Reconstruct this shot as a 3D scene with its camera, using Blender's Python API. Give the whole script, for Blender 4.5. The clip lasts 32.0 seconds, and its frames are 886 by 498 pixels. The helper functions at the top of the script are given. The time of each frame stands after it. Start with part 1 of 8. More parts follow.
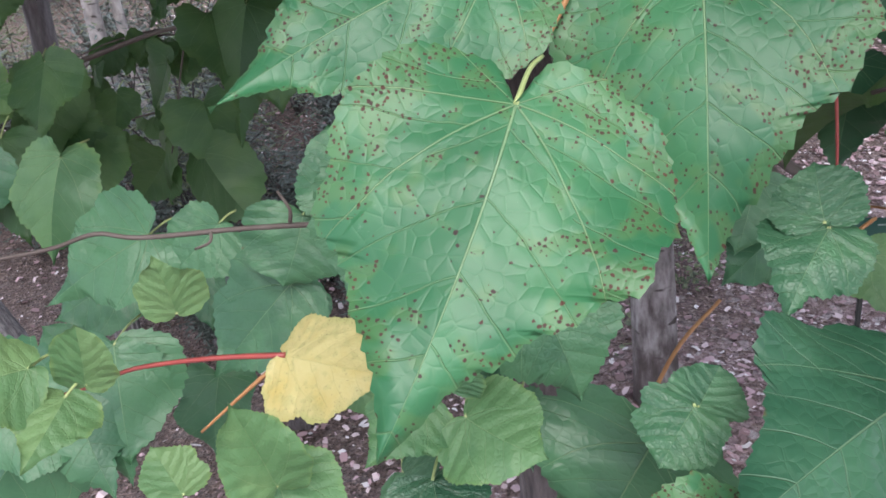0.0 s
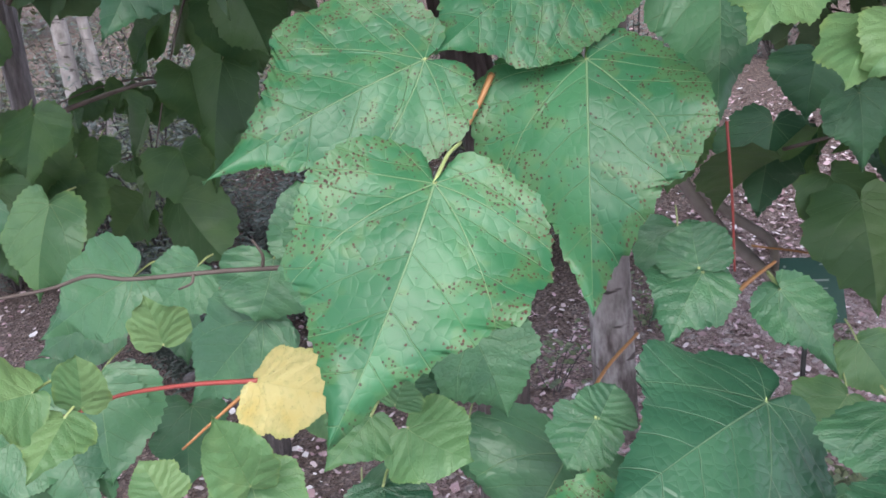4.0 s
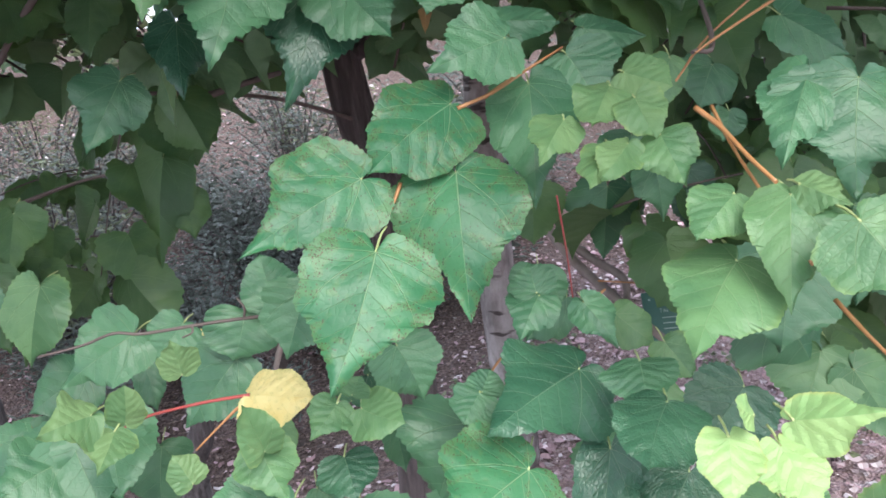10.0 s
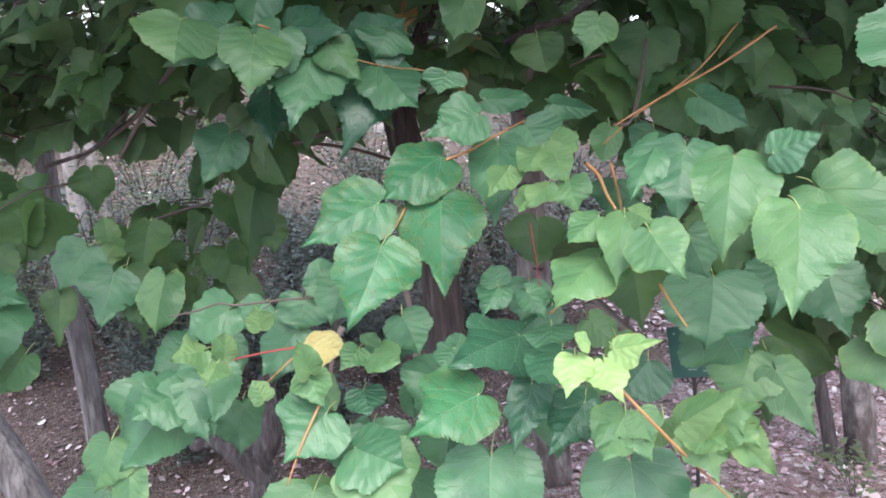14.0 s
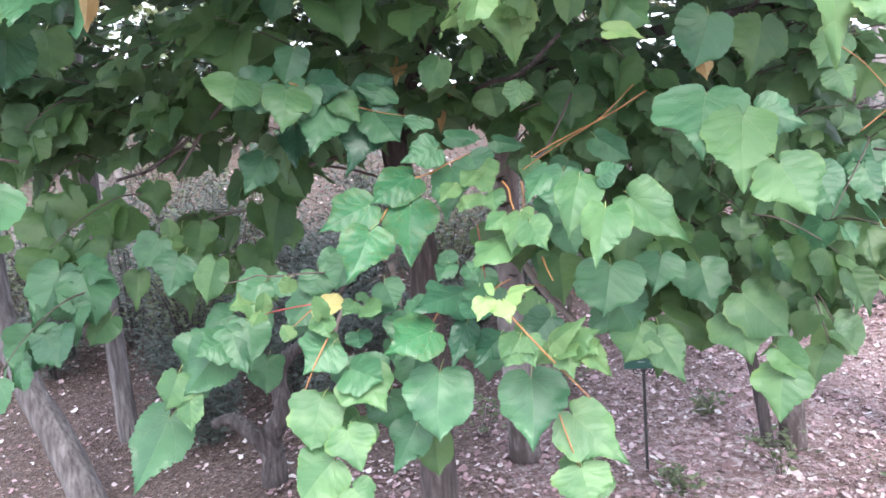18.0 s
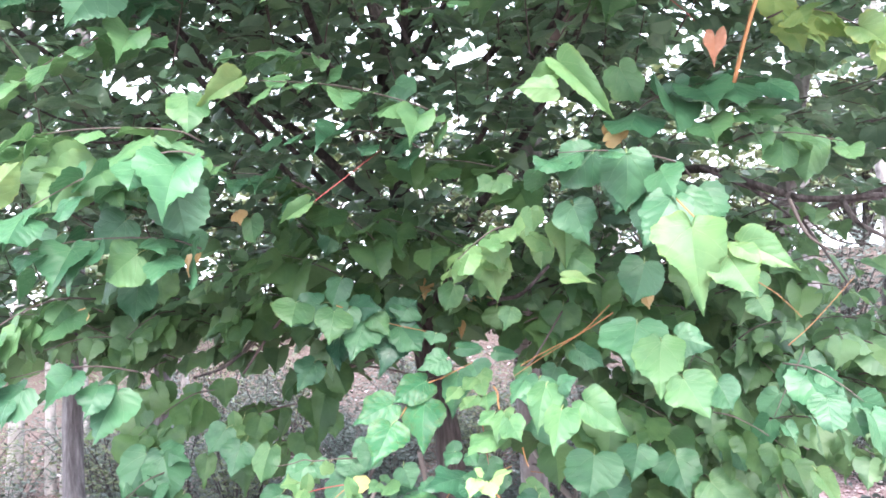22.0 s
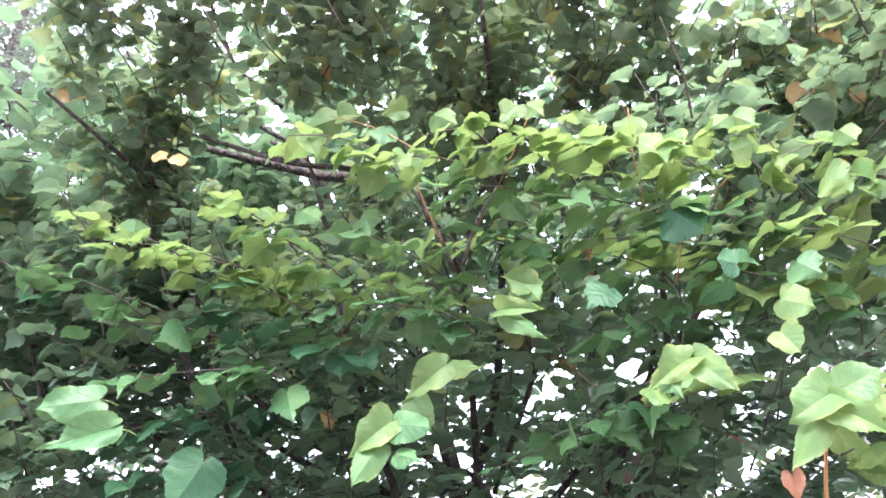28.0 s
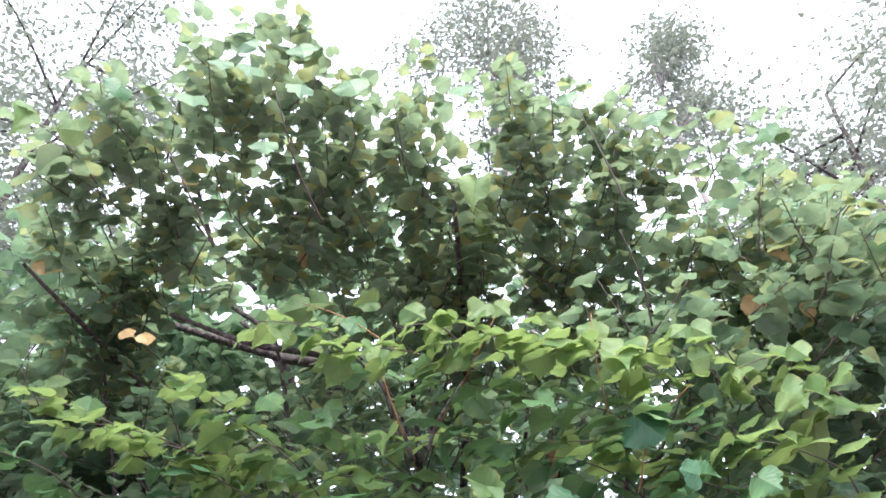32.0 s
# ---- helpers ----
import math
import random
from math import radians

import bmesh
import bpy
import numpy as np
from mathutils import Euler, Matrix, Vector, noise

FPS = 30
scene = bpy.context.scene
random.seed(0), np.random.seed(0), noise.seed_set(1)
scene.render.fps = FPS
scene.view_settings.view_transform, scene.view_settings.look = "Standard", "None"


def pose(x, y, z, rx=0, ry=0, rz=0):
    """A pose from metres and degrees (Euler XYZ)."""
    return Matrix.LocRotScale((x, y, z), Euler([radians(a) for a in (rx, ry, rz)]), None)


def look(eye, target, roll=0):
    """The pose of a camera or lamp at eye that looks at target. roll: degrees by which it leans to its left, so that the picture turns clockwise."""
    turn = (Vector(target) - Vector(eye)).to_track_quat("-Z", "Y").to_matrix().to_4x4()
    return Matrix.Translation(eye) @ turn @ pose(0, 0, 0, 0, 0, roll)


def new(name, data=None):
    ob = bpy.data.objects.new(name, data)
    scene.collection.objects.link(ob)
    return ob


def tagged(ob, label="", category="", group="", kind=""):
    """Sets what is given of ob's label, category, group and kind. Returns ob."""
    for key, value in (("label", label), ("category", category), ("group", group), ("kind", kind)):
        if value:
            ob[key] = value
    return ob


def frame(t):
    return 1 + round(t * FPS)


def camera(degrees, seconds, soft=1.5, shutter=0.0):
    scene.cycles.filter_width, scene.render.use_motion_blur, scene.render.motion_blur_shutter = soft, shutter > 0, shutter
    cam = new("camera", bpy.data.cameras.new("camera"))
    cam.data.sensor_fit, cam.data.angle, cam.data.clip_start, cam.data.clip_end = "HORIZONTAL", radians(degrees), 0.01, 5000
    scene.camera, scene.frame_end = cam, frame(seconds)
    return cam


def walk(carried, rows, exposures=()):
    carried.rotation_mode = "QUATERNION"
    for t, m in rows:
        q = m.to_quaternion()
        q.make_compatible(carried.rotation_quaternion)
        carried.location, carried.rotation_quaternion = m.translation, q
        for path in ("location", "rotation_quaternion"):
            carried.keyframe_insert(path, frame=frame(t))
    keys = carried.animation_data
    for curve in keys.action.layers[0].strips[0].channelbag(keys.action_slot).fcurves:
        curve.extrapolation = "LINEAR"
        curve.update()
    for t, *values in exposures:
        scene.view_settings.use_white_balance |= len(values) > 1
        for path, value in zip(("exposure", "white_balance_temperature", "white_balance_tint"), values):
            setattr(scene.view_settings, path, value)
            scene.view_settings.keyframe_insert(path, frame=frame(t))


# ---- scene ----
cam = camera(61.8, 32.0, 1.7)
PATH = [
    (0, (0.131, -0.009, 1.286), (-0.197, 1.856, 0.642), -5.0),
    (0.5, (0.137, -0.015, 1.287), (-0.176, 1.851, 0.638), -4.9),
    (1, (0.141, -0.025, 1.288), (-0.161, 1.842, 0.637), -4.6),
    (1.5, (0.142, -0.035, 1.290), (-0.145, 1.836, 0.645), -4.6),
    (2, (0.145, -0.046, 1.294), (-0.130, 1.832, 0.666), -4.2),
    (2.5, (0.148, -0.052, 1.296), (-0.120, 1.835, 0.690), -4.3),
    (3, (0.146, -0.060, 1.299), (-0.107, 1.836, 0.715), -4.4),
    (3.5, (0.154, -0.068, 1.302), (-0.094, 1.835, 0.739), -4.9),
    (4, (0.156, -0.075, 1.310), (-0.091, 1.831, 0.757), -4.2),
    (4.5, (0.164, -0.081, 1.312), (-0.097, 1.822, 0.756), -3.8),
    (6.5, (0.190, -0.134, 1.341), (-0.154, 1.749, 0.765), -5.2),
    (7, (0.181, -0.164, 1.343), (-0.029, 1.744, 0.780), -4.8),
    (7.5, (0.176, -0.177, 1.349), (0.035, 1.739, 0.793), -4.9),
    (8, (0.172, -0.196, 1.350), (0.073, 1.729, 0.817), -5.0),
    (8.5, (0.169, -0.221, 1.359), (0.101, 1.708, 0.834), -5.4),
    (9, (0.162, -0.249, 1.357), (0.121, 1.692, 0.874), -5.6),
    (9.5, (0.149, -0.277, 1.361), (0.156, 1.671, 0.905), -5.4),
    (10, (0.156, -0.303, 1.362), (0.191, 1.652, 0.939), -6.1),
    (10.5, (0.162, -0.330, 1.362), (0.217, 1.630, 0.967), -5.7),
    (11, (0.185, -0.357, 1.366), (0.171, 1.610, 1.004), -5.8),
    (11.5, (0.210, -0.392, 1.369), (0.135, 1.579, 1.038), -5.8),
    (12, (0.236, -0.422, 1.359), (0.106, 1.550, 1.050), -5.3),
    (12.5, (0.264, -0.458, 1.358), (0.098, 1.512, 1.052), -5.2),
    (13, (0.280, -0.498, 1.357), (0.085, 1.471, 1.065), -4.7),
    (13.5, (0.269, -0.554, 1.362), (0.066, 1.413, 1.062), -4.3),
    (14, (0.254, -0.628, 1.367), (0.099, 1.346, 1.082), -4.9),
    (14.5, (0.253, -0.685, 1.363), (0.147, 1.295, 1.101), -4.6),
    (16.5, (0.348, -0.884, 1.359), (0.168, 1.092, 1.104), -3.8),
    (17, (0.362, -0.949, 1.355), (0.153, 1.025, 1.110), -2.9),
    (17.5, (0.370, -1.009, 1.361), (0.147, 0.964, 1.121), -4.0),
    (18, (0.355, -1.101, 1.363), (0.192, 0.880, 1.142), -4.0),
    (18.5, (0.363, -1.178, 1.363), (0.234, 0.809, 1.175), -3.2),
    (19, (0.398, -1.246, 1.365), (0.274, 0.745, 1.223), -3.5),
    (19.5, (0.439, -1.299, 1.370), (0.303, 0.695, 1.282), -3.1),
    (20, (0.479, -1.360, 1.376), (0.289, 0.631, 1.348), -3.2),
    (20.5, (0.501, -1.411, 1.377), (0.261, 0.574, 1.419), -3.3),
    (21, (0.519, -1.455, 1.390), (0.233, 0.521, 1.505), -3.1),
    (21.5, (0.499, -1.491, 1.400), (0.212, 0.479, 1.595), -3.3),
    (22, (0.497, -1.516, 1.410), (0.235, 0.447, 1.693), -3.8),
    (22.5, (0.485, -1.533, 1.428), (0.250, 0.417, 1.805), -4.3),
    (23, (0.476, -1.555, 1.442), (0.239, 0.373, 1.918), -4.9),
    (23.5, (0.476, -1.563, 1.449), (0.209, 0.336, 2.017), -5.1),
    (24, (0.473, -1.577, 1.461), (0.178, 0.292, 2.108), -5.8),
    (24.5, (0.478, -1.579, 1.472), (0.162, 0.264, 2.181), -6.3),
    (25, (0.478, -1.579, 1.479), (0.155, 0.234, 2.260), -6.2),
    (25.5, (0.476, -1.579, 1.492), (0.151, 0.202, 2.341), -6.5),
    (27.5, (0.488, -1.624, 1.506), (0.217, -0.022, 2.672), -7.8),
    (28, (0.492, -1.635, 1.507), (0.239, -0.092, 2.753), -7.7),
    (28.5, (0.495, -1.648, 1.509), (0.256, -0.156, 2.819), -7.6),
    (29, (0.494, -1.660, 1.509), (0.276, -0.215, 2.874), -7.5),
    (29.5, (0.497, -1.669, 1.510), (0.299, -0.259, 2.914), -8.1),
    (30, (0.500, -1.672, 1.510), (0.327, -0.298, 2.954), -8.7),
    (30.5, (0.502, -1.670, 1.509), (0.354, -0.333, 2.989), -8.7),
    (31, (0.504, -1.668, 1.507), (0.384, -0.373, 3.026), -8.8),
    (31.5, (0.502, -1.669, 1.507), (0.406, -0.410, 3.058), -8.6),
    (32, (0.502, -1.671, 1.505), (0.439, -0.446, 3.085), -9.2),
]
walk(cam, [(t, look(eye, target, roll)) for t, eye, target, roll in PATH],
     [(t, stops) for t, stops in ((0.0, 1.6), (4.0, 1.7), (9.0, 1.9), (14.0, 2.0), (17.0, 2.23), (19.0, 2.3), (21.0, 2.65), (23.0, 3.02), (25.0, 3.13), (28.0, 2.68), (30.0, 2.46), (32.0, 2.04))])

# ---- light ----
world = bpy.data.worlds.new("sky")
scene.world = world
world.use_nodes = True
wn = world.node_tree.nodes
sky = wn.new("ShaderNodeTexSky")
sky.sky_type, sky.sun_disc = "NISHITA", False
sky.sun_elevation, sky.sun_rotation, sky.dust_density, sky.air_density = radians(50), radians(200), 4.0, 1.2
wn["Background"].inputs["Strength"].default_value = 0.15
cloud = wn.new("ShaderNodeMix")
cloud.data_type = "RGBA"
cloud.inputs[0].default_value = 0.85
cloud.inputs[7].default_value = (5.4, 5.8, 6.9, 1)
world.node_tree.links.new(sky.outputs[0], cloud.inputs[6])
world.node_tree.links.new(cloud.outputs[2], wn["Background"].inputs["Color"])
sun = new("sun", bpy.data.lights.new("sun", "SUN"))
sun.data.energy, sun.data.angle, sun.data.color = 2.0, radians(40), (1.0, 0.95, 0.88)
sun.matrix_world = look((0, 0, 0), (-0.3, 0.84, -0.9))


# ---- materials ----
def material(name):
    m = bpy.data.materials.new(name)
    m.use_nodes = True
    return m, m.node_tree.nodes, m.node_tree.links, m.node_tree.nodes["Principled BSDF"]


def calc(n, l, op, a, b=None, c=None):
    x = n.new("ShaderNodeMath")
    x.operation = op
    for i, v in enumerate((a, b, c)):
        if v is None:
            continue
        if isinstance(v, (int, float)):
            x.inputs[i].default_value = v
        else:
            l.new(v, x.inputs[i])
    return x.outputs[0]


def tex(n, l, kind, scale, vector=None, **kw):
    x = n.new(kind)
    x.inputs["Scale"].default_value = scale
    for k, v in kw.items():
        x.inputs[k].default_value = v
    if vector is not None:
        l.new(vector, x.inputs["Vector"])
    return x


def mixed(n, l, fac, a, b, mode="MIX"):
    x = n.new("ShaderNodeMix")
    x.data_type, x.blend_type = "RGBA", mode
    for i, v in ((0, fac), (6, a), (7, b)):
        if isinstance(v, (int, float)):
            x.inputs[i].default_value = v
        elif isinstance(v, tuple):
            x.inputs[i].default_value = (*v, 1)
        else:
            l.new(v, x.inputs[i])
    return x.outputs[2]


def ramp(n, l, fac, *stops):
    x = n.new("ShaderNodeValToRGB")
    el = x.color_ramp.elements
    while len(el) < len(stops):
        el.new(0.5)
    for e, (p, c) in zip(el, stops):
        e.position, e.color = p, (*c, 1)
    l.new(fac, x.inputs[0])
    return x.outputs[0]


def smooth(n, l, v, lo, hi):
    x = n.new("ShaderNodeMapRange")
    x.interpolation_type = "SMOOTHSTEP"
    x.inputs[1].default_value, x.inputs[2].default_value = lo, hi
    l.new(v, x.inputs[0])
    return x.outputs[0]


def leaf_material(name, dark, light, vein, spots=0.0, gloss=0.42, through_light=0.3, edge=None, detail=True, quilt=0.04):
    """A blade: palmate veins with side veins off the midrib, mottling, dust, and brown spots where given."""
    m, n, l, p = material(name)
    uv = n.new("ShaderNodeUVMap")
    uv.uv_map = "blade"
    sep = n.new("ShaderNodeSeparateXYZ")
    l.new(uv.outputs[0], sep.inputs[0])
    x, y = calc(n, l, "ABSOLUTE", sep.outputs[0]), sep.outputs[1]
    info = n.new("ShaderNodeObjectInfo")
    geo = n.new("ShaderNodeNewGeometry")
    rnd = calc(n, l, "FRACT", calc(n, l, "ADD", info.outputs["Random"], geo.outputs["Random Per Island"]))
    shift = n.new("ShaderNodeVectorMath")
    l.new(uv.outputs[0], shift.inputs[0])
    cx = n.new("ShaderNodeCombineXYZ")
    l.new(calc(n, l, "MULTIPLY", rnd, 37.0), cx.inputs[0])
    l.new(calc(n, l, "MULTIPLY", rnd, 11.0), cx.inputs[2])
    l.new(cx.outputs[0], shift.inputs[1])
    at = shift.outputs[0]
    big = tex(n, l, "ShaderNodeTexNoise", 3.0, at, Detail=3.0)
    fine = tex(n, l, "ShaderNodeTexNoise", 40.0, at, Detail=2.0)
    col = mixed(n, l, smooth(n, l, calc(n, l, "ADD", big.outputs[0], calc(n, l, "MULTIPLY", calc(n, l, "SUBTRACT", rnd, 0.5), 0.5)), 0.3, 0.72), dark, light)
    col = mixed(n, l, calc(n, l, "MULTIPLY", fine.outputs[0], 0.25), col, dark)
    if edge and not detail:
        col = mixed(n, l, calc(n, l, "MULTIPLY", smooth(n, l, calc(n, l, "FRACT", calc(n, l, "MULTIPLY", rnd, 7.31)), 0.72, 0.98), 0.75), col, edge)
    # main veins from the base
    ang = calc(n, l, "ABSOLUTE", calc(n, l, "ARCTAN2", x, y))
    rad = calc(n, l, "SQRT", calc(n, l, "ADD", calc(n, l, "MULTIPLY", x, x), calc(n, l, "MULTIPLY", y, y)))
    wob = calc(n, l, "MULTIPLY", calc(n, l, "SUBTRACT", big.outputs[0], 0.5), 0.09)
    lines = None
    for a, bow, w in ((0.0, 0.0, 0.0052), (0.92, 0.42, 0.004), (1.6, 0.5, 0.0033), (2.3, 0.35, 0.0024)):
        swing = calc(n, l, "ADD", calc(n, l, "ADD", ang, wob), calc(n, l, "MULTIPLY", rad, bow)) if a else ang
        far = calc(n, l, "MULTIPLY", calc(n, l, "ABSOLUTE", calc(n, l, "SUBTRACT", swing, a)), rad)
        width = calc(n, l, "MULTIPLY", calc(n, l, "SUBTRACT", 1.05, rad), w)
        one = calc(n, l, "SUBTRACT", 1.0, smooth(n, l, calc(n, l, "DIVIDE", far, width), 0.45, 1.2))
        lines = one if lines is None else calc(n, l, "MAXIMUM", lines, one)
    # side veins leave the midrib upwards; others leave the first lateral vein outwards
    q = calc(n, l, "SUBTRACT", calc(n, l, "ADD", y, wob), calc(n, l, "ADD", calc(n, l, "MULTIPLY", x, 0.6), calc(n, l, "MULTIPLY", calc(n, l, "MULTIPLY", x, x), 0.7)))
    cell = calc(n, l, "ABSOLUTE", calc(n, l, "SUBTRACT", calc(n, l, "FRACT", calc(n, l, "DIVIDE", calc(n, l, "ADD", q, 0.03), 0.21)), 0.5))
    q2 = calc(n, l, "SUBTRACT", calc(n, l, "ADD", y, wob), calc(n, l, "MULTIPLY", x, 0.18))
    cell2 = calc(n, l, "ABSOLUTE", calc(n, l, "SUBTRACT", calc(n, l, "FRACT", calc(n, l, "DIVIDE", q2, 0.15)), 0.5))
    mids = smooth(n, l, calc(n, l, "ADD", ang, calc(n, l, "MULTIPLY", rad, 0.42)), 0.84, 0.88)
    cell = calc(n, l, "ADD", calc(n, l, "MULTIPLY", cell, calc(n, l, "SUBTRACT", 1.0, mids)), calc(n, l, "MULTIPLY", cell2, mids))
    side = calc(n, l, "MULTIPLY", calc(n, l, "SUBTRACT", 1.0, smooth(n, l, cell, 0.004, 0.024)), 0.5)
    allv = calc(n, l, "MAXIMUM", lines, side)
    if detail:
        web = tex(n, l, "ShaderNodeTexVoronoi", 19.0, at)
        web.feature = "DISTANCE_TO_EDGE"
        mesh_lines = calc(n, l, "SUBTRACT", 1.0, smooth(n, l, web.outputs["Distance"], 0.0, 0.09))
        allv = calc(n, l, "MAXIMUM", allv, calc(n, l, "MULTIPLY", mesh_lines, 0.05))
    col = mixed(n, l, calc(n, l, "MULTIPLY", allv, 0.62), col, vein)
    rim = n.new("ShaderNodeAttribute")
    rim.attribute_name = "rim"
    hit = None
    if edge:
        out = calc(n, l, "ADD", rim.outputs["Fac"], calc(n, l, "MULTIPLY", calc(n, l, "SUBTRACT", big.outputs[0], 0.5), 0.5))
        col = mixed(n, l, smooth(n, l, out, 0.88, 1.18), col, edge)
    if detail:
        scorch = calc(n, l, "ADD", rim.outputs["Fac"], calc(n, l, "MULTIPLY", calc(n, l, "SUBTRACT", tex(n, l, "ShaderNodeTexNoise", 16.0, at, Detail=2.0).outputs[0], 0.5), 0.5))
        col = mixed(n, l, calc(n, l, "MULTIPLY", smooth(n, l, scorch, 1.06, 1.14), 0.75), col, (0.16, 0.06, 0.03))
    if spots:
        v = tex(n, l, "ShaderNodeTexVoronoi", 58.0, at, Randomness=1.0)
        v.voronoi_dimensions = "2D"
        warp = tex(n, l, "ShaderNodeTexNoise", 80.0, at, Detail=2.0)
        d = calc(n, l, "ADD", v.outputs["Distance"], calc(n, l, "MULTIPLY", calc(n, l, "SUBTRACT", warp.outputs[0], 0.5), 0.9))
        patch = tex(n, l, "ShaderNodeTexNoise", 12.0, at, Detail=1.0)
        margin = calc(n, l, "MULTIPLY", calc(n, l, "POWER", rim.outputs["Fac"], 3.0), 0.2)
        dense = smooth(n, l, calc(n, l, "ADD", patch.outputs[0], calc(n, l, "ADD", margin, calc(n, l, "MULTIPLY", x, 0.12))), 0.55, 0.72)
        cellv = n.new("ShaderNodeSeparateColor")
        l.new(v.outputs["Color"], cellv.inputs[0])
        alive = calc(n, l, "GREATER_THAN", calc(n, l, "ADD", calc(n, l, "MULTIPLY", dense, 0.66), 0.04), cellv.outputs[0])
        size = calc(n, l, "MULTIPLY", calc(n, l, "ADD", calc(n, l, "MULTIPLY", cellv.outputs[1], 0.24), 0.09), spots)
        hit = calc(n, l, "MULTIPLY", alive, calc(n, l, "SUBTRACT", 1.0, smooth(n, l, calc(n, l, "SUBTRACT", d, size), -0.03, 0.03)))
        col = mixed(n, l, calc(n, l, "MULTIPLY", dense, 0.22), col, (0.13, 0.18, 0.055))
        col = mixed(n, l, calc(n, l, "MULTIPLY", hit, 0.95), col, mixed(n, l, calc(n, l, "MULTIPLY", cellv.outputs[2], rim.outputs["Fac"]), (0.05, 0.024, 0.034), (0.1, 0.03, 0.03)))
        dust = tex(n, l, "ShaderNodeTexNoise", 7.0, at, Detail=6.0, Roughness=0.75)
        col = mixed(n, l, calc(n, l, "MULTIPLY", smooth(n, l, dust.outputs[0], 0.64, 0.8), 0.35), col, (0.5, 0.58, 0.54))
    l.new(col, p.inputs["Base Color"])
    p.inputs["Roughness"].default_value = gloss
    p.inputs["Specular IOR Level"].default_value = 0.36 if detail else 0.6
    if hit is not None:
        l.new(calc(n, l, "SUBTRACT", 0.34, calc(n, l, "MULTIPLY", hit, 0.3)), p.inputs["Specular IOR Level"])
    soft = tex(n, l, "ShaderNodeTexNoise", 7.0, at, Detail=1.0)
    h = calc(n, l, "ADD", calc(n, l, "MULTIPLY", allv, -0.5), calc(n, l, "ADD", calc(n, l, "MULTIPLY", smooth(n, l, cell, 0.0, 0.5), 0.22), calc(n, l, "MULTIPLY", soft.outputs[0], 0.45)))
    if detail:
        h = calc(n, l, "ADD", h, calc(n, l, "MULTIPLY", smooth(n, l, web.outputs["Distance"], 0.0, 0.35), quilt))
    b = n.new("ShaderNodeBump")
    b.inputs["Strength"].default_value, b.inputs["Distance"].default_value = 0.65, 0.003
    l.new(h, b.inputs["Height"])
    l.new(b.outputs[0], p.inputs["Normal"])
    t = n.new("ShaderNodeBsdfTranslucent")
    l.new(mixed(n, l, 0.55, col, (light[0] * 1.4, light[1] * 1.3, light[2] * 1.0)), t.inputs["Color"])
    mix = n.new("ShaderNodeMixShader")
    mix.inputs[0].default_value = through_light
    l.new(p.outputs[0], mix.inputs[1])
    l.new(t.outputs[0], mix.inputs[2])
    l.new(mix.outputs[0], n["Material Output"].inputs["Surface"])
    return m


def bark(name, a, b, c, scale=30.0, stretch=0.2, rough=0.9, scars=None, old=None):
    m, n, l, p = material(name)
    co = n.new("ShaderNodeTexCoord")
    mp = n.new("ShaderNodeMapping")
    mp.inputs["Scale"].default_value = (1, 1, stretch)
    l.new(co.outputs["Object"], mp.inputs[0])
    s = tex(n, l, "ShaderNodeTexNoise", scale, mp.outputs[0], Detail=6.0, Roughness=0.65)
    v = tex(n, l, "ShaderNodeTexVoronoi", scale * 1.3, mp.outputs[0])
    big = tex(n, l, "ShaderNodeTexNoise", 4.0, co.outputs["Object"], Detail=3.0)
    col = ramp(n, l, s.outputs[0], (0.3, a), (0.55, b), (0.75, c))
    col = mixed(n, l, calc(n, l, "MULTIPLY", smooth(n, l, big.outputs[0], 0.45, 0.7), 0.5), col, a)
    if scars:
        mq = n.new("ShaderNodeMapping")
        mq.inputs["Scale"].default_value = (1, 1, 3.5)
        l.new(co.outputs["Object"], mq.inputs[0])
        sc = tex(n, l, "ShaderNodeTexNoise", 9.0, mq.outputs[0], Detail=2.0)
        col = mixed(n, l, smooth(n, l, sc.outputs[0], 0.62, 0.7), col, scars)
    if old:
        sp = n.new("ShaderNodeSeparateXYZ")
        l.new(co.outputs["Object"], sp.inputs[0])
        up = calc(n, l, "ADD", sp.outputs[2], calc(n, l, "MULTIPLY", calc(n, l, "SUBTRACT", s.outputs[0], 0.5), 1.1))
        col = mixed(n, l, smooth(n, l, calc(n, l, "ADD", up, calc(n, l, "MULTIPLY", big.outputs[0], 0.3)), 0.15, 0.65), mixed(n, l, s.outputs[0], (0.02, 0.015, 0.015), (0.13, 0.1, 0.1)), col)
    l.new(col, p.inputs["Base Color"])
    p.inputs["Roughness"].default_value = rough
    bp = n.new("ShaderNodeBump")
    bp.inputs["Strength"].default_value, bp.inputs["Distance"].default_value = 1.0, 0.014
    l.new(calc(n, l, "ADD", s.outputs[0], v.outputs["Distance"]), bp.inputs["Height"])
    l.new(bp.outputs[0], p.inputs["Normal"])
    return m


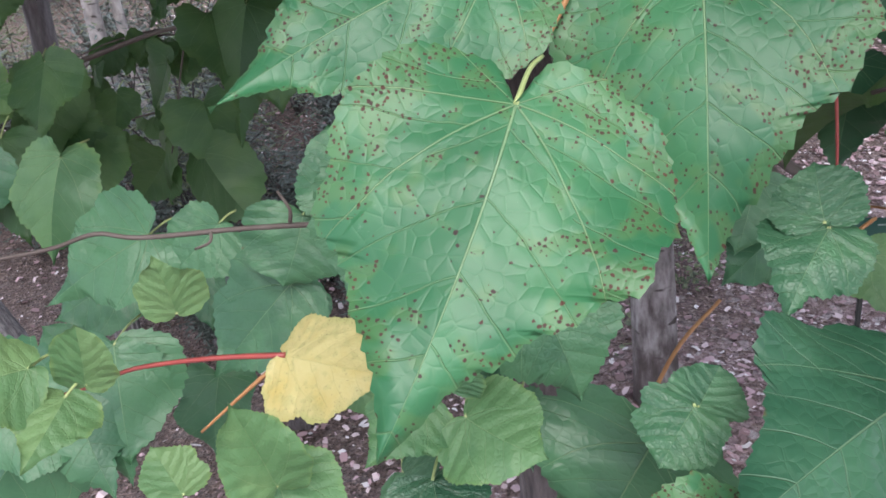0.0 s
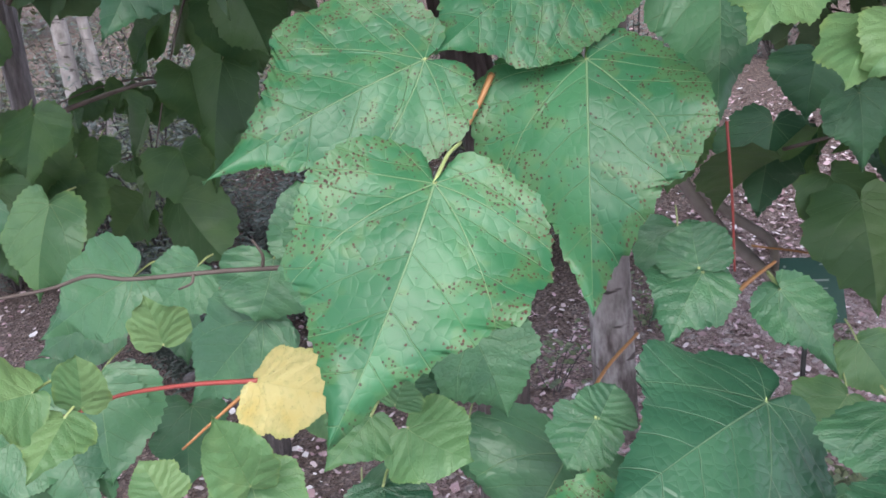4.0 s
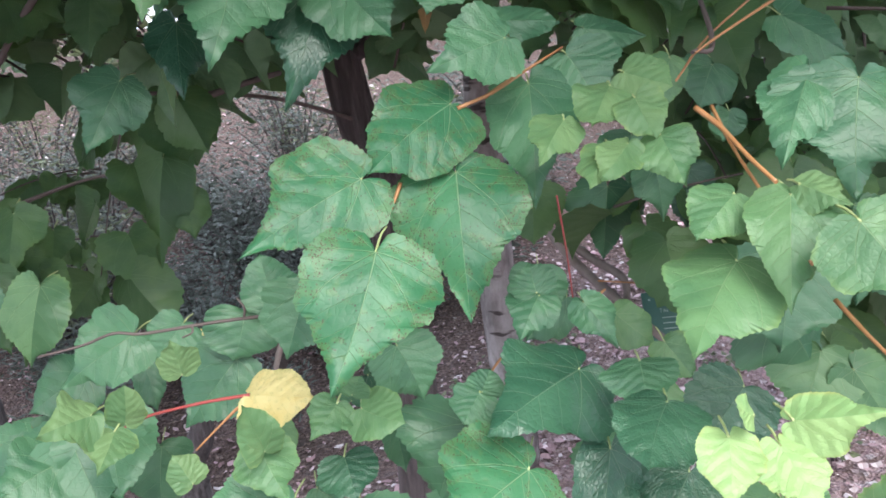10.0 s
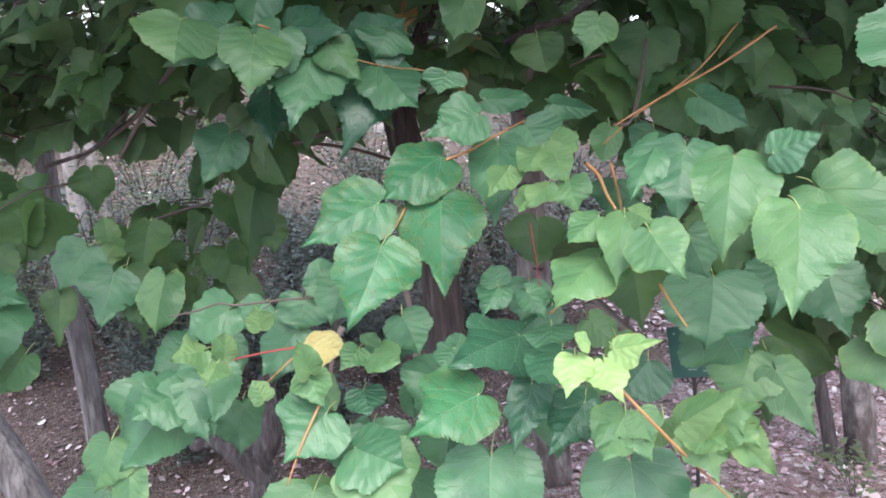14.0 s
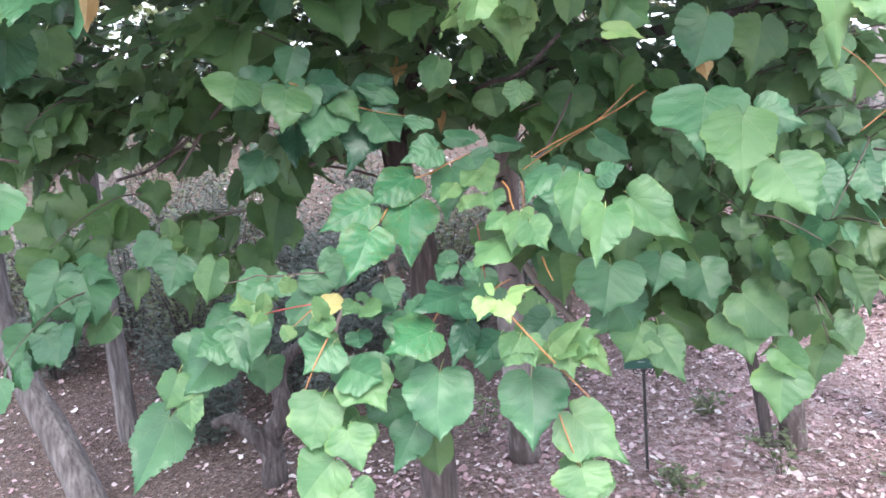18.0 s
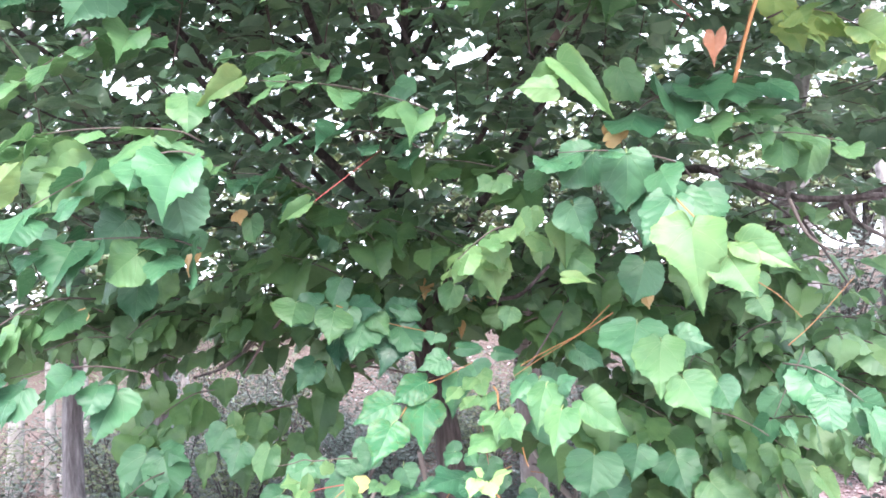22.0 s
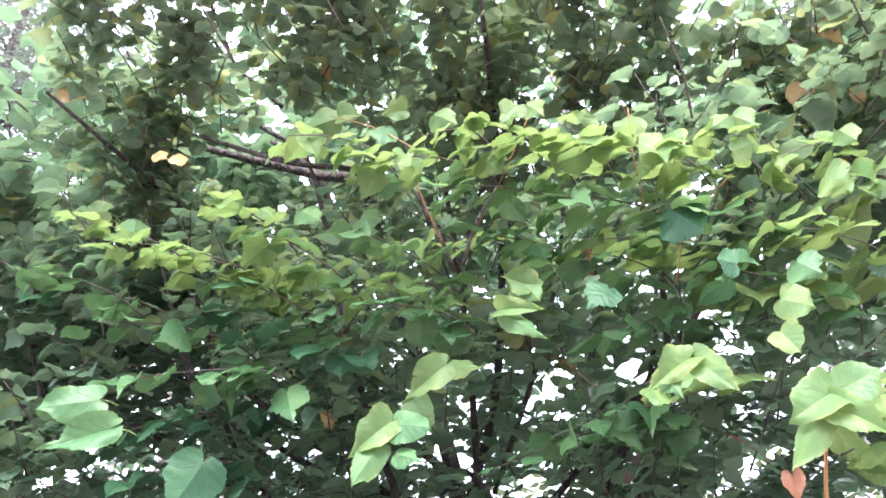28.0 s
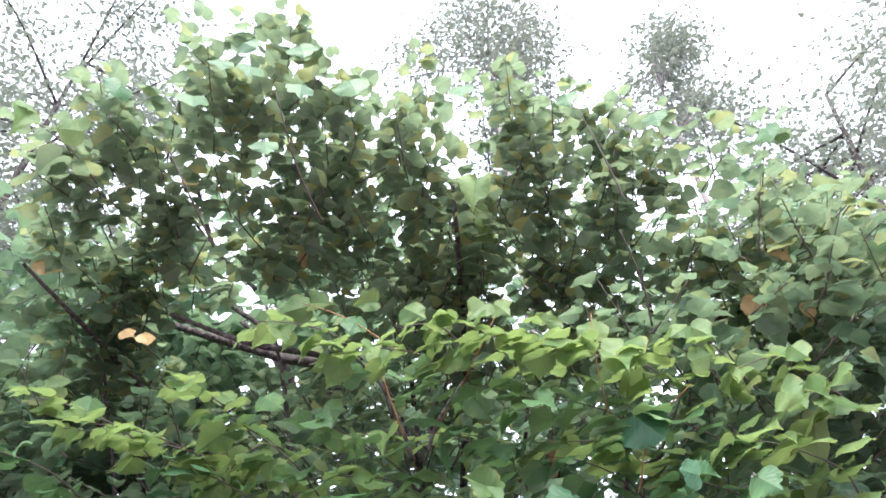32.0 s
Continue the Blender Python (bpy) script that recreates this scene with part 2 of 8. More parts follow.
def plain(name, a, b, rough=0.6, scale=60.0, metal=0.0, bump=0.2):
    m, n, l, p = material(name)
    co = n.new("ShaderNodeTexCoord")
    s = tex(n, l, "ShaderNodeTexNoise", scale, co.outputs["Object"], Detail=5.0)
    l.new(mixed(n, l, s.outputs[0], a, b), p.inputs["Base Color"])
    p.inputs["Roughness"].default_value, p.inputs["Metallic"].default_value = rough, metal
    bp = n.new("ShaderNodeBump")
    bp.inputs["Strength"].default_value, bp.inputs["Distance"].default_value = bump, 0.001
    l.new(s.outputs[0], bp.inputs["Height"])
    l.new(bp.outputs[0], p.inputs["Normal"])
    return m


LEAF = {
    "spotted": leaf_material("spotted_leaf", (0.026, 0.115, 0.054), (0.05, 0.172, 0.08), (0.23, 0.34, 0.19), spots=1.0, gloss=0.38),
    "deep": leaf_material("deep_green_leaf", (0.02, 0.068, 0.04), (0.036, 0.102, 0.058), (0.14, 0.21, 0.13), gloss=0.33, through_light=0.1, quilt=0.1),
    "green": leaf_material("green_leaf", (0.037, 0.11, 0.06), (0.064, 0.163, 0.083), (0.18, 0.28, 0.15), through_light=0.22, gloss=0.38, quilt=0.06),
    "mid": leaf_material("mid_green_leaf", (0.062, 0.15, 0.07), (0.108, 0.215, 0.096), (0.22, 0.33, 0.16), through_light=0.28, edge=(0.15, 0.25, 0.08), quilt=0.05),
    # Olive copy of the green leaf, with the shade of the crown in its colour.
    "shade": leaf_material("shaded_leaf", (0.05, 0.115, 0.052), (0.092, 0.178, 0.07), (0.13, 0.23, 0.11), through_light=0.5, gloss=0.42, edge=(0.08, 0.15, 0.04), quilt=0.04),
    "light": leaf_material("young_leaf", (0.095, 0.2, 0.09), (0.155, 0.265, 0.118), (0.26, 0.37, 0.18), through_light=0.42, edge=(0.22, 0.31, 0.1), quilt=0.06),
    "pale": leaf_material("pale_young_leaf", (0.19, 0.34, 0.14), (0.27, 0.41, 0.17), (0.3, 0.42, 0.2), through_light=0.33, edge=(0.34, 0.34, 0.11)),
    "lime": leaf_material("lime_leaf", (0.13, 0.23, 0.095), (0.212, 0.305, 0.12), (0.32, 0.4, 0.2), through_light=0.48, edge=(0.4, 0.36, 0.11)),
    "yellow": leaf_material("yellow_leaf", (0.46, 0.36, 0.12), (0.52, 0.47, 0.23), (0.42, 0.4, 0.16), edge=(0.4, 0.42, 0.16), spots=0.35),
    "tan": leaf_material("tan_leaf", (0.42, 0.28, 0.13), (0.5, 0.37, 0.19), (0.36, 0.22, 0.1)),
    "rust": leaf_material("withered_leaf", (0.36, 0.165, 0.115), (0.47, 0.27, 0.21), (0.28, 0.12, 0.08)),
}
CROWN = leaf_material("crown_leaf", (0.092, 0.178, 0.125), (0.17, 0.265, 0.178), (0.2, 0.3, 0.17), detail=False, through_light=0.42, gloss=0.3, edge=(0.16, 0.27, 0.13))
# Darker than CROWN: shade under the crown is painted into this leaf colour.
LOW = leaf_material("shaded_low_leaf", (0.07, 0.15, 0.08), (0.135, 0.24, 0.122), (0.17, 0.26, 0.14), detail=False, through_light=0.46, gloss=0.5, edge=(0.1, 0.18, 0.07))
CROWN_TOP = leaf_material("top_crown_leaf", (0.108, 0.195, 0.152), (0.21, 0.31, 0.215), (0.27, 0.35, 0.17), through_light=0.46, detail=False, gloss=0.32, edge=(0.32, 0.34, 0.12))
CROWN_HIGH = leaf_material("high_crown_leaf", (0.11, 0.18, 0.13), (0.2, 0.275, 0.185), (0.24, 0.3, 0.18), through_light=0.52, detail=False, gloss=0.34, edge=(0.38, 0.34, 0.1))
OAK = leaf_material("oak_leaf", (0.13, 0.17, 0.15), (0.24, 0.28, 0.25), (0.28, 0.3, 0.27), detail=False, through_light=0.3)
SCRUB = leaf_material("grey_scrub_leaf", (0.042, 0.06, 0.053), (0.098, 0.126, 0.113), (0.14, 0.17, 0.15), detail=False, through_light=0.15)
HEDGE = leaf_material("hedge_leaf", (0.06, 0.09, 0.05), (0.16, 0.19, 0.1), (0.2, 0.2, 0.12), detail=False, through_light=0.25)
TWIG = plain("orange_twig_bark", (0.22, 0.09, 0.035), (0.36, 0.19, 0.08), 0.5)
RED = plain("red_twig_bark", (0.2, 0.032, 0.035), (0.3, 0.06, 0.05), 0.45)
STALK = plain("green_stalk", (0.25, 0.32, 0.13), (0.33, 0.38, 0.18), 0.45)
GREY = plain("grey_twig_bark", (0.05, 0.036, 0.034), (0.12, 0.095, 0.09), 0.8)
ASH = plain("ash_grey_bark", (0.12, 0.1, 0.095), (0.25, 0.22, 0.21), 0.85)
BARK = bark("linden_bark", (0.034, 0.027, 0.029), (0.08, 0.066, 0.068), (0.17, 0.145, 0.145), 48.0, 0.13)
PALE_BARK = bark("pale_bark", (0.13, 0.115, 0.115), (0.29, 0.265, 0.27), (0.4, 0.375, 0.38), 16.0, 0.5, scars=(0.05, 0.04, 0.04))
DARK_BARK = bark("dark_bark", (0.03, 0.024, 0.026), (0.075, 0.064, 0.067), (0.17, 0.15, 0.155), 44.0, 0.17)
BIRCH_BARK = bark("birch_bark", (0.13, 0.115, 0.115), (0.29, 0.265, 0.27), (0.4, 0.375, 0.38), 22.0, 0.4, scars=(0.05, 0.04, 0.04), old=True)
GREY_BARK = bark("grey_bark", (0.06, 0.05, 0.054), (0.16, 0.145, 0.152), (0.28, 0.26, 0.27), 40.0, 0.16)


# ---- building helpers ----
def part(name, bm, mat, parent=None, label=""):
    me = bpy.data.meshes.new(name)
    bm.to_mesh(me)
    bm.free()
    me.materials.append(mat)
    ob = new(name, me)
    ob.parent = parent
    if label:
        ob["label"] = label
    return ob


def thing(name, at, label, category, group="", kind=""):
    ob = new(name)
    ob.location = at
    ob.empty_display_size = 0.1
    return tagged(ob, label, category, group, kind)


def tube(bm, pts, radii, sides=8, wobble=0.0, seed=0):
    """A tapered round stem along the points."""
    rng = random.Random(seed)
    pts = [Vector(p) for p in pts]
    rings = []
    side = Vector((1, 0.13, 0.07))
    for i, p in enumerate(pts):
        d = (pts[min(i + 1, len(pts) - 1)] - pts[max(i - 1, 0)]).normalized()
        a = (side - d * side.dot(d)).normalized()
        b = d.cross(a)
        side = a
        ring = []
        for k in range(sides):
            t = 2 * math.pi * k / sides
            r = radii[i] * (1 + wobble * (rng.random() - 0.5))
            ring.append(bm.verts.new(p + a * (r * math.cos(t)) + b * (r * math.sin(t))))
        rings.append(ring)
    for r0, r1 in zip(rings, rings[1:]):
        for k in range(sides):
            f = bm.faces.new((r0[k], r0[(k + 1) % sides], r1[(k + 1) % sides], r1[k]))
            f.smooth = True
    bm.faces.new(rings[0][::-1])
    bm.faces.new(rings[-1])


def curve(pts, n):
    """Points along a smooth line through the given points (Catmull-Rom)."""
    p = [Vector(q) for q in pts]
    p = [p[0] * 2 - p[1], *p, p[-1] * 2 - p[-2]]
    out = []
    for i in range(1, len(p) - 2):
        for k in range(n):
            t = k / n
            out.append(0.5 * (2 * p[i] + (p[i + 1] - p[i - 1]) * t + (2 * p[i - 1] - 5 * p[i] + 4 * p[i + 1] - p[i + 2]) * t * t + (3 * p[i] - p[i - 1] - 3 * p[i + 1] + p[i + 2]) * t ** 3))
    out.append(p[-2])
    return out


def stem(name, pts, r0, r1, mat, parent, label="", sides=10, n=6, wobble=0.0):
    c = curve(pts, n)
    bm = bmesh.new()
    tube(bm, c, [r0 + (r1 - r0) * i / (len(c) - 1) for i in range(len(c))], sides, wobble, len(c))
    return part(name, bm, mat, parent, label)


OUTLINE = {
    "lobed": ((0, 0), (0.04, -0.1), (0.11, -0.155), (0.25, -0.135), (0.38, -0.06), (0.465, 0.07), (0.49, 0.2), (0.475, 0.33), (0.43, 0.44), (0.36, 0.495), (0.28, 0.575), (0.2, 0.66), (0.125, 0.755), (0.065, 0.85), (0.03, 0.93), (0, 1.0)),
    "heart": ((0, 0), (0.04, -0.07), (0.14, -0.13), (0.3, -0.12), (0.43, -0.03), (0.505, 0.12), (0.52, 0.28), (0.5, 0.43), (0.43, 0.57), (0.33, 0.69), (0.21, 0.79), (0.1, 0.86), (0.045, 0.92), (0.015, 0.97), (0, 1.0)),
    "round": ((0, 0), (0.04, -0.07), (0.15, -0.12), (0.33, -0.1), (0.47, 0.03), (0.525, 0.22), (0.51, 0.42), (0.45, 0.6), (0.34, 0.75), (0.2, 0.86), (0.08, 0.92), (0.03, 0.965), (0, 1.0)),
}
# fold along the midrib, droop of the tip, waviness, twist
BEND = {"flat": (0.14, 0.1, 0.035, 0.03), "fold": (0.38, 0.14, 0.04, 0.1), "droop": (0.18, 0.32, 0.04, -0.08), "wave": (0.12, 0.12, 0.09, 0.1), "cup": (-0.32, 0.18, 0.05, 0.0), "curl": (-0.6, 0.42, 0.09, 0.3)}


def even(line, n):
    """n + 1 points at equal steps along the line."""
    steps = [0.0]
    for a, b in zip(line, line[1:]):
        steps.append(steps[-1] + (b - a).length)
    at = [steps[-1] * i / n for i in range(n + 1)]
    return [Vector((float(np.interp(u, steps, [p.x for p in line])), float(np.interp(u, steps, [p.y for p in line])), 0)) for u in at]


def blade_points(shape, bend, along, across, teeth, seed):
    """Both halves of a blade: a smooth sheet from the midrib to a saw-toothed rim, with a swayed midrib."""
    rng = random.Random(seed * 13 + along)
    line = even(curve([Vector((x, y, 0)) for x, y in OUTLINE[shape]], 10), along)
    fold, droop, wave, twist = BEND[bend]
    fold, droop, sway = fold * rng.uniform(0.6, 1.4), droop * rng.uniform(0.6, 1.4), rng.uniform(-0.13, 0.13)
    saw = (-0.45, 0.1, 0.75) if along > 50 else (-0.4, 0.5)
    verts, faces, uvs, rims = [], [], [], []
    lop = 1 + rng.uniform(-0.08, 0.08)
    for sgn in (-1, 1):
        start = len(verts)
        ph = rng.random() * 6
        stretch = lop if sgn > 0 else 2 - lop
        for i in range(along + 1):
            s = i / along
            p, cut = line[i].copy(), Vector((0, 0, 0))
            if 0 < i < along:
                tan = (line[i + 1] - line[i - 1]).normalized()
                out = Vector((tan.y, -tan.x, 0))
                ease = min(1.0, 5 * s, 6 * (1 - s))
                p += out * (ease * (0.07 * noise.noise(Vector((p.x * 3 * sgn, p.y * 3, seed * 3.1))) + 0.035 * noise.noise(Vector((p.x * 9 * sgn, p.y * 9, seed * 1.7)))))
                cut = (out + tan * 0.5) * (teeth * ease * saw[i % len(saw)] * rng.uniform(0.5, 1.3))
            mid = s ** 1.35
            for k in range(across + 1):
                f = k / across
                x = max(p.x * f + cut.x * f ** 5, 0.0) * stretch
                y = mid + (p.y - mid) * f + cut.y * f ** 5
                z = -fold * abs(x) * (1 - 0.5 * abs(x)) - droop * max(y, 0) ** 2 + wave * f * f * math.sin(ph + s * 11) + twist * x * sgn * y + 0.07 * f * noise.noise(Vector((sgn * x * 3.3 + seed, y * 3.3, 1.7 * seed)))
                verts.append((sgn * x + sway * (y * y - 0.4 * y), y, z))
                uvs.append((sgn * x, y))
                rims.append(f if 0.06 < s else 0.0)
        w = across + 1
        for i in range(along):
            for k in range(across):
                a = start + i * w + k
                q = (a, a + 1, a + w + 1, a + w)
                faces.append(q if sgn > 0 else q[::-1])
    return verts, faces, uvs, rims


BLADES = {}


def blade_mesh(shape, bend, mat, variant, fine=2):
    key = (shape, bend, mat, variant, fine)
    if key not in BLADES:
        v, f, uvs, rims = blade_points(shape, bend, 96 if fine == 2 else 44, 6 if fine == 2 else 4, 0.012 if fine == 2 else 0.028, variant * 7 + len(shape) + len(bend))
        me = bpy.data.meshes.new("leaf")
        me.from_pydata(v, [], f)
        lay = me.uv_layers.new(name="blade")
        idx = np.zeros(len(me.loops), dtype=np.int32)
        me.loops.foreach_get("vertex_index", idx)
        lay.data.foreach_set("uv", np.array(uvs, dtype=np.float32)[idx].ravel())
        me.attributes.new("rim", "FLOAT", "POINT").data.foreach_set("value", rims)
        me.polygons.foreach_set("use_smooth", [True] * len(me.polygons))
        me.materials.append(LEAF[mat])
        BLADES[key] = me
    return BLADES[key]


def blade_pose(base, tip, face, width):
    b, t = Vector(base), Vector(tip)
    y = t - b
    size = y.length
    y.normalize()
    z = Vector(face)
    z = (z - y * z.dot(y)).normalized()
    x = y.cross(z)
    return Matrix.Translation(b) @ Matrix((x, y, z)).transposed().to_4x4() @ Matrix.Diagonal((width, size, (size + width) / 2, 1))


COUNT = [0]


def leaf(tree, kind, shape, bend, base, tip, face, width, stalk=None, label="", fine=1):
    """One blade from its base to its tip, facing the given way, with its stalk to the twig."""
    COUNT[0] += 1
    ob = new("leaf", blade_mesh(shape, bend, kind, COUNT[0] % 5, fine))
    ob.parent = tree
    ob.matrix_world = Matrix.Translation(-tree.location) @ blade_pose(base, tip, face, width)
    if label:
        ob["label"] = label
    if stalk:
        b, e = Vector(base), Vector(stalk)
        m = (b + e) / 2 + Vector((0, 0, 0.06 * (b - e).length))
        bm = bmesh.new()
        inv = blade_pose(base, tip, face, width).inverted()
        c = curve([e, m, b], 4)
        tube(bm, c, [0.0009] * len(c), 5)
        bmesh.ops.transform(bm, matrix=inv, verts=bm.verts)
        part("stalk", bm, STALK, ob)
    return ob


def leaf_cloud(name, mat, parent, spots, shape="heart", along=5, label="", kind="stuff", slim=1.0):
    """Many leaves joined: spots holds base, direction, facing and size."""
    if along < 7:
        kinds = [(shape, b) for b in ("flat", "droop", "wave", "fold")]
    else:
        kinds = [(h, b) for b in ("droop", "wave", "fold", "cup", "flat", "curl") for h in ("heart", "lobed", "round", "lobed")]
    pre = [blade_points(h, b, along, 2 if along > 8 else 1, 0.0 if along < 9 else 0.042, i) for i, (h, b) in enumerate(kinds)]
    V, F, U, E, base = [], [], [], [], 0
    for i, (b, d, n, s) in enumerate(spots):
        v, f, u, e = pre[(i * 7) % len(pre)]
        m = np.array(blade_pose(b, b + d.normalized() * s, n, s * slim))
        a = np.array(v) @ m[:3, :3].T + m[:3, 3]
        V.append(a)
        F.append(np.array(f) + base)
        U.append(np.array(u))
        E.append(e)
        base += len(v)
    V, F, U = np.concatenate(V), np.concatenate(F), np.concatenate(U)
    me = bpy.data.meshes.new(name)
    me.vertices.add(len(V))
    me.vertices.foreach_set("co", V.astype(np.float32).ravel())
    me.loops.add(F.size)
    me.loops.foreach_set("vertex_index", F.astype(np.int32).ravel())
    me.polygons.add(len(F))
    me.polygons.foreach_set("loop_start", np.arange(0, F.size, 4, dtype=np.int32))
    me.update(calc_edges=True)
    lay = me.uv_layers.new(name="blade")
    idx = np.zeros(len(me.loops), dtype=np.int32)
    me.loops.foreach_get("vertex_index", idx)
    lay.data.foreach_set("uv", U[idx].astype(np.float32).ravel())
    me.attributes.new("rim", "FLOAT", "POINT").data.foreach_set("value", np.concatenate(E).astype(np.float32))
    me.polygons.foreach_set("use_smooth", [True] * len(me.polygons))
    me.materials.append(mat)
    ob = new(name, me)
    ob.parent = parent
    if parent is not None:
        ob.matrix_parent_inverse = Matrix.Translation(-parent.location)
    if label or kind:
        tagged(ob, label, "", "", kind)
    return ob


# ---- ground ----
def height(x, y):
    """The bed lies flat round the linden, and climbs behind it."""
    z = 0.0
    if y > 2.2:
        u = y - 2.2
        z += 0.27 * u * u / (u + 1.2)
    z = min(z, 3.2) if y < 30 else 3.2
    return z + 0.05 * noise.noise(Vector((x * 0.7, y * 0.7, 0))) + 0.015 * noise.noise(Vector((x * 4, y * 4, 3)))


gm, n, l, p = material("leaf_litter")
co = n.new("ShaderNodeTexCoord")
v1 = tex(n, l, "ShaderNodeTexVoronoi", 34.0, co.outputs["Object"])
v2 = tex(n, l, "ShaderNodeTexVoronoi", 90.0, co.outputs["Object"])
s1 = tex(n, l, "ShaderNodeTexNoise", 1.6, co.outputs["Object"], Detail=4.0)
c1 = ramp(n, l, v1.outputs["Color"], (0.1, (0.14, 0.09, 0.085)), (0.45, (0.29, 0.19, 0.205)), (0.7, (0.4, 0.285, 0.315)), (0.95, (0.6, 0.54, 0.57)))
c2 = ramp(n, l, v2.outputs["Color"], (0.2, (0.10, 0.065, 0.06)), (0.6, (0.30, 0.21, 0.2)), (0.9, (0.5, 0.42, 0.4)))
litter = mixed(n, l, calc(n, l, "MULTIPLY", s1.outputs[0], 0.8), c1, c2)
# Dark earth of the bank; its colour also carries the trees' shade on the slope.
shaded_soil = ramp(n, l, v2.outputs["Color"], (0.2, (0.035, 0.022, 0.018)), (0.7, (0.10, 0.066, 0.055)), (0.95, (0.22, 0.16, 0.14)))
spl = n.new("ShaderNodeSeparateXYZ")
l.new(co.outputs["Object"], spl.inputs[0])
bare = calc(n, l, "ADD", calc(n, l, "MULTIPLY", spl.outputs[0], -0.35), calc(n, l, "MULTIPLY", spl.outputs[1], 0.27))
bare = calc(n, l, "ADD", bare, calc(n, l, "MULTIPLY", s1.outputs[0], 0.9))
l.new(mixed(n, l, calc(n, l, "MULTIPLY", smooth(n, l, bare, 0.6, 1.2), 0.85), litter, shaded_soil), p.inputs["Base Color"])
p.inputs["Roughness"].default_value = 0.95
bp = n.new("ShaderNodeBump")
bp.inputs["Strength"].default_value, bp.inputs["Distance"].default_value = 1.0, 0.02
l.new(calc(n, l, "ADD", v1.outputs["Distance"], v2.outputs["Distance"]), bp.inputs["Height"])
l.new(bp.outputs[0], p.inputs["Normal"])


def graded(lo, hi, centre, n):
    """Places from lo to hi that crowd round the centre."""
    return [centre + (lo - centre) * ((n - i) / n) ** 3 for i in range(n)] + [centre + (hi - centre) * (i / n) ** 3 for i in range(n + 1)]


gx, gy = graded(-400, 400, 0.5, 60), graded(-400, 400, 2.0, 60)
me = bpy.data.meshes.new("ground")
me.from_pydata([(x, y, height(x, y)) for y in gy for x in gx], [], [(j * len(gx) + i, j * len(gx) + i + 1, (j + 1) * len(gx) + i + 1, (j + 1) * len(gx) + i) for j in range(len(gy) - 1) for i in range(len(gx) - 1)])
me.polygons.foreach_set("use_smooth", [True] * len(me.polygons))
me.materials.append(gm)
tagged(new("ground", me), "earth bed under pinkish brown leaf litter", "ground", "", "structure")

cm, n, l, p = material("wood_chip")
geo = n.new("ShaderNodeNewGeometry")
l.new(ramp(n, l, geo.outputs["Random Per Island"], (0.0, (0.15, 0.095, 0.1)), (0.28, (0.31, 0.2, 0.22)), (0.52, (0.41, 0.285, 0.32)), (0.8, (0.5, 0.41, 0.43)), (0.95, (0.56, 0.52, 0.54))), p.inputs["Base Color"])
p.inputs["Roughness"].default_value = 0.9


def chips(name, count, area, size, seed):
    """Loose dry chips and leaf scraps that lie on the ground."""
    rng = random.Random(seed)
    V, F = [], []
    x0, y0, x1, y1 = area
    for i in range(count):
        x, y = x0 + (x1 - x0) * rng.random(), y0 + (y1 - y0) * rng.random()
        if -0.35 * x + 0.22 * y + 0.45 + 0.4 * noise.noise(Vector((x, y, 7))) > 0.95 and rng.random() < 0.7:
            continue
        s, r = size * (0.4 + 1.2 * rng.random() ** 2), rng.random() * 6.3
        w = s * rng.uniform(0.3, 0.8)
        m = pose(x, y, height(x, y) + 0.006 + 0.01 * rng.random(), rng.uniform(-28, 28), rng.uniform(-28, 28), math.degrees(r))
        k = len(V)
        bow = rng.uniform(-0.25, 0.25) * s
        V += [m @ Vector(q) for q in ((-s / 2, -w / 2, 0), (0, -w * 0.62, bow), (s / 2, -w / 3, 0), (s * 0.42, w / 2, 0), (0, w * 0.55, bow), (-s / 2, w / 3, 0))]
        F += [(k, k + 1, k + 4, k + 5), (k + 1, k + 2, k + 3, k + 4)]
    me = bpy.data.meshes.new(name)
    me.from_pydata(V, [], F)
    me.materials.append(cm)
    return tagged(new(name, me), "pinkish brown and white wood chips strewn on the bed", "wood chips", "", "stuff")


chips("wood_chips", 40000, (-3.5, 0.6, 5.0, 6.0), 0.027, 5)
chips("wood_chips", 22000, (-5.0, 3.5, 6.0, 9.0), 0.036, 6)

# ---- the linden ----
linden = thing("linden_tree", (0.04, 1.5, 0), "young linden with low hanging green leaves and dark trunk", "tree")


def limb(pts, r0, r1, mat=BARK, label="", name="limb", sides=8):
    ob = stem(name, [Vector(p) - linden.location for p in pts], r0, r1, mat, linden, label, sides, 6, 0.08)
    return ob


limb([(0.07, 1.52, -0.08), (0.07, 1.48, 0.3), (0.075, 1.45, 0.75), (0.07, 1.45, 1.1), (0.0, 1.45, 1.45), (-0.08, 1.4, 2.4), (-0.1, 1.35, 2.85), (-0.33, 1.2, 4.05)], 0.07, 0.03, BARK, "dark ridged trunk", "trunk", 16)
limb([(0.0, 1.45, 1.5), (0.25, 1.2, 1.9), (0.55, 0.8, 2.2), (0.8, 0.3, 2.5)], 0.025, 0.006)
limb([(-0.05, 1.42, 1.9), (-0.4, 1.1, 2.3), (-0.8, 0.6, 2.6), (-1.1, 0.2, 2.8)], 0.024, 0.006)
limb([(-0.08, 1.38, 2.5), (0.2, 0.9, 2.8), (0.4, 0.2, 3.1), (0.5, -0.5, 3.3)], 0.022, 0.005)
limb([(-0.09, 1.36, 2.7), (-0.4, 0.8, 3.0), (-0.6, 0.0, 3.2), (-0.7, -0.6, 3.2)], 0.022, 0.005)
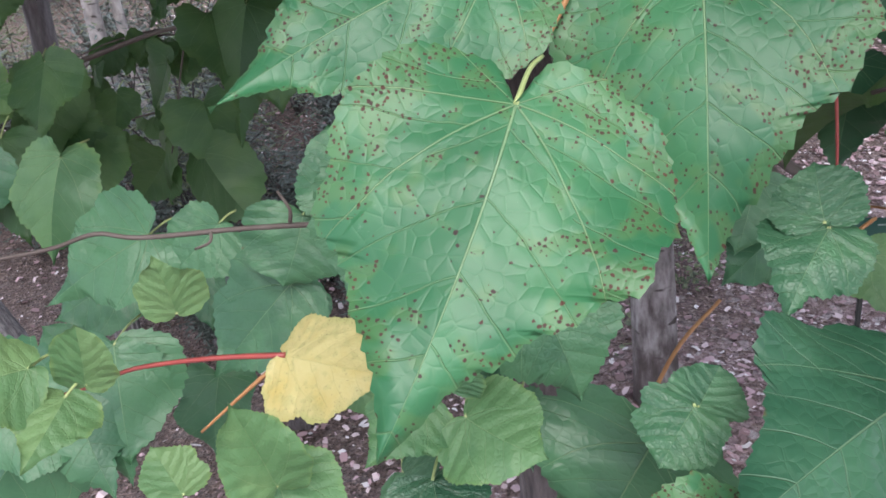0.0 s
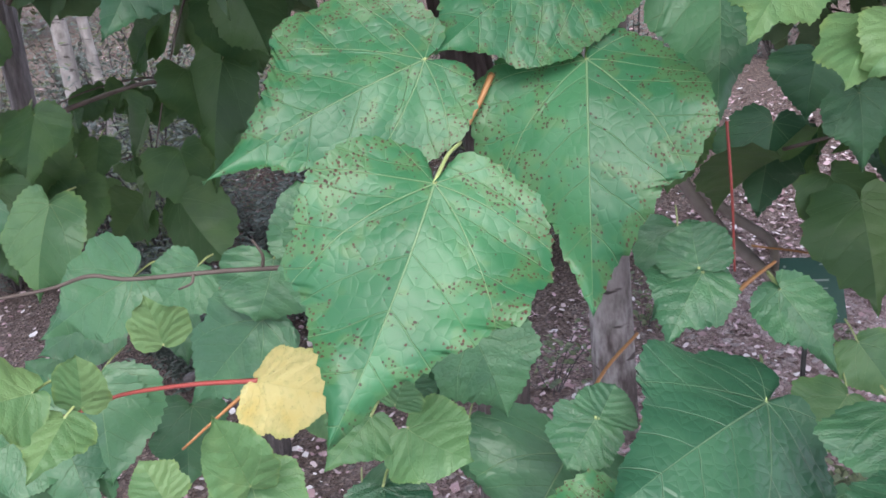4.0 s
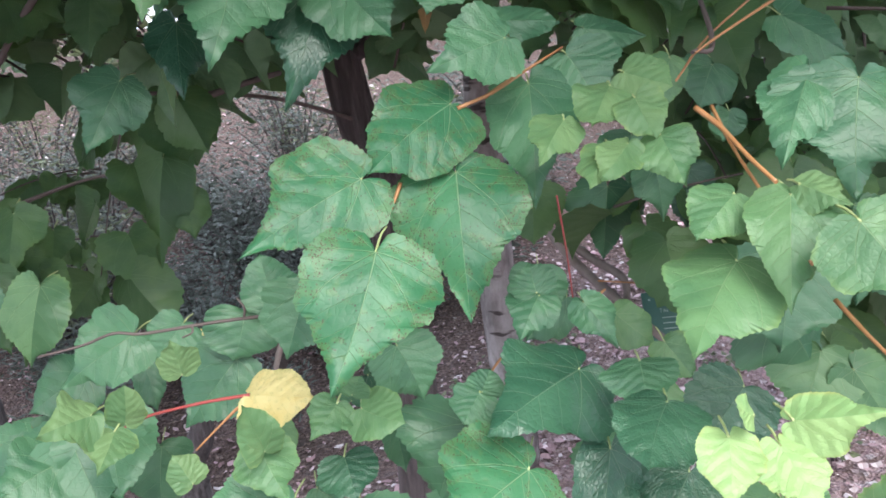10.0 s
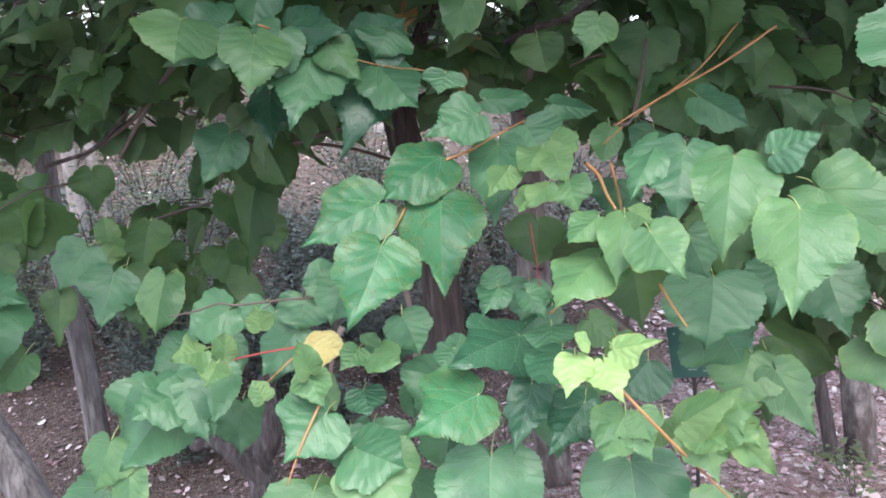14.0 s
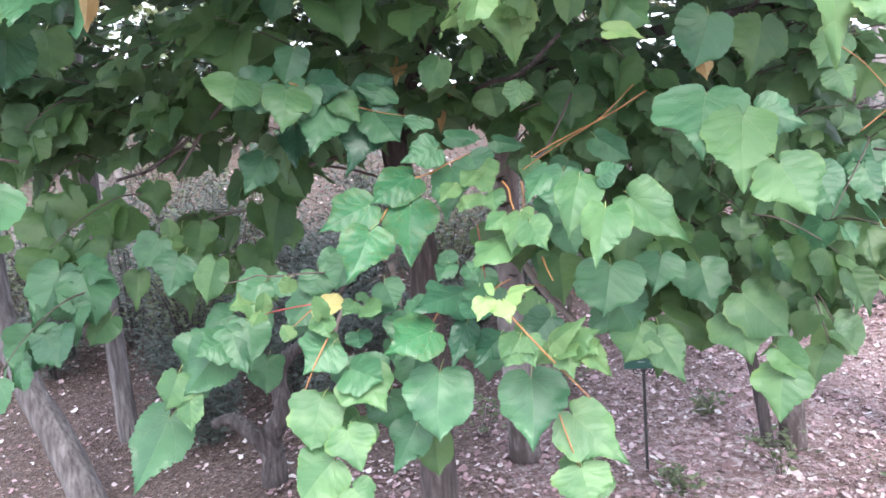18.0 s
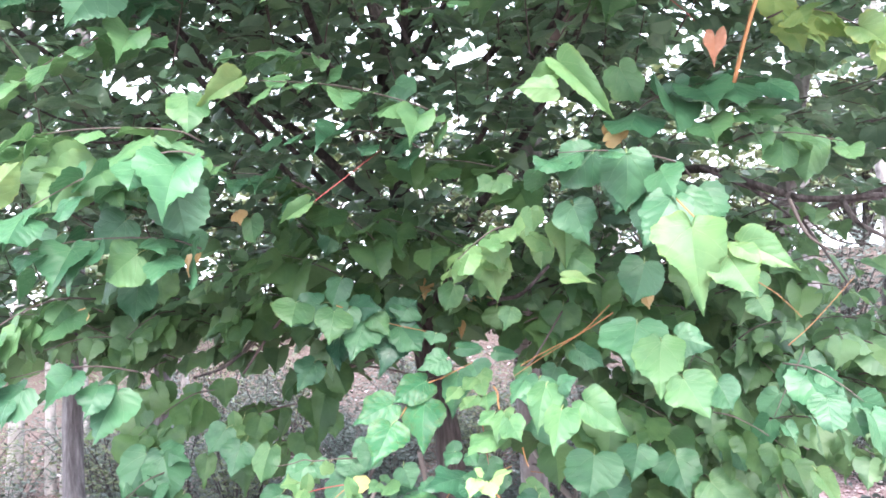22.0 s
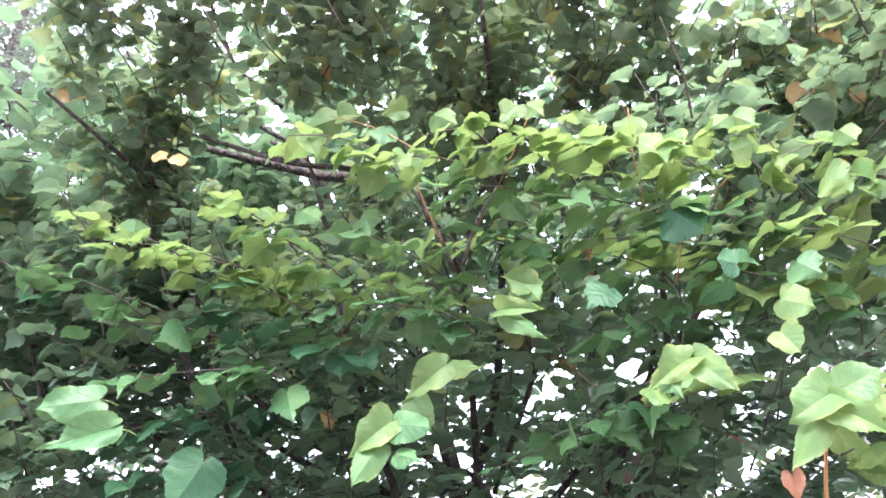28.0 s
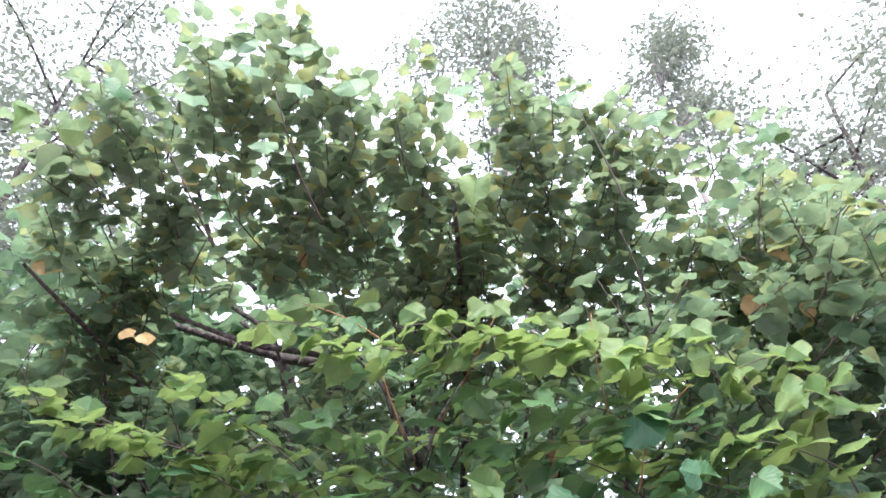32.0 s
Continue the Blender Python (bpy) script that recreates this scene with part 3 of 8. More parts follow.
limb([(0.0, 1.45, 1.45), (0.6, 1.3, 1.68), (1.2, 1.0, 1.75), (1.9, 0.7, 1.9)], 0.025, 0.007)
limb([(-0.03, 1.45, 1.75), (-0.6, 1.4, 2.0), (-1.2, 1.2, 2.1), (-1.9, 0.9, 2.15)], 0.022, 0.007)

limb([(-0.022, 0.337, 1.108), (-0.071, 0.345, 1.102), (-0.123, 0.350, 1.093), (-0.146, 0.340, 1.087), (-0.165, 0.330, 1.085)], .0017, .0012, RED, "bare red twig", "red_twig", 6)
limb([(-0.026, 0.340, 1.103), (-0.045, 0.335, 1.089), (-0.077, 0.330, 1.063)], .0016, .0008, TWIG, "", "twig", 6)
limb([(-0.020, 0.410, 1.160), (-0.064, 0.400, 1.162), (-0.129, 0.395, 1.160), (-0.156, 0.390, 1.165), (-0.185, 0.385, 1.158), (-0.226, 0.380, 1.153)], .0018, .0012, GREY, "", "twig", 6)
limb([(-0.031, 0.395, 1.166), (-0.028, 0.390, 1.176), (-0.034, 0.390, 1.187)], .0013, .0008, GREY, "", "twig", 6)
limb([(0.360, 0.240, 1.329), (0.370, 0.220, 1.315), (0.372, 0.180, 1.297), (0.376, 0.150, 1.283)], .0022, .0014, TWIG, "orange twig", "twig", 6)
limb([(0.671, 0.500, 1.491), (0.582, 0.460, 1.443), (0.504, 0.420, 1.410), (0.447, 0.400, 1.384), (0.420, 0.396, 1.369)], .002, .0012, TWIG, "", "twig", 6)
limb([(0.396, 0.300, 1.325), (0.396, 0.250, 1.288), (0.383, 0.120, 1.236)], .0018, .001, TWIG, "", "twig", 6)
limb([(0.420, 0.160, 1.198), (0.425, 0.130, 1.182), (0.432, 0.100, 1.166)], .0018, .001, TWIG, "", "twig", 6)
limb([(0.681, 0.700, 1.523), (0.585, 0.600, 1.445), (0.474, 0.500, 1.386), (0.403, 0.400, 1.346)], .002, .0012, TWIG, "", "twig", 6)
limb([(0.348, 0.120, 1.122), (0.409, 0.110, 1.049), (0.445, 0.120, 1.006), (0.486, 0.130, 0.957)], .002, .001, TWIG, "", "twig", 6)
limb([(0.435, 0.240, 0.907), (0.456, 0.220, 0.838), (0.469, 0.220, 0.800)], .0018, .001, TWIG, "", "twig", 6)
limb([(0.020, 0.250, 1.066), (-0.004, 0.220, 1.020), (-0.024, 0.200, 0.973)], .002, .001, TWIG, "", "twig", 6)
limb([(0.218, 0.360, 1.350), (0.240, 0.370, 1.361), (0.258, 0.380, 1.369), (0.302, 0.420, 1.388)], .002, .0012, TWIG, "", "twig", 6)
limb([(0.192, 0.330, 1.344), (0.224, 0.340, 1.354), (0.256, 0.360, 1.369)], .002, .0012, TWIG, "", "twig", 6)
limb([(0.138, 0.300, 1.290), (0.132, 0.290, 1.278), (0.125, 0.280, 1.266)], .0018, .001, TWIG, "", "twig", 6)
limb([(0.577, 0.900, 1.569), (0.457, 0.450, 1.389), (0.419, 0.400, 1.370)], .0035, .002, GREY, "", "twig", 6)
limb([(-0.089, 0.520, 1.568), (-0.038, 0.550, 1.546), (0.017, 0.580, 1.521), (0.085, 0.600, 1.498), (0.156, 0.550, 1.480)], .002, .001, TWIG, "", "twig", 6)
limb([(-0.018, 0.100, 1.773), (0.059, 0.120, 1.832), (0.135, 0.190, 1.911)], .0016, .001, RED, "", "twig", 6)
limb([(0.759, -0.050, 1.689), (0.786, -0.100, 1.633), (0.830, -0.140, 1.565)], .0018, .001, TWIG, "", "twig", 6)
limb([(0.364, 0.200, 2.556), (0.468, 0.200, 2.517), (0.549, 0.200, 2.407)], .0016, .001, RED, "", "twig", 6)
limb([(0.813, 0.100, 2.173), (0.844, 0.100, 2.142), (0.875, 0.100, 2.102)], .0016, .001, RED, "", "twig", 6)
limb([(0.837, -0.600, 1.930), (0.850, -0.400, 1.916), (0.859, -0.200, 1.865)], .002, .001, TWIG, "", "twig", 6)
limb([(0.991, 1.200, 2.011), (1.042, 0.900, 1.943), (1.146, 0.800, 1.864), (1.267, 0.700, 1.785), (1.431, 0.600, 1.760)], .016, .008, BARK, "", "limb", 9)
limb([(1.337, 0.650, 1.763), (1.353, 0.600, 1.689), (1.422, 0.550, 1.622)], .009, .005, BARK, "", "limb", 9)
limb([(1.213, 0.720, 1.806), (1.243, 0.700, 1.724), (1.325, 0.660, 1.535)], .005, .003, BARK, "", "limb", 9)
limb([(0.400, 1.300, 1.067), (0.459, 1.200, 0.974), (0.534, 1.100, 0.897), (0.616, 1.050, 0.814)], .012, .008, ASH, "grey low branch", "limb", 9)
limb([(0.440, 1.250, 1.023), (0.496, 1.200, 0.977), (0.543, 1.150, 0.944), (0.540, 1.120, 0.895)], .010, .007, ASH, "", "limb", 9)
limb([(-0.096, 0.900, 0.994), (-0.122, 0.900, 0.943), (-0.151, 0.950, 0.842)], .007, .004, ASH, "", "limb", 9)
limb([(-0.011, 1.250, 1.066), (0.003, 1.280, 0.931), (-0.002, 1.350, 0.716)], .010, .007, ASH, "", "limb", 9)
limb([(-0.429, 1.300, 1.761), (-0.517, 1.200, 1.632), (-0.602, 1.150, 1.496), (-0.734, 1.100, 1.401)], .008, .006, ASH, "", "limb", 9)
limb([(-0.835, 1.400, 1.807), (-0.991, 1.300, 1.714), (-1.229, 1.200, 1.633)], .006, .004, ASH, "", "limb", 9)
limb([(0.035, 1.450, 1.304), (-0.107, 1.200, 1.374), (-0.262, 1.000, 1.403), (-0.361, 0.900, 1.395)], .005, .0025, GREY, "", "limb", 9)
limb([(0.200, 1.300, 1.551), (0.334, 1.000, 1.581), (0.422, 0.800, 1.581), (0.516, 0.700, 1.653)], .009, .005, BARK, "", "limb", 9)
limb([(-0.161, 1.400, 2.652), (-0.016, 1.300, 2.691), (0.125, 1.200, 2.457)], .016, .008, BARK, "", "limb", 9)
limb([(-0.325, 1.200, 4.059), (-0.407, 1.150, 4.371), (-0.773, 0.900, 4.348), (-1.159, 0.700, 4.459)], .02, .01, BARK, "", "limb", 9)
limb([(-0.477, 1.100, 4.025), (-0.560, 1.000, 4.163), (-0.584, 0.900, 4.366)], .018, .008, BARK, "", "limb", 9)
limb([(0.228, 0.200, 2.889), (0.212, 0.000, 2.941), (0.191, -0.100, 2.974)], .010, .004, BARK, "", "limb", 9)
limb([(0.248, 0.200, 2.905), (0.327, 0.100, 3.058), (0.439, 0.000, 3.075)], .008, .003, BARK, "", "limb", 9)
limb([(0.786, 0.200, 2.571), (0.803, 0.100, 2.652), (0.892, 0.000, 2.629)], .010, .004, BARK, "", "limb", 9)
limb([(1.236, 0.800, 3.835), (1.288, 0.800, 4.086), (1.309, 0.800, 4.288)], .008, .004, BARK, "", "limb", 9)
limb([(1.380, 0.900, 4.004), (1.687, 0.800, 3.846), (1.939, 0.700, 3.925)], .010, .004, BARK, "", "limb", 9)
limb([(0.601, 0.900, 2.493), (0.709, 0.600, 2.501), (0.769, 0.400, 2.521)], .016, .006, BARK, "", "limb", 9)
limb([(0.106, 1.000, 0.827), (0.123, 1.000, 0.705), (0.144, 1.020, 0.471)], .011, .008, DARK_BARK, "", "limb", 9)
limb([(0.223, -0.300, 2.828), (0.250, -0.200, 2.713), (0.267, -0.100, 2.657)], .002, .001, TWIG, "", "twig", 6)
limb([(0.302, -0.400, 2.770), (0.168, -0.420, 2.914), (0.049, -0.430, 2.997)], .0018, .001, TWIG, "", "twig", 6)
limb([(0.342, -0.250, 2.650), (0.437, -0.350, 2.701), (0.536, -0.430, 2.805)], .0018, .001, TWIG, "", "twig", 6)
limb([(0.737, -0.300, 2.521), (0.737, -0.400, 2.638), (0.757, -0.430, 2.752)], .0018, .001, TWIG, "", "twig", 6)
limb([(0.765, -0.200, 2.418), (0.818, -0.300, 2.499), (0.910, -0.400, 2.518)], .0018, .001, TWIG, "", "twig", 6)
limb([(-0.143, -0.600, 3.089), (-0.163, -0.750, 3.143), (-0.219, -0.850, 3.286)], .003, .0015, GREY, "", "twig", 6)
limb([(0.147, -0.600, 3.102), (0.120, -0.750, 3.156), (0.106, -0.900, 3.276)], .003, .0015, GREY, "", "twig", 6)
limb([(0.902, -0.350, 2.749), (0.895, -0.450, 2.806), (0.869, -0.550, 2.888)], .003, .0015, GREY, "", "twig", 6)
limb([(0.914, -0.550, 2.991), (0.893, -0.620, 3.103), (0.870, -0.680, 3.281)], .003, .0015, GREY, "", "twig", 6)
limb([(-0.045, 0.200, 3.226), (-0.024, 0.000, 3.222), (-0.172, -0.200, 3.127), (-0.411, -0.300, 3.226)], .012, .006, BARK, "", "limb", 9)
limb([(0.301, 0.500, 1.234), (0.307, 0.500, 1.175), (0.311, 0.500, 1.116)], .0013, .0009, RED, "", "red_twig", 6)
limb([(0.159, 0.450, 0.945), (0.174, 0.450, 0.986), (0.202, 0.460, 1.045), (0.234, 0.480, 1.074)], .002, .0014, TWIG, "", "twig", 6)
limb([(0.325, 0.550, 1.078), (0.344, 0.560, 1.090), (0.367, 0.580, 1.097)], .0022, .0015, TWIG, "", "twig", 6)
limb([(0.410, 0.800, 1.046), (0.487, 0.800, 1.031), (0.564, 0.800, 0.997)], .0014, .001, TWIG, "", "twig", 6)
limb([(1.018, 0.400, 1.539), (1.060, 0.400, 1.505), (1.112, 0.400, 1.443)], .0016, .001, TWIG, "", "twig", 6)
limb([(1.101, 0.500, 1.376), (1.170, 0.500, 1.431), (1.283, 0.500, 1.539)], .0016, .001, TWIG, "", "twig", 6)
limb([(-0.360, 0.900, 1.601), (-0.442, 0.900, 1.511), (-0.533, 0.900, 1.391)], .006, .004, GREY, "", "limb", 9)
limb([(-0.570, 1.000, 1.236), (-0.416, 1.000, 1.273), (-0.322, 1.000, 1.274)], .004, .002, GREY, "", "limb", 9)
limb([(-0.197, 0.950, 1.385), (-0.137, 1.000, 1.403), (-0.082, 1.100, 1.420)], .006, .005, GREY, "", "limb", 9)
limb([(-0.082, 0.395, 1.162), (-0.082, 0.390, 1.157), (-0.092, 0.390, 1.153)], .0012, .0008, GREY, "", "twig", 6)
limb([(0.001, 0.500, 1.123), (-0.016, 0.500, 1.093), (-0.035, 0.520, 1.053)], .006, .004, DARK_BARK, "", "limb", 9)
limb([(-0.331, 1.200, 4.061), (-0.359, 1.150, 4.367), (-0.712, 1.050, 4.447), (-0.969, 0.950, 4.529), (-1.382, 0.850, 4.761), (-2.048, 0.750, 5.177)], .022, .008, BARK, "dark forked limb", "limb", 9)
limb([(-0.359, 1.150, 4.367), (-0.379, 1.050, 4.667), (-0.522, 0.900, 5.101), (-0.709, 0.800, 5.680)], .02, .006, BARK, "", "limb", 9)
limb([(-0.261, 1.200, 3.603), (-0.477, 1.100, 3.987), (-0.561, 1.000, 4.265), (-0.636, 0.900, 4.605), (-0.756, 0.800, 5.023)], .018, .006, BARK, "", "limb", 9)
limb([(0.872, -0.150, 1.868), (0.891, -0.200, 1.944), (0.921, -0.250, 2.026), (0.946, -0.300, 2.058)], .004, .002, TWIG, "", "twig", 9)
limb([(0.564, 0.350, 2.190), (0.636, 0.300, 2.265), (0.687, 0.250, 2.324), (0.758, 0.200, 2.477), (0.796, 0.150, 2.663)], .011, .006, GREY, "", "limb", 9)
limb([(0.763, 0.100, 2.383), (0.799, 0.050, 2.489), (0.824, 0.000, 2.595)], .004, .002, GREY, "", "twig", 9)
limb([(1.021, 0.100, 1.686), (1.046, 0.100, 1.611), (1.088, 0.100, 1.571)], .004, .002, GREY, "", "twig", 9)
leaf(linden, "spotted", "lobed", "flat", (0.118, 0.207, 1.255), (0.088, 0.140, 1.178), (0.11, -0.84, 0.54), 0.105, (0.125, 0.252, 1.264), fine=2)
leaf(linden, "spotted", "lobed", "flat", (0.109, 0.270, 1.300), (0.018, 0.214, 1.265), (0.12, -0.90, 0.42), 0.090, (0.120, 0.317, 1.305), fine=2)
leaf(linden, "spotted", "lobed", "droop", (0.184, 0.300, 1.294), (0.179, 0.220, 1.208), (-0.07, -0.90, 0.43), 0.112, (0.189, 0.350, 1.304), fine=2)
leaf(linden, "deep", "lobed", "flat", (0.269, 0.277, 1.121), (0.186, 0.200, 1.120), (-0.15, -0.72, 0.68), 0.110, (0.280, 0.326, 1.124), fine=2)
leaf(linden, "spotted", "heart", "flat", (0.186, 0.330, 1.348), (0.111, 0.270, 1.310), (-0.04, -0.91, 0.41), 0.086, (0.196, 0.374, 1.354), fine=2)
leaf(linden, "green", "lobed", "flat", (0.261, 0.379, 1.358), (0.251, 0.300, 1.262), (-0.14, -0.91, 0.40), 0.086, (0.266, 0.432, 1.369), fine=2)
leaf(linden, "green", "heart", "flat", (0.299, 0.390, 1.380), (0.321, 0.360, 1.338), (-0.19, -0.91, 0.37), 0.079, (0.299, 0.413, 1.385))
leaf(linden, "light", "lobed", "fold", (0.271, 0.280, 1.328), (0.243, 0.240, 1.304), (-0.18, -0.88, 0.44), 0.045, (0.275, 0.303, 1.331))
leaf(linden, "light", "round", "wave", (0.314, 0.300, 1.350), (0.289, 0.260, 1.327), (-0.24, -0.88, 0.41), 0.045, (0.318, 0.323, 1.353))
leaf(linden, "light", "round", "flat", (0.326, 0.300, 1.359), (0.353, 0.270, 1.346), (-0.26, -0.88, 0.40), 0.044, (0.326, 0.318, 1.361))
leaf(linden, "light", "round", "cup", (0.328, 0.280, 1.339), (0.331, 0.250, 1.313), (-0.27, -0.86, 0.43), 0.039, (0.329, 0.297, 1.342))
leaf(linden, "light", "round", "wave", (0.315, 0.260, 1.306), (0.289, 0.230, 1.289), (-0.25, -0.84, 0.47), 0.033, (0.319, 0.279, 1.309))
leaf(linden, "light", "heart", "fold", (0.302, 0.270, 1.305), (0.277, 0.230, 1.284), (-0.23, -0.85, 0.47), 0.033, (0.306, 0.293, 1.308))
leaf(linden, "mid", "lobed", "wave", (0.340, 0.260, 1.310), (0.344, 0.220, 1.278), (-0.29, -0.84, 0.47), 0.050, (0.342, 0.282, 1.314))
leaf(linden, "mid", "lobed", "flat", (0.359, 0.171, 1.229), (0.297, 0.100, 1.199), (-0.34, -0.73, 0.59), 0.083, (0.367, 0.214, 1.234), fine=2)
leaf(linden, "mid", "lobed", "droop", (0.385, 0.150, 1.274), (0.361, 0.100, 1.226), (-0.31, -0.79, 0.52), 0.059, (0.390, 0.182, 1.280), fine=2)
leaf(linden, "mid", "lobed", "flat", (0.400, 0.100, 1.264), (0.421, 0.060, 1.220), (-0.36, -0.76, 0.54), 0.061, (0.401, 0.127, 1.269), fine=2)
leaf(linden, "light", "lobed", "fold", (0.391, 0.150, 1.280), (0.408, 0.120, 1.271), (-0.32, -0.79, 0.51), 0.033, (0.391, 0.166, 1.281))
leaf(linden, "mid", "heart", "flat", (0.362, 0.180, 1.273), (0.325, 0.150, 1.254), (-0.27, -0.81, 0.52), 0.042, (0.366, 0.201, 1.275))
leaf(linden, "green", "lobed", "flat", (0.439, 0.230, 1.346), (0.393, 0.180, 1.290), (-0.36, -0.83, 0.42), 0.057, (0.446, 0.267, 1.353))
leaf(linden, "mid", "lobed", "droop", (0.482, 0.100, 1.330), (0.449, 0.040, 1.255), (-0.29, -0.85, 0.43), 0.081, (0.488, 0.143, 1.338), fine=2)
leaf(linden, "mid", "lobed", "droop", (0.510, 0.020, 1.285), (0.484, -0.040, 1.217), (-0.35, -0.79, 0.49), 0.080, (0.516, 0.060, 1.293), fine=2)
leaf(linden, "green", "lobed", "flat", (0.466, 0.214, 1.339), (0.437, 0.170, 1.265), (-0.23, -0.88, 0.42), 0.105, (0.472, 0.252, 1.348), fine=2)
leaf(linden, "green", "lobed", "flat", (0.511, 0.080, 1.331), (0.547, 0.060, 1.348), (-0.34, -0.84, 0.43), 0.046, (0.510, 0.098, 1.331))
leaf(linden, "green", "heart", "flat", (0.466, 0.220, 1.244), (0.480, 0.200, 1.192), (-0.22, -0.83, 0.51), 0.054, (0.467, 0.243, 1.250))
leaf(linden, "pale", "lobed", "flat", (0.320, 0.096, 1.143), (0.308, 0.060, 1.116), (-0.05, -0.77, 0.64), 0.042, (0.322, 0.116, 1.147), fine=2)
leaf(linden, "pale", "lobed", "fold", (0.359, 0.096, 1.149), (0.396, 0.060, 1.166), (-0.10, -0.77, 0.63), 0.038, (0.358, 0.119, 1.150), fine=2)
leaf(linden, "pale", "lobed", "flat", (0.348, 0.090, 1.137), (0.357, 0.050, 1.112), (-0.09, -0.76, 0.64), 0.044, (0.350, 0.111, 1.140), fine=2)
leaf(linden, "pale", "round", "flat", (0.335, 0.096, 1.155), (0.321, 0.080, 1.170), (-0.07, -0.78, 0.63), 0.020, (0.337, 0.107, 1.154))
leaf(linden, "light", "lobed", "flat", (0.428, 0.120, 1.058), (0.476, 0.080, 1.109), (-0.17, -0.70, 0.69), 0.049, (0.427, 0.153, 1.056))
leaf(linden, "light", "heart", "flat", (0.440, 0.120, 1.052), (0.462, 0.080, 1.048), (-0.18, -0.70, 0.69), 0.044, (0.439, 0.140, 1.054))
leaf(linden, "light", "lobed", "wave", (0.482, 0.120, 1.056), (0.498, 0.090, 1.044), (-0.23, -0.69, 0.69), 0.039, (0.482, 0.136, 1.058))
leaf(linden, "mid", "heart", "fold", (0.387, 0.140, 1.066), (0.396, 0.120, 1.040), (-0.12, -0.72, 0.68), 0.045, (0.387, 0.155, 1.069))
leaf(linden, "mid", "lobed", "flat", (0.368, 0.150, 1.064), (0.338, 0.120, 1.036), (-0.10, -0.73, 0.68), 0.046, (0.373, 0.171, 1.067))
leaf(linden, "deep", "round", "flat", (0.315, 0.193, 1.123), (0.280, 0.140, 1.107), (-0.23, -0.67, 0.70), 0.066, (0.320, 0.222, 1.126), fine=2)
leaf(linden, "deep", "lobed", "fold", (0.279, 0.225, 1.074), (0.253, 0.170, 1.011), (0.00, -0.76, 0.65), 0.055, (0.284, 0.262, 1.081), fine=2)
leaf(linden, "spotted", "lobed", "flat", (0.214, 0.226, 1.064), (0.130, 0.160, 1.048), (0.07, -0.75, 0.66), 0.102, (0.225, 0.272, 1.068), fine=2)
leaf(linden, "deep", "lobed", "flat", (0.339, 0.220, 1.049), (0.289, 0.170, 1.011), (-0.06, -0.74, 0.67), 0.068, (0.346, 0.254, 1.054))
leaf(linden, "green", "round", "flat", (0.307, 0.230, 1.142), (0.303, 0.200, 1.124), (-0.21, -0.71, 0.67), 0.055, (0.308, 0.246, 1.145))
leaf(linden, "green", "lobed", "flat", (0.248, 0.330, 1.173), (0.222, 0.300, 1.145), (-0.12, -0.78, 0.61), 0.051, (0.252, 0.351, 1.176))
leaf(linden, "green", "round", "flat", (0.246, 0.330, 1.176), (0.242, 0.340, 1.202), (-0.11, -0.78, 0.61), 0.041, (0.248, 0.340, 1.174))
leaf(linden, "green", "lobed", "wave", (0.283, 0.310, 1.169), (0.307, 0.280, 1.137), (-0.17, -0.77, 0.62), 0.038, (0.283, 0.331, 1.172))
leaf(linden, "green", "round", "flat", (0.185, 0.290, 1.105), (0.167, 0.270, 1.088), (-0.03, -0.72, 0.69), 0.040, (0.187, 0.303, 1.107))
leaf(linden, "green", "round", "flat", (0.187, 0.290, 1.105), (0.195, 0.290, 1.125), (-0.03, -0.72, 0.69), 0.033, (0.187, 0.298, 1.103))
leaf(linden, "mid", "heart", "flat", (0.085, 0.272, 1.110), (0.119, 0.250, 1.102), (0.11, -0.72, 0.69), 0.050, (0.084, 0.289, 1.111), fine=2)
leaf(linden, "mid", "lobed", "flat", (0.065, 0.275, 1.116), (0.045, 0.250, 1.098), (0.13, -0.72, 0.68), 0.043, (0.068, 0.291, 1.119), fine=2)
leaf(linden, "mid", "round", "flat", (0.078, 0.280, 1.120), (0.084, 0.280, 1.136), (0.12, -0.73, 0.68), 0.027, (0.078, 0.286, 1.119))
leaf(linden, "yellow", "round", "flat", (-0.022, 0.337, 1.108), (0.037, 0.310, 1.110), (0.23, -0.72, 0.66), 0.059, (-0.024, 0.364, 1.110), fine=2)
leaf(linden, "light", "round", "cup", (0.011, 0.232, 1.102), (0.005, 0.220, 1.146), (0.21, -0.68, 0.71), 0.033, (0.013, 0.250, 1.100), fine=2)
leaf(linden, "mid", "lobed", "fold", (0.003, 0.250, 1.096), (0.024, 0.220, 1.063), (0.27, -0.74, 0.62), 0.054, (0.003, 0.271, 1.100), fine=2)
leaf(linden, "deep", "heart", "flat", (0.060, 0.304, 1.053), (0.072, 0.270, 1.030), (0.13, -0.68, 0.72), 0.054, (0.061, 0.323, 1.056))
leaf(linden, "green", "lobed", "flat", (0.020, 0.250, 1.042), (-0.030, 0.200, 1.006), (0.25, -0.71, 0.66), 0.102, (0.027, 0.284, 1.047), fine=2)
leaf(linden, "green", "heart", "flat", (0.052, 0.250, 0.995), (0.119, 0.220, 0.980), (0.21, -0.69, 0.69), 0.093, (0.049, 0.280, 0.998))
leaf(linden, "light", "lobed", "wave", (-0.149, 0.300, 1.120), (-0.171, 0.260, 1.128), (0.38, -0.67, 0.64), 0.057, (-0.145, 0.321, 1.120), fine=2)
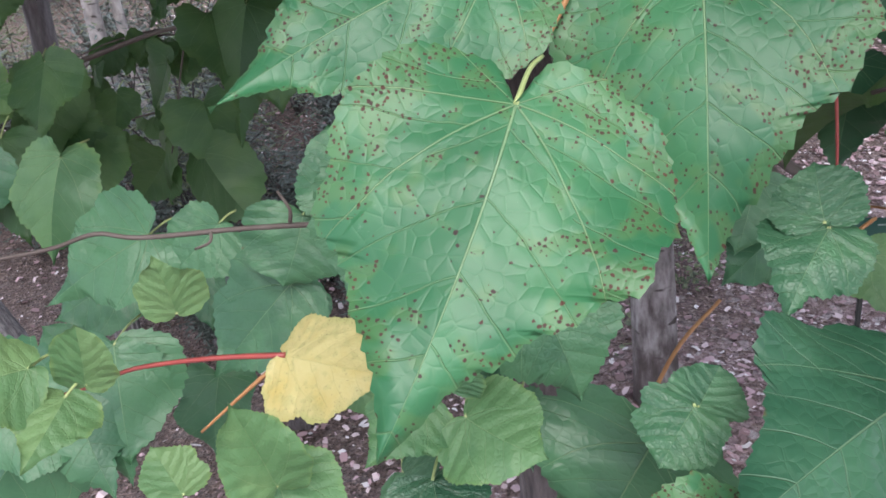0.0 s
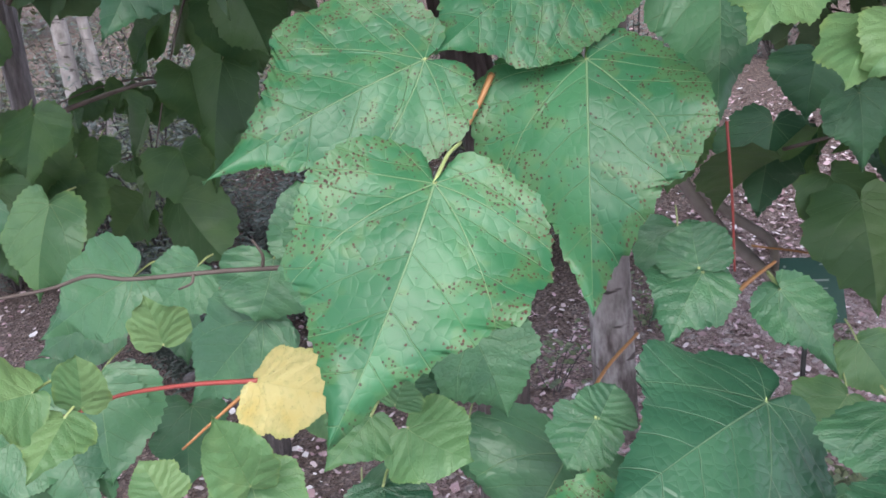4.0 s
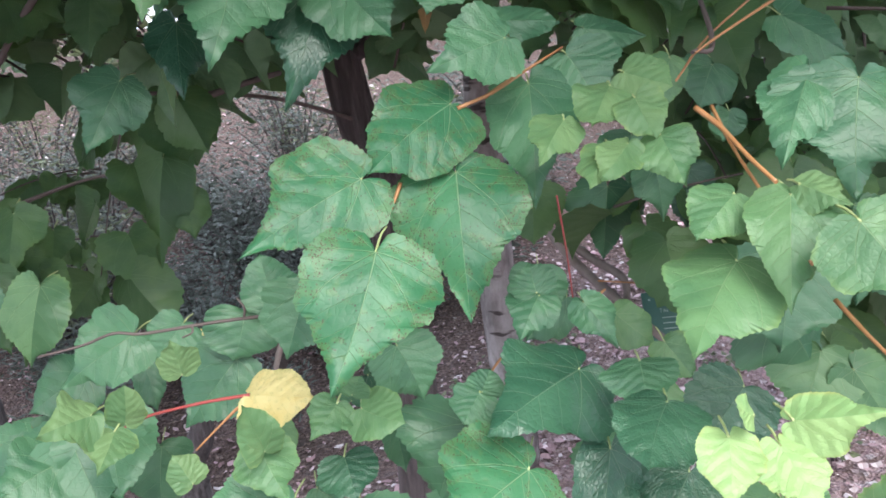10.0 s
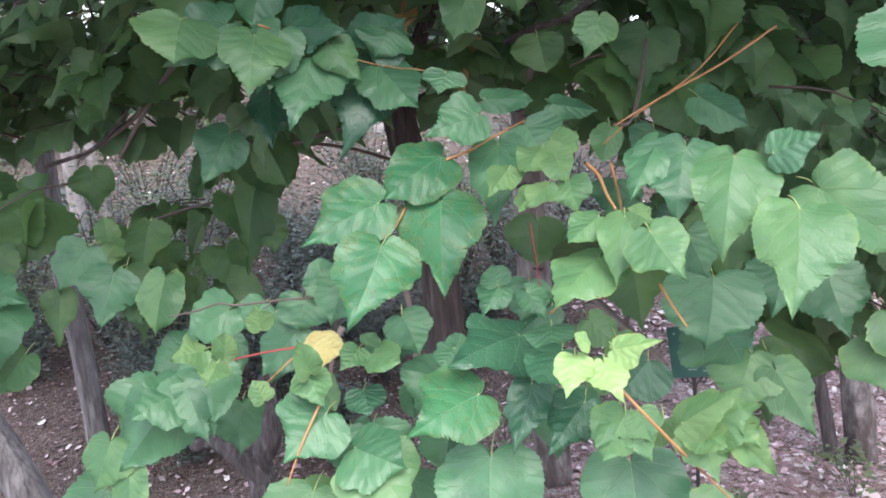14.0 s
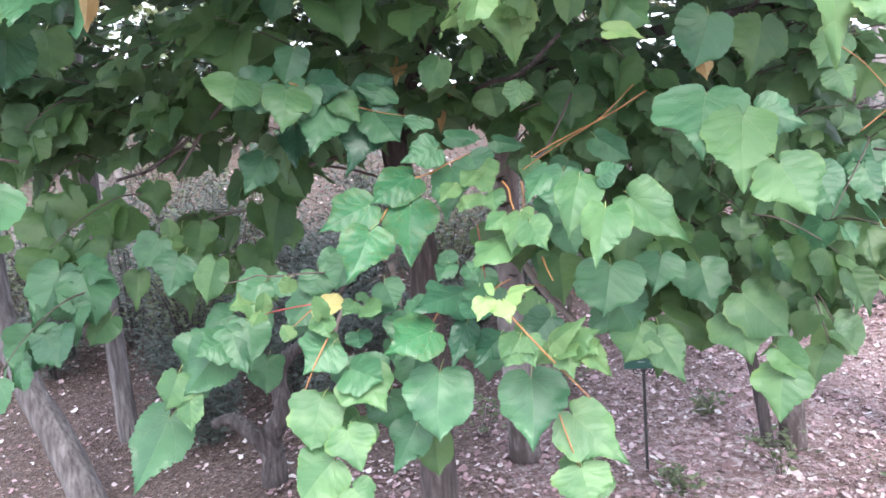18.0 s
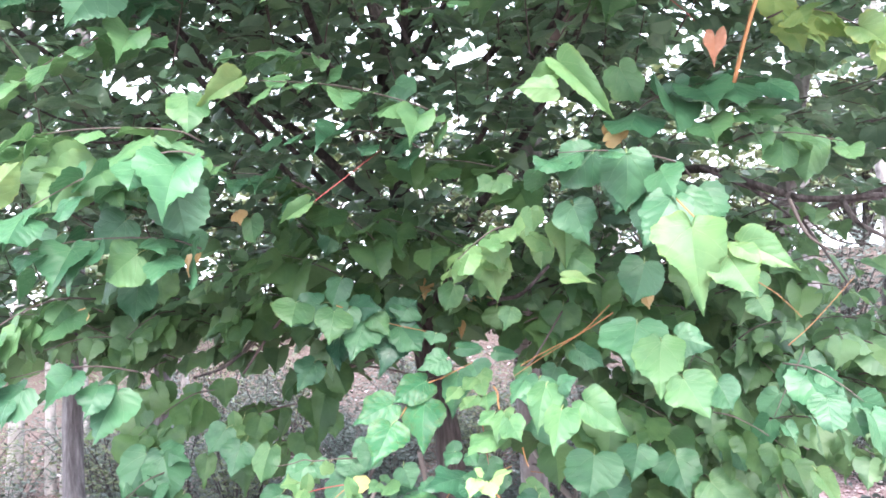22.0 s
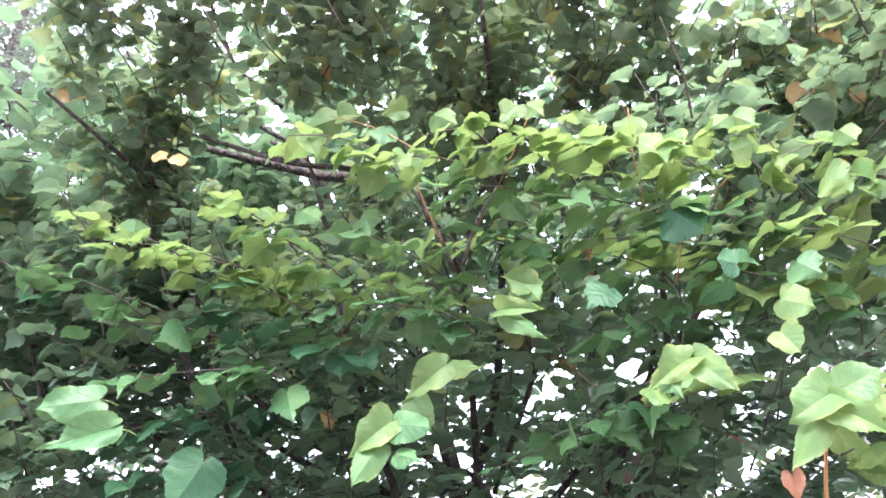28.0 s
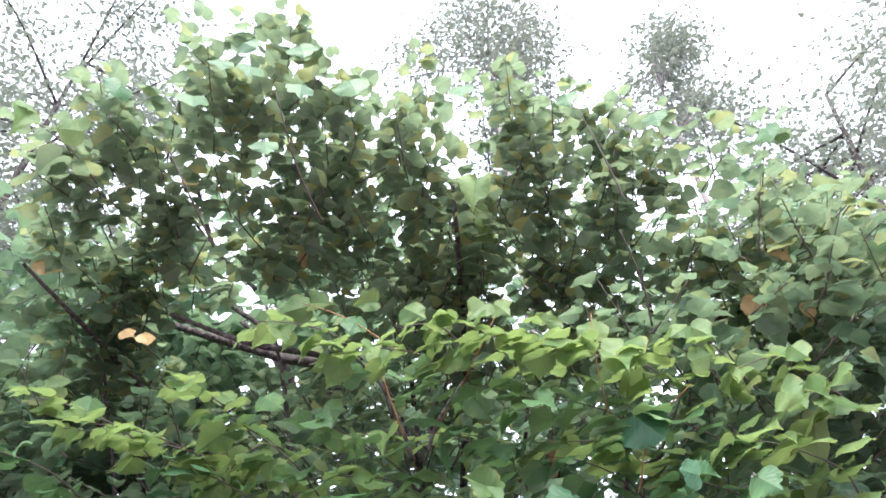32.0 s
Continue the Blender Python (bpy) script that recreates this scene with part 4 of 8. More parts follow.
leaf(linden, "light", "round", "flat", (-0.126, 0.310, 1.105), (-0.114, 0.300, 1.143), (0.35, -0.67, 0.66), 0.033, (-0.126, 0.326, 1.103), fine=2)
leaf(linden, "light", "lobed", "fold", (-0.132, 0.300, 1.103), (-0.131, 0.260, 1.087), (0.35, -0.66, 0.66), 0.044, (-0.130, 0.319, 1.106), fine=2)
leaf(linden, "light", "heart", "fold", (-0.077, 0.330, 1.137), (-0.076, 0.320, 1.172), (0.30, -0.72, 0.63), 0.034, (-0.076, 0.345, 1.135), fine=2)
leaf(linden, "green", "lobed", "flat", (-0.172, 0.470, 1.138), (-0.251, 0.440, 1.101), (0.32, -0.75, 0.58), 0.092, (-0.162, 0.507, 1.143), fine=2)
leaf(linden, "green", "heart", "flat", (-0.214, 0.460, 1.054), (-0.198, 0.420, 0.973), (0.34, -0.70, 0.63), 0.099, (-0.211, 0.498, 1.063))
leaf(linden, "green", "lobed", "flat", (-0.261, 0.430, 1.018), (-0.310, 0.380, 1.009), (0.38, -0.66, 0.65), 0.096, (-0.255, 0.460, 1.020), fine=2)
leaf(linden, "green", "round", "flat", (-0.047, 0.460, 1.152), (-0.058, 0.440, 1.106), (0.22, -0.79, 0.57), 0.082, (-0.044, 0.481, 1.157), fine=2)
leaf(linden, "green", "round", "flat", (-0.120, 0.480, 1.142), (-0.154, 0.460, 1.109), (0.28, -0.77, 0.58), 0.056, (-0.115, 0.501, 1.146))
leaf(linden, "green", "heart", "flat", (-0.064, 0.460, 1.101), (-0.123, 0.430, 1.043), (0.23, -0.76, 0.61), 0.081, (-0.056, 0.495, 1.108))
leaf(linden, "green", "round", "flat", (-0.014, 0.450, 1.160), (-0.024, 0.470, 1.213), (0.20, -0.80, 0.57), 0.060, (-0.011, 0.470, 1.157))
leaf(linden, "deep", "lobed", "flat", (0.078, 0.420, 1.081), (0.137, 0.380, 1.086), (0.11, -0.72, 0.68), 0.058, (0.076, 0.450, 1.082))
leaf(linden, "green", "heart", "flat", (0.093, 0.500, 0.986), (0.103, 0.460, 0.947), (0.07, -0.68, 0.73), 0.038, (0.095, 0.525, 0.991))
leaf(linden, "green", "heart", "flat", (0.060, 0.400, 1.064), (0.071, 0.400, 1.090), (0.14, -0.69, 0.71), 0.037, (0.061, 0.411, 1.062))
leaf(linden, "light", "round", "flat", (-0.071, 0.290, 1.051), (-0.082, 0.290, 1.080), (0.27, -0.68, 0.68), 0.032, (-0.069, 0.302, 1.049))
leaf(linden, "green", "lobed", "flat", (-0.212, 0.676, 1.413), (-0.249, 0.620, 1.332), (0.33, -0.87, 0.37), 0.096, (-0.206, 0.720, 1.423))
leaf(linden, "deep", "lobed", "flat", (-0.130, 0.680, 1.477), (-0.122, 0.620, 1.384), (0.28, -0.91, 0.32), 0.076, (-0.126, 0.726, 1.487))
leaf(linden, "green", "lobed", "flat", (-0.016, 0.553, 1.527), (-0.043, 0.480, 1.407), (0.26, -0.93, 0.28), 0.131, (-0.009, 0.612, 1.540))
leaf(linden, "deep", "lobed", "flat", (0.064, 0.620, 1.499), (0.018, 0.550, 1.357), (0.18, -0.94, 0.30), 0.109, (0.074, 0.687, 1.515))
leaf(linden, "green", "heart", "flat", (0.077, 0.600, 1.498), (0.140, 0.550, 1.425), (0.17, -0.94, 0.30), 0.095, (0.076, 0.645, 1.507))
leaf(linden, "mid", "lobed", "droop", (-0.091, 0.500, 1.550), (-0.092, 0.440, 1.466), (0.34, -0.91, 0.25), 0.113, (-0.087, 0.544, 1.560))
leaf(linden, "mid", "heart", "flat", (-0.201, 0.500, 1.583), (-0.202, 0.450, 1.520), (0.42, -0.88, 0.24), 0.122, (-0.198, 0.534, 1.590))
leaf(linden, "green", "lobed", "flat", (0.192, 0.500, 1.469), (0.182, 0.480, 1.438), (0.08, -0.95, 0.31), 0.071, (0.194, 0.516, 1.473))
leaf(linden, "green", "heart", "wave", (0.098, 0.600, 1.550), (0.082, 0.580, 1.514), (0.16, -0.95, 0.26), 0.090, (0.101, 0.618, 1.554))
leaf(linden, "green", "lobed", "flat", (0.237, 0.335, 1.397), (0.170, 0.300, 1.380), (0.05, -0.93, 0.36), 0.075, (0.245, 0.367, 1.401))
leaf(linden, "tan", "lobed", "flat", (0.273, 1.200, 1.602), (0.257, 1.170, 1.496), (0.00, -0.96, 0.29), 0.110, (0.279, 1.244, 1.614))
leaf(linden, "light", "round", "flat", (-0.498, 0.740, 1.234), (-0.498, 0.740, 1.283), (0.47, -0.75, 0.46), 0.045, (-0.496, 0.758, 1.232))
leaf(linden, "light", "round", "flat", (-0.500, 0.740, 1.229), (-0.445, 0.720, 1.212), (0.47, -0.75, 0.47), 0.042, (-0.503, 0.765, 1.232))
leaf(linden, "light", "lobed", "flat", (-0.488, 0.730, 1.220), (-0.488, 0.710, 1.181), (0.47, -0.75, 0.47), 0.046, (-0.487, 0.748, 1.224))
leaf(linden, "green", "heart", "flat", (-0.472, 0.620, 1.236), (-0.514, 0.580, 1.171), (0.49, -0.73, 0.47), 0.082, (-0.465, 0.656, 1.243))
leaf(linden, "green", "lobed", "flat", (-0.419, 0.600, 1.190), (-0.430, 0.550, 1.105), (0.47, -0.73, 0.49), 0.099, (-0.415, 0.641, 1.199))
leaf(linden, "mid", "heart", "droop", (-0.338, 0.620, 1.172), (-0.359, 0.580, 1.079), (0.42, -0.75, 0.51), 0.077, (-0.333, 0.662, 1.181))
leaf(linden, "green", "lobed", "flat", (-0.685, 0.547, 1.182), (-0.727, 0.490, 1.049), (0.47, -0.75, 0.47), 0.130, (-0.677, 0.608, 1.197), fine=2)
leaf(linden, "green", "heart", "fold", (-0.633, 0.550, 1.172), (-0.577, 0.500, 1.065), (0.45, -0.76, 0.47), 0.122, (-0.633, 0.603, 1.184))
leaf(linden, "green", "lobed", "flat", (-0.649, 0.570, 1.190), (-0.552, 0.550, 1.158), (0.46, -0.76, 0.47), 0.094, (-0.653, 0.611, 1.195))
leaf(linden, "green", "heart", "fold", (-0.264, 0.450, 1.015), (-0.356, 0.400, 0.913), (0.31, -0.78, 0.55), 0.118, (-0.251, 0.509, 1.026))
leaf(linden, "green", "lobed", "flat", (-0.245, 0.440, 1.035), (-0.207, 0.400, 0.954), (0.31, -0.78, 0.54), 0.108, (-0.245, 0.480, 1.044))
leaf(linden, "green", "lobed", "flat", (-0.451, 0.530, 0.821), (-0.525, 0.460, 0.659), (0.35, -0.72, 0.60), 0.144, (-0.438, 0.607, 0.839))
leaf(linden, "mid", "lobed", "flat", (0.073, 0.250, 0.986), (0.119, 0.200, 0.924), (0.17, -0.79, 0.59), 0.112, (0.073, 0.289, 0.993), fine=2)
leaf(linden, "mid", "round", "flat", (-0.007, 0.250, 0.940), (-0.029, 0.200, 0.858), (0.21, -0.77, 0.60), 0.106, (-0.002, 0.291, 0.949), fine=2)
leaf(linden, "mid", "lobed", "flat", (0.043, 0.220, 0.885), (0.072, 0.180, 0.821), (0.18, -0.75, 0.63), 0.097, (0.044, 0.254, 0.892), fine=2)
leaf(linden, "green", "heart", "fold", (0.224, 0.224, 0.986), (0.213, 0.160, 0.880), (0.08, -0.80, 0.59), 0.127, (0.229, 0.276, 0.998), fine=2)
leaf(linden, "green", "lobed", "flat", (0.391, 0.234, 0.965), (0.392, 0.170, 0.850), (-0.02, -0.80, 0.60), 0.135, (0.396, 0.288, 0.977), fine=2)
leaf(linden, "mid", "lobed", "flat", (0.466, 0.250, 0.886), (0.555, 0.200, 0.803), (-0.06, -0.77, 0.63), 0.116, (0.464, 0.303, 0.896), fine=2)
leaf(linden, "mid", "lobed", "flat", (0.474, 0.220, 0.794), (0.487, 0.180, 0.731), (-0.07, -0.74, 0.67), 0.116, (0.476, 0.251, 0.801))
leaf(linden, "mid", "round", "flat", (0.012, 0.220, 0.828), (-0.048, 0.180, 0.771), (0.19, -0.73, 0.65), 0.107, (0.020, 0.258, 0.835))
leaf(linden, "mid", "lobed", "flat", (0.049, 0.200, 0.780), (0.092, 0.180, 0.744), (0.17, -0.72, 0.67), 0.084, (0.048, 0.224, 0.784))
leaf(linden, "deep", "heart", "flat", (0.440, 0.350, 1.054), (0.392, 0.330, 1.009), (-0.05, -0.83, 0.55), 0.087, (0.446, 0.377, 1.060))
leaf(linden, "light", "lobed", "fold", (0.447, 0.120, 1.054), (0.498, 0.100, 1.087), (-0.06, -0.82, 0.58), 0.064, (0.446, 0.146, 1.053))
leaf(linden, "light", "lobed", "fold", (0.447, 0.120, 1.049), (0.456, 0.090, 1.004), (-0.06, -0.81, 0.58), 0.059, (0.448, 0.143, 1.054))
leaf(linden, "light", "lobed", "curl", (0.484, 0.120, 1.038), (0.523, 0.100, 1.006), (-0.09, -0.81, 0.58), 0.045, (0.483, 0.142, 1.042))
leaf(linden, "mid", "heart", "fold", (0.373, 0.140, 1.063), (0.342, 0.120, 1.021), (-0.01, -0.82, 0.57), 0.056, (0.378, 0.163, 1.068))
leaf(linden, "mid", "lobed", "fold", (0.382, 0.140, 1.057), (0.398, 0.120, 1.016), (-0.02, -0.82, 0.57), 0.048, (0.383, 0.160, 1.062))
leaf(linden, "green", "lobed", "flat", (0.684, 0.102, 1.448), (0.652, 0.040, 1.352), (-0.25, -0.90, 0.35), 0.143, (0.691, 0.151, 1.459), fine=2)
leaf(linden, "mid", "lobed", "flat", (0.723, 0.050, 1.407), (0.694, -0.020, 1.300), (-0.28, -0.88, 0.37), 0.111, (0.730, 0.105, 1.419), fine=2)
leaf(linden, "mid", "lobed", "flat", (0.746, -0.027, 1.334), (0.775, -0.070, 1.264), (-0.31, -0.85, 0.42), 0.101, (0.747, 0.009, 1.342), fine=2)
leaf(linden, "green", "lobed", "flat", (0.764, 0.100, 1.416), (0.830, 0.080, 1.387), (-0.30, -0.88, 0.37), 0.081, (0.762, 0.129, 1.420))
leaf(linden, "green", "heart", "flat", (0.823, 0.050, 1.320), (0.841, 0.020, 1.267), (-0.34, -0.84, 0.43), 0.069, (0.824, 0.076, 1.326))
leaf(linden, "mid", "lobed", "flat", (0.889, 0.625, 0.973), (0.891, 0.580, 0.868), (-0.25, -0.80, 0.55), 0.138, (0.893, 0.671, 0.984), fine=2)
leaf(linden, "mid", "heart", "flat", (0.895, 0.620, 1.026), (0.980, 0.560, 0.930), (-0.25, -0.81, 0.53), 0.123, (0.894, 0.678, 1.037))
leaf(linden, "mid", "lobed", "flat", (0.900, 0.400, 0.909), (0.876, 0.360, 0.815), (-0.27, -0.76, 0.59), 0.116, (0.906, 0.443, 0.919), fine=2)
leaf(linden, "mid", "heart", "curl", (0.900, 0.420, 0.945), (0.954, 0.380, 0.892), (-0.27, -0.77, 0.58), 0.071, (0.899, 0.455, 0.951))
leaf(linden, "mid", "lobed", "flat", (0.697, 0.600, 0.942), (0.751, 0.560, 0.838), (-0.16, -0.81, 0.57), 0.096, (0.697, 0.650, 0.953))
leaf(linden, "mid", "heart", "flat", (0.663, 0.620, 0.966), (0.621, 0.580, 0.888), (-0.15, -0.82, 0.56), 0.113, (0.670, 0.660, 0.974))
leaf(linden, "green", "lobed", "flat", (0.823, 0.700, 1.085), (0.836, 0.640, 0.976), (-0.22, -0.83, 0.51), 0.138, (0.827, 0.752, 1.097))
leaf(linden, "green", "heart", "fold", (0.959, 0.600, 1.129), (0.977, 0.570, 1.056), (-0.29, -0.82, 0.50), 0.079, (0.961, 0.633, 1.137))
leaf(linden, "green", "lobed", "flat", (1.228, 0.848, 1.033), (1.192, 0.800, 0.934), (-0.35, -0.78, 0.51), 0.104, (1.236, 0.895, 1.044))
leaf(linden, "green", "heart", "flat", (0.591, 0.567, 1.117), (0.567, 0.520, 1.012), (-0.12, -0.85, 0.51), 0.155, (0.597, 0.615, 1.128))
leaf(linden, "green", "lobed", "flat", (0.710, 0.600, 1.125), (0.686, 0.560, 1.046), (-0.18, -0.85, 0.50), 0.108, (0.715, 0.638, 1.134))
leaf(linden, "mid", "lobed", "cup", (0.561, 0.100, 1.293), (0.644, 0.060, 1.220), (-0.15, -0.88, 0.44), 0.086, (0.558, 0.148, 1.302), fine=2)
leaf(linden, "green", "lobed", "flat", (-0.138, 0.527, 1.575), (-0.244, 0.500, 1.523), (0.28, -0.91, 0.30), 0.112, (-0.125, 0.575, 1.582), fine=2)
leaf(linden, "green", "lobed", "flat", (-0.057, 0.527, 1.556), (-0.096, 0.480, 1.465), (0.23, -0.92, 0.31), 0.097, (-0.050, 0.572, 1.566))
leaf(linden, "deep", "lobed", "flat", (-0.050, 0.550, 1.564), (0.045, 0.530, 1.552), (0.23, -0.92, 0.31), 0.090, (-0.054, 0.588, 1.567))
leaf(linden, "deep", "heart", "flat", (0.066, 0.600, 1.528), (0.122, 0.620, 1.583), (0.16, -0.93, 0.32), 0.101, (0.065, 0.629, 1.526))
leaf(linden, "tan", "lobed", "flat", (0.076, 1.090, 1.691), (0.072, 1.070, 1.605), (0.12, -0.95, 0.28), 0.079, (0.079, 1.125, 1.700))
leaf(linden, "tan", "heart", "fold", (0.200, 1.100, 1.536), (0.191, 1.100, 1.461), (0.07, -0.94, 0.34), 0.027, (0.203, 1.128, 1.544))
leaf(linden, "tan", "lobed", "fold", (-0.437, 0.350, 1.738), (-0.442, 0.340, 1.658), (0.47, -0.86, 0.22), 0.031, (-0.434, 0.381, 1.746))
leaf(linden, "tan", "lobed", "fold", (0.735, 0.300, 1.523), (0.739, 0.290, 1.484), (-0.25, -0.92, 0.31), 0.033, (0.737, 0.316, 1.527))
leaf(linden, "mid", "lobed", "flat", (0.407, 0.410, 1.514), (0.387, 0.390, 1.462), (-0.03, -0.95, 0.32), 0.059, (0.411, 0.434, 1.520))
leaf(linden, "light", "lobed", "curl", (0.773, -0.130, 1.611), (0.755, -0.200, 1.478), (-0.19, -0.94, 0.29), 0.136, (0.780, -0.068, 1.626), fine=2)
leaf(linden, "light", "lobed", "cup", (0.826, -0.150, 1.549), (0.852, -0.200, 1.476), (-0.22, -0.92, 0.32), 0.099, (0.827, -0.111, 1.557))
leaf(linden, "light", "lobed", "cup", (0.848, -0.150, 1.573), (0.934, -0.190, 1.521), (-0.24, -0.92, 0.31), 0.072, (0.845, -0.106, 1.579))
leaf(linden, "green", "lobed", "flat", (0.758, -0.050, 1.684), (0.688, -0.100, 1.586), (-0.17, -0.95, 0.25), 0.101, (0.769, 0.003, 1.695))
leaf(linden, "green", "heart", "fold", (0.692, 0.050, 1.784), (0.659, 0.000, 1.678), (-0.12, -0.97, 0.21), 0.086, (0.699, 0.100, 1.795))
leaf(linden, "green", "lobed", "flat", (0.649, 0.200, 1.853), (0.550, 0.150, 1.768), (-0.09, -0.98, 0.19), 0.116, (0.662, 0.257, 1.863))
leaf(linden, "light", "lobed", "curl", (0.385, 0.120, 1.600), (0.394, 0.100, 1.527), (0.06, -0.95, 0.31), 0.088, (0.387, 0.150, 1.608))
leaf(linden, "light", "lobed", "fold", (0.362, 0.120, 1.627), (0.304, 0.100, 1.614), (0.08, -0.95, 0.30), 0.066, (0.369, 0.145, 1.630))
leaf(linden, "light", "heart", "curl", (0.386, 0.120, 1.612), (0.432, 0.100, 1.591), (0.06, -0.95, 0.30), 0.065, (0.384, 0.142, 1.616))
leaf(linden, "mid", "lobed", "flat", (0.389, 0.300, 1.834), (0.349, 0.280, 1.805), (0.06, -0.98, 0.21), 0.060, (0.394, 0.322, 1.838))
leaf(linden, "mid", "heart", "flat", (0.403, 0.300, 1.833), (0.440, 0.280, 1.807), (0.05, -0.98, 0.21), 0.059, (0.402, 0.320, 1.836))
leaf(linden, "light", "lobed", "curl", (0.555, 0.150, 1.679), (0.546, 0.120, 1.592), (-0.03, -0.96, 0.27), 0.079, (0.559, 0.187, 1.688))
leaf(linden, "mid", "heart", "fold", (0.562, 0.160, 1.615), (0.609, 0.140, 1.569), (-0.04, -0.95, 0.30), 0.084, (0.561, 0.188, 1.621))
leaf(linden, "light", "lobed", "fold", (0.482, 0.200, 1.734), (0.483, 0.180, 1.669), (0.01, -0.97, 0.25), 0.061, (0.484, 0.227, 1.741))
leaf(linden, "mid", "heart", "flat", (-0.266, 0.000, 2.027), (-0.240, -0.040, 1.933), (0.45, -0.89, 0.10), 0.087, (-0.265, 0.043, 2.037))
leaf(linden, "lime", "lobed", "curl", (-0.145, 0.000, 2.053), (-0.238, -0.030, 1.998), (0.39, -0.92, 0.08), 0.063, (-0.133, 0.045, 2.060))
leaf(linden, "mid", "heart", "flat", (-0.405, 0.070, 1.692), (-0.479, 0.020, 1.619), (0.48, -0.84, 0.28), 0.120, (-0.395, 0.117, 1.701), fine=2)
leaf(linden, "green", "lobed", "flat", (-0.380, 0.100, 1.681), (-0.296, 0.080, 1.717), (0.46, -0.84, 0.28), 0.096, (-0.383, 0.137, 1.680))
leaf(linden, "green", "heart", "fold", (-0.444, 0.100, 1.632), (-0.429, 0.060, 1.535), (0.48, -0.82, 0.31), 0.088, (-0.442, 0.143, 1.643))
leaf(linden, "light", "lobed", "cup", (-0.448, -0.100, 1.869), (-0.539, -0.150, 1.847), (0.55, -0.82, 0.18), 0.087, (-0.437, -0.056, 1.873))
leaf(linden, "light", "heart", "wave", (-0.429, -0.100, 1.848), (-0.535, -0.160, 1.752), (0.54, -0.82, 0.19), 0.110, (-0.414, -0.037, 1.860))
leaf(linden, "mid", "lobed", "flat", (-0.422, -0.100, 1.848), (-0.338, -0.140, 1.756), (0.53, -0.82, 0.19), 0.110, (-0.424, -0.048, 1.858))
leaf(linden, "mid", "heart", "fold", (-0.409, -0.080, 1.864), (-0.305, -0.100, 1.773), (0.52, -0.83, 0.18), 0.075, (-0.412, -0.026, 1.875))
leaf(linden, "light", "lobed", "curl", (-0.025, 0.100, 1.776), (-0.096, 0.080, 1.730), (0.30, -0.93, 0.23), 0.042, (-0.016, 0.134, 1.782))
leaf(linden, "green", "heart", "flat", (0.184, 0.300, 2.034), (0.217, 0.270, 1.958), (0.17, -0.98, 0.12), 0.088, (0.185, 0.335, 2.042))
leaf(linden, "green", "round", "flat", (0.159, 0.300, 2.113), (0.213, 0.280, 2.081), (0.18, -0.98, 0.09), 0.081, (0.157, 0.326, 2.117))
leaf(linden, "light", "heart", "curl", (0.559, -0.200, 1.926), (0.639, -0.240, 1.821), (-0.05, -1.00, 0.08), 0.054, (0.558, -0.145, 1.938))
leaf(linden, "light", "lobed", "curl", (0.552, -0.200, 1.906), (0.479, -0.220, 1.880), (-0.04, -0.99, 0.09), 0.043, (0.561, -0.168, 1.910))
leaf(linden, "rust", "lobed", "curl", (0.887, 0.000, 2.021), (0.875, -0.020, 1.957), (-0.25, -0.97, 0.08), 0.047, (0.890, 0.027, 2.027))
leaf(linden, "tan", "lobed", "fold", (0.667, 0.160, 1.867), (0.713, 0.140, 1.889), (-0.10, -0.98, 0.18), 0.041, (0.665, 0.182, 1.867))
leaf(linden, "yellow", "lobed", "flat", (1.401, 1.000, 1.159), (1.390, 0.970, 1.095), (-0.30, -0.83, 0.47), 0.067, (1.405, 1.029, 1.166))
leaf(linden, "tan", "lobed", "fold", (-0.401, 0.300, 1.744), (-0.408, 0.280, 1.653), (0.43, -0.86, 0.27), 0.039, (-0.397, 0.337, 1.754))
leaf(linden, "tan", "lobed", "fold", (-0.914, 0.600, 1.610), (-0.961, 0.600, 1.583), (0.52, -0.78, 0.34), 0.045, (-0.908, 0.620, 1.613))
leaf(linden, "lime", "round", "curl", (0.835, -0.620, 1.928), (0.768, -0.660, 1.900), (-0.35, -0.94, 0.04), 0.064, (0.844, -0.586, 1.932), fine=2)
leaf(linden, "light", "round", "cup", (0.838, -0.620, 1.927), (0.894, -0.640, 1.938), (-0.35, -0.94, 0.04), 0.056, (0.836, -0.596, 1.928), fine=2)
leaf(linden, "lime", "lobed", "curl", (0.822, -0.620, 1.908), (0.872, -0.660, 1.838), (-0.34, -0.94, 0.05), 0.054, (0.822, -0.581, 1.916))
leaf(linden, "lime", "heart", "fold", (0.810, -0.620, 1.902), (0.732, -0.660, 1.829), (-0.33, -0.94, 0.06), 0.039, (0.820, -0.574, 1.910))
leaf(linden, "lime", "lobed", "curl", (0.703, -0.400, 2.130), (0.613, -0.440, 2.081), (-0.19, -0.98, -0.04), 0.061, (0.715, -0.355, 2.137))
leaf(linden, "lime", "heart", "cup", (0.712, -0.400, 2.128), (0.751, -0.440, 2.039), (-0.19, -0.98, -0.04), 0.057, (0.713, -0.357, 2.138))
leaf(linden, "light", "lobed", "fold", (0.650, -0.400, 2.106), (0.669, -0.420, 2.055), (-0.14, -0.99, -0.03), 0.041, (0.651, -0.377, 2.112))
leaf(linden, "lime", "heart", "curl", (0.120, -0.300, 2.180), (0.046, -0.340, 2.124), (0.27, -0.96, -0.03), 0.071, (0.130, -0.259, 2.187))
leaf(linden, "mid", "round", "flat", (0.120, -0.300, 2.174), (0.205, -0.330, 2.142), (0.27, -0.96, -0.03), 0.070, (0.117, -0.262, 2.179))
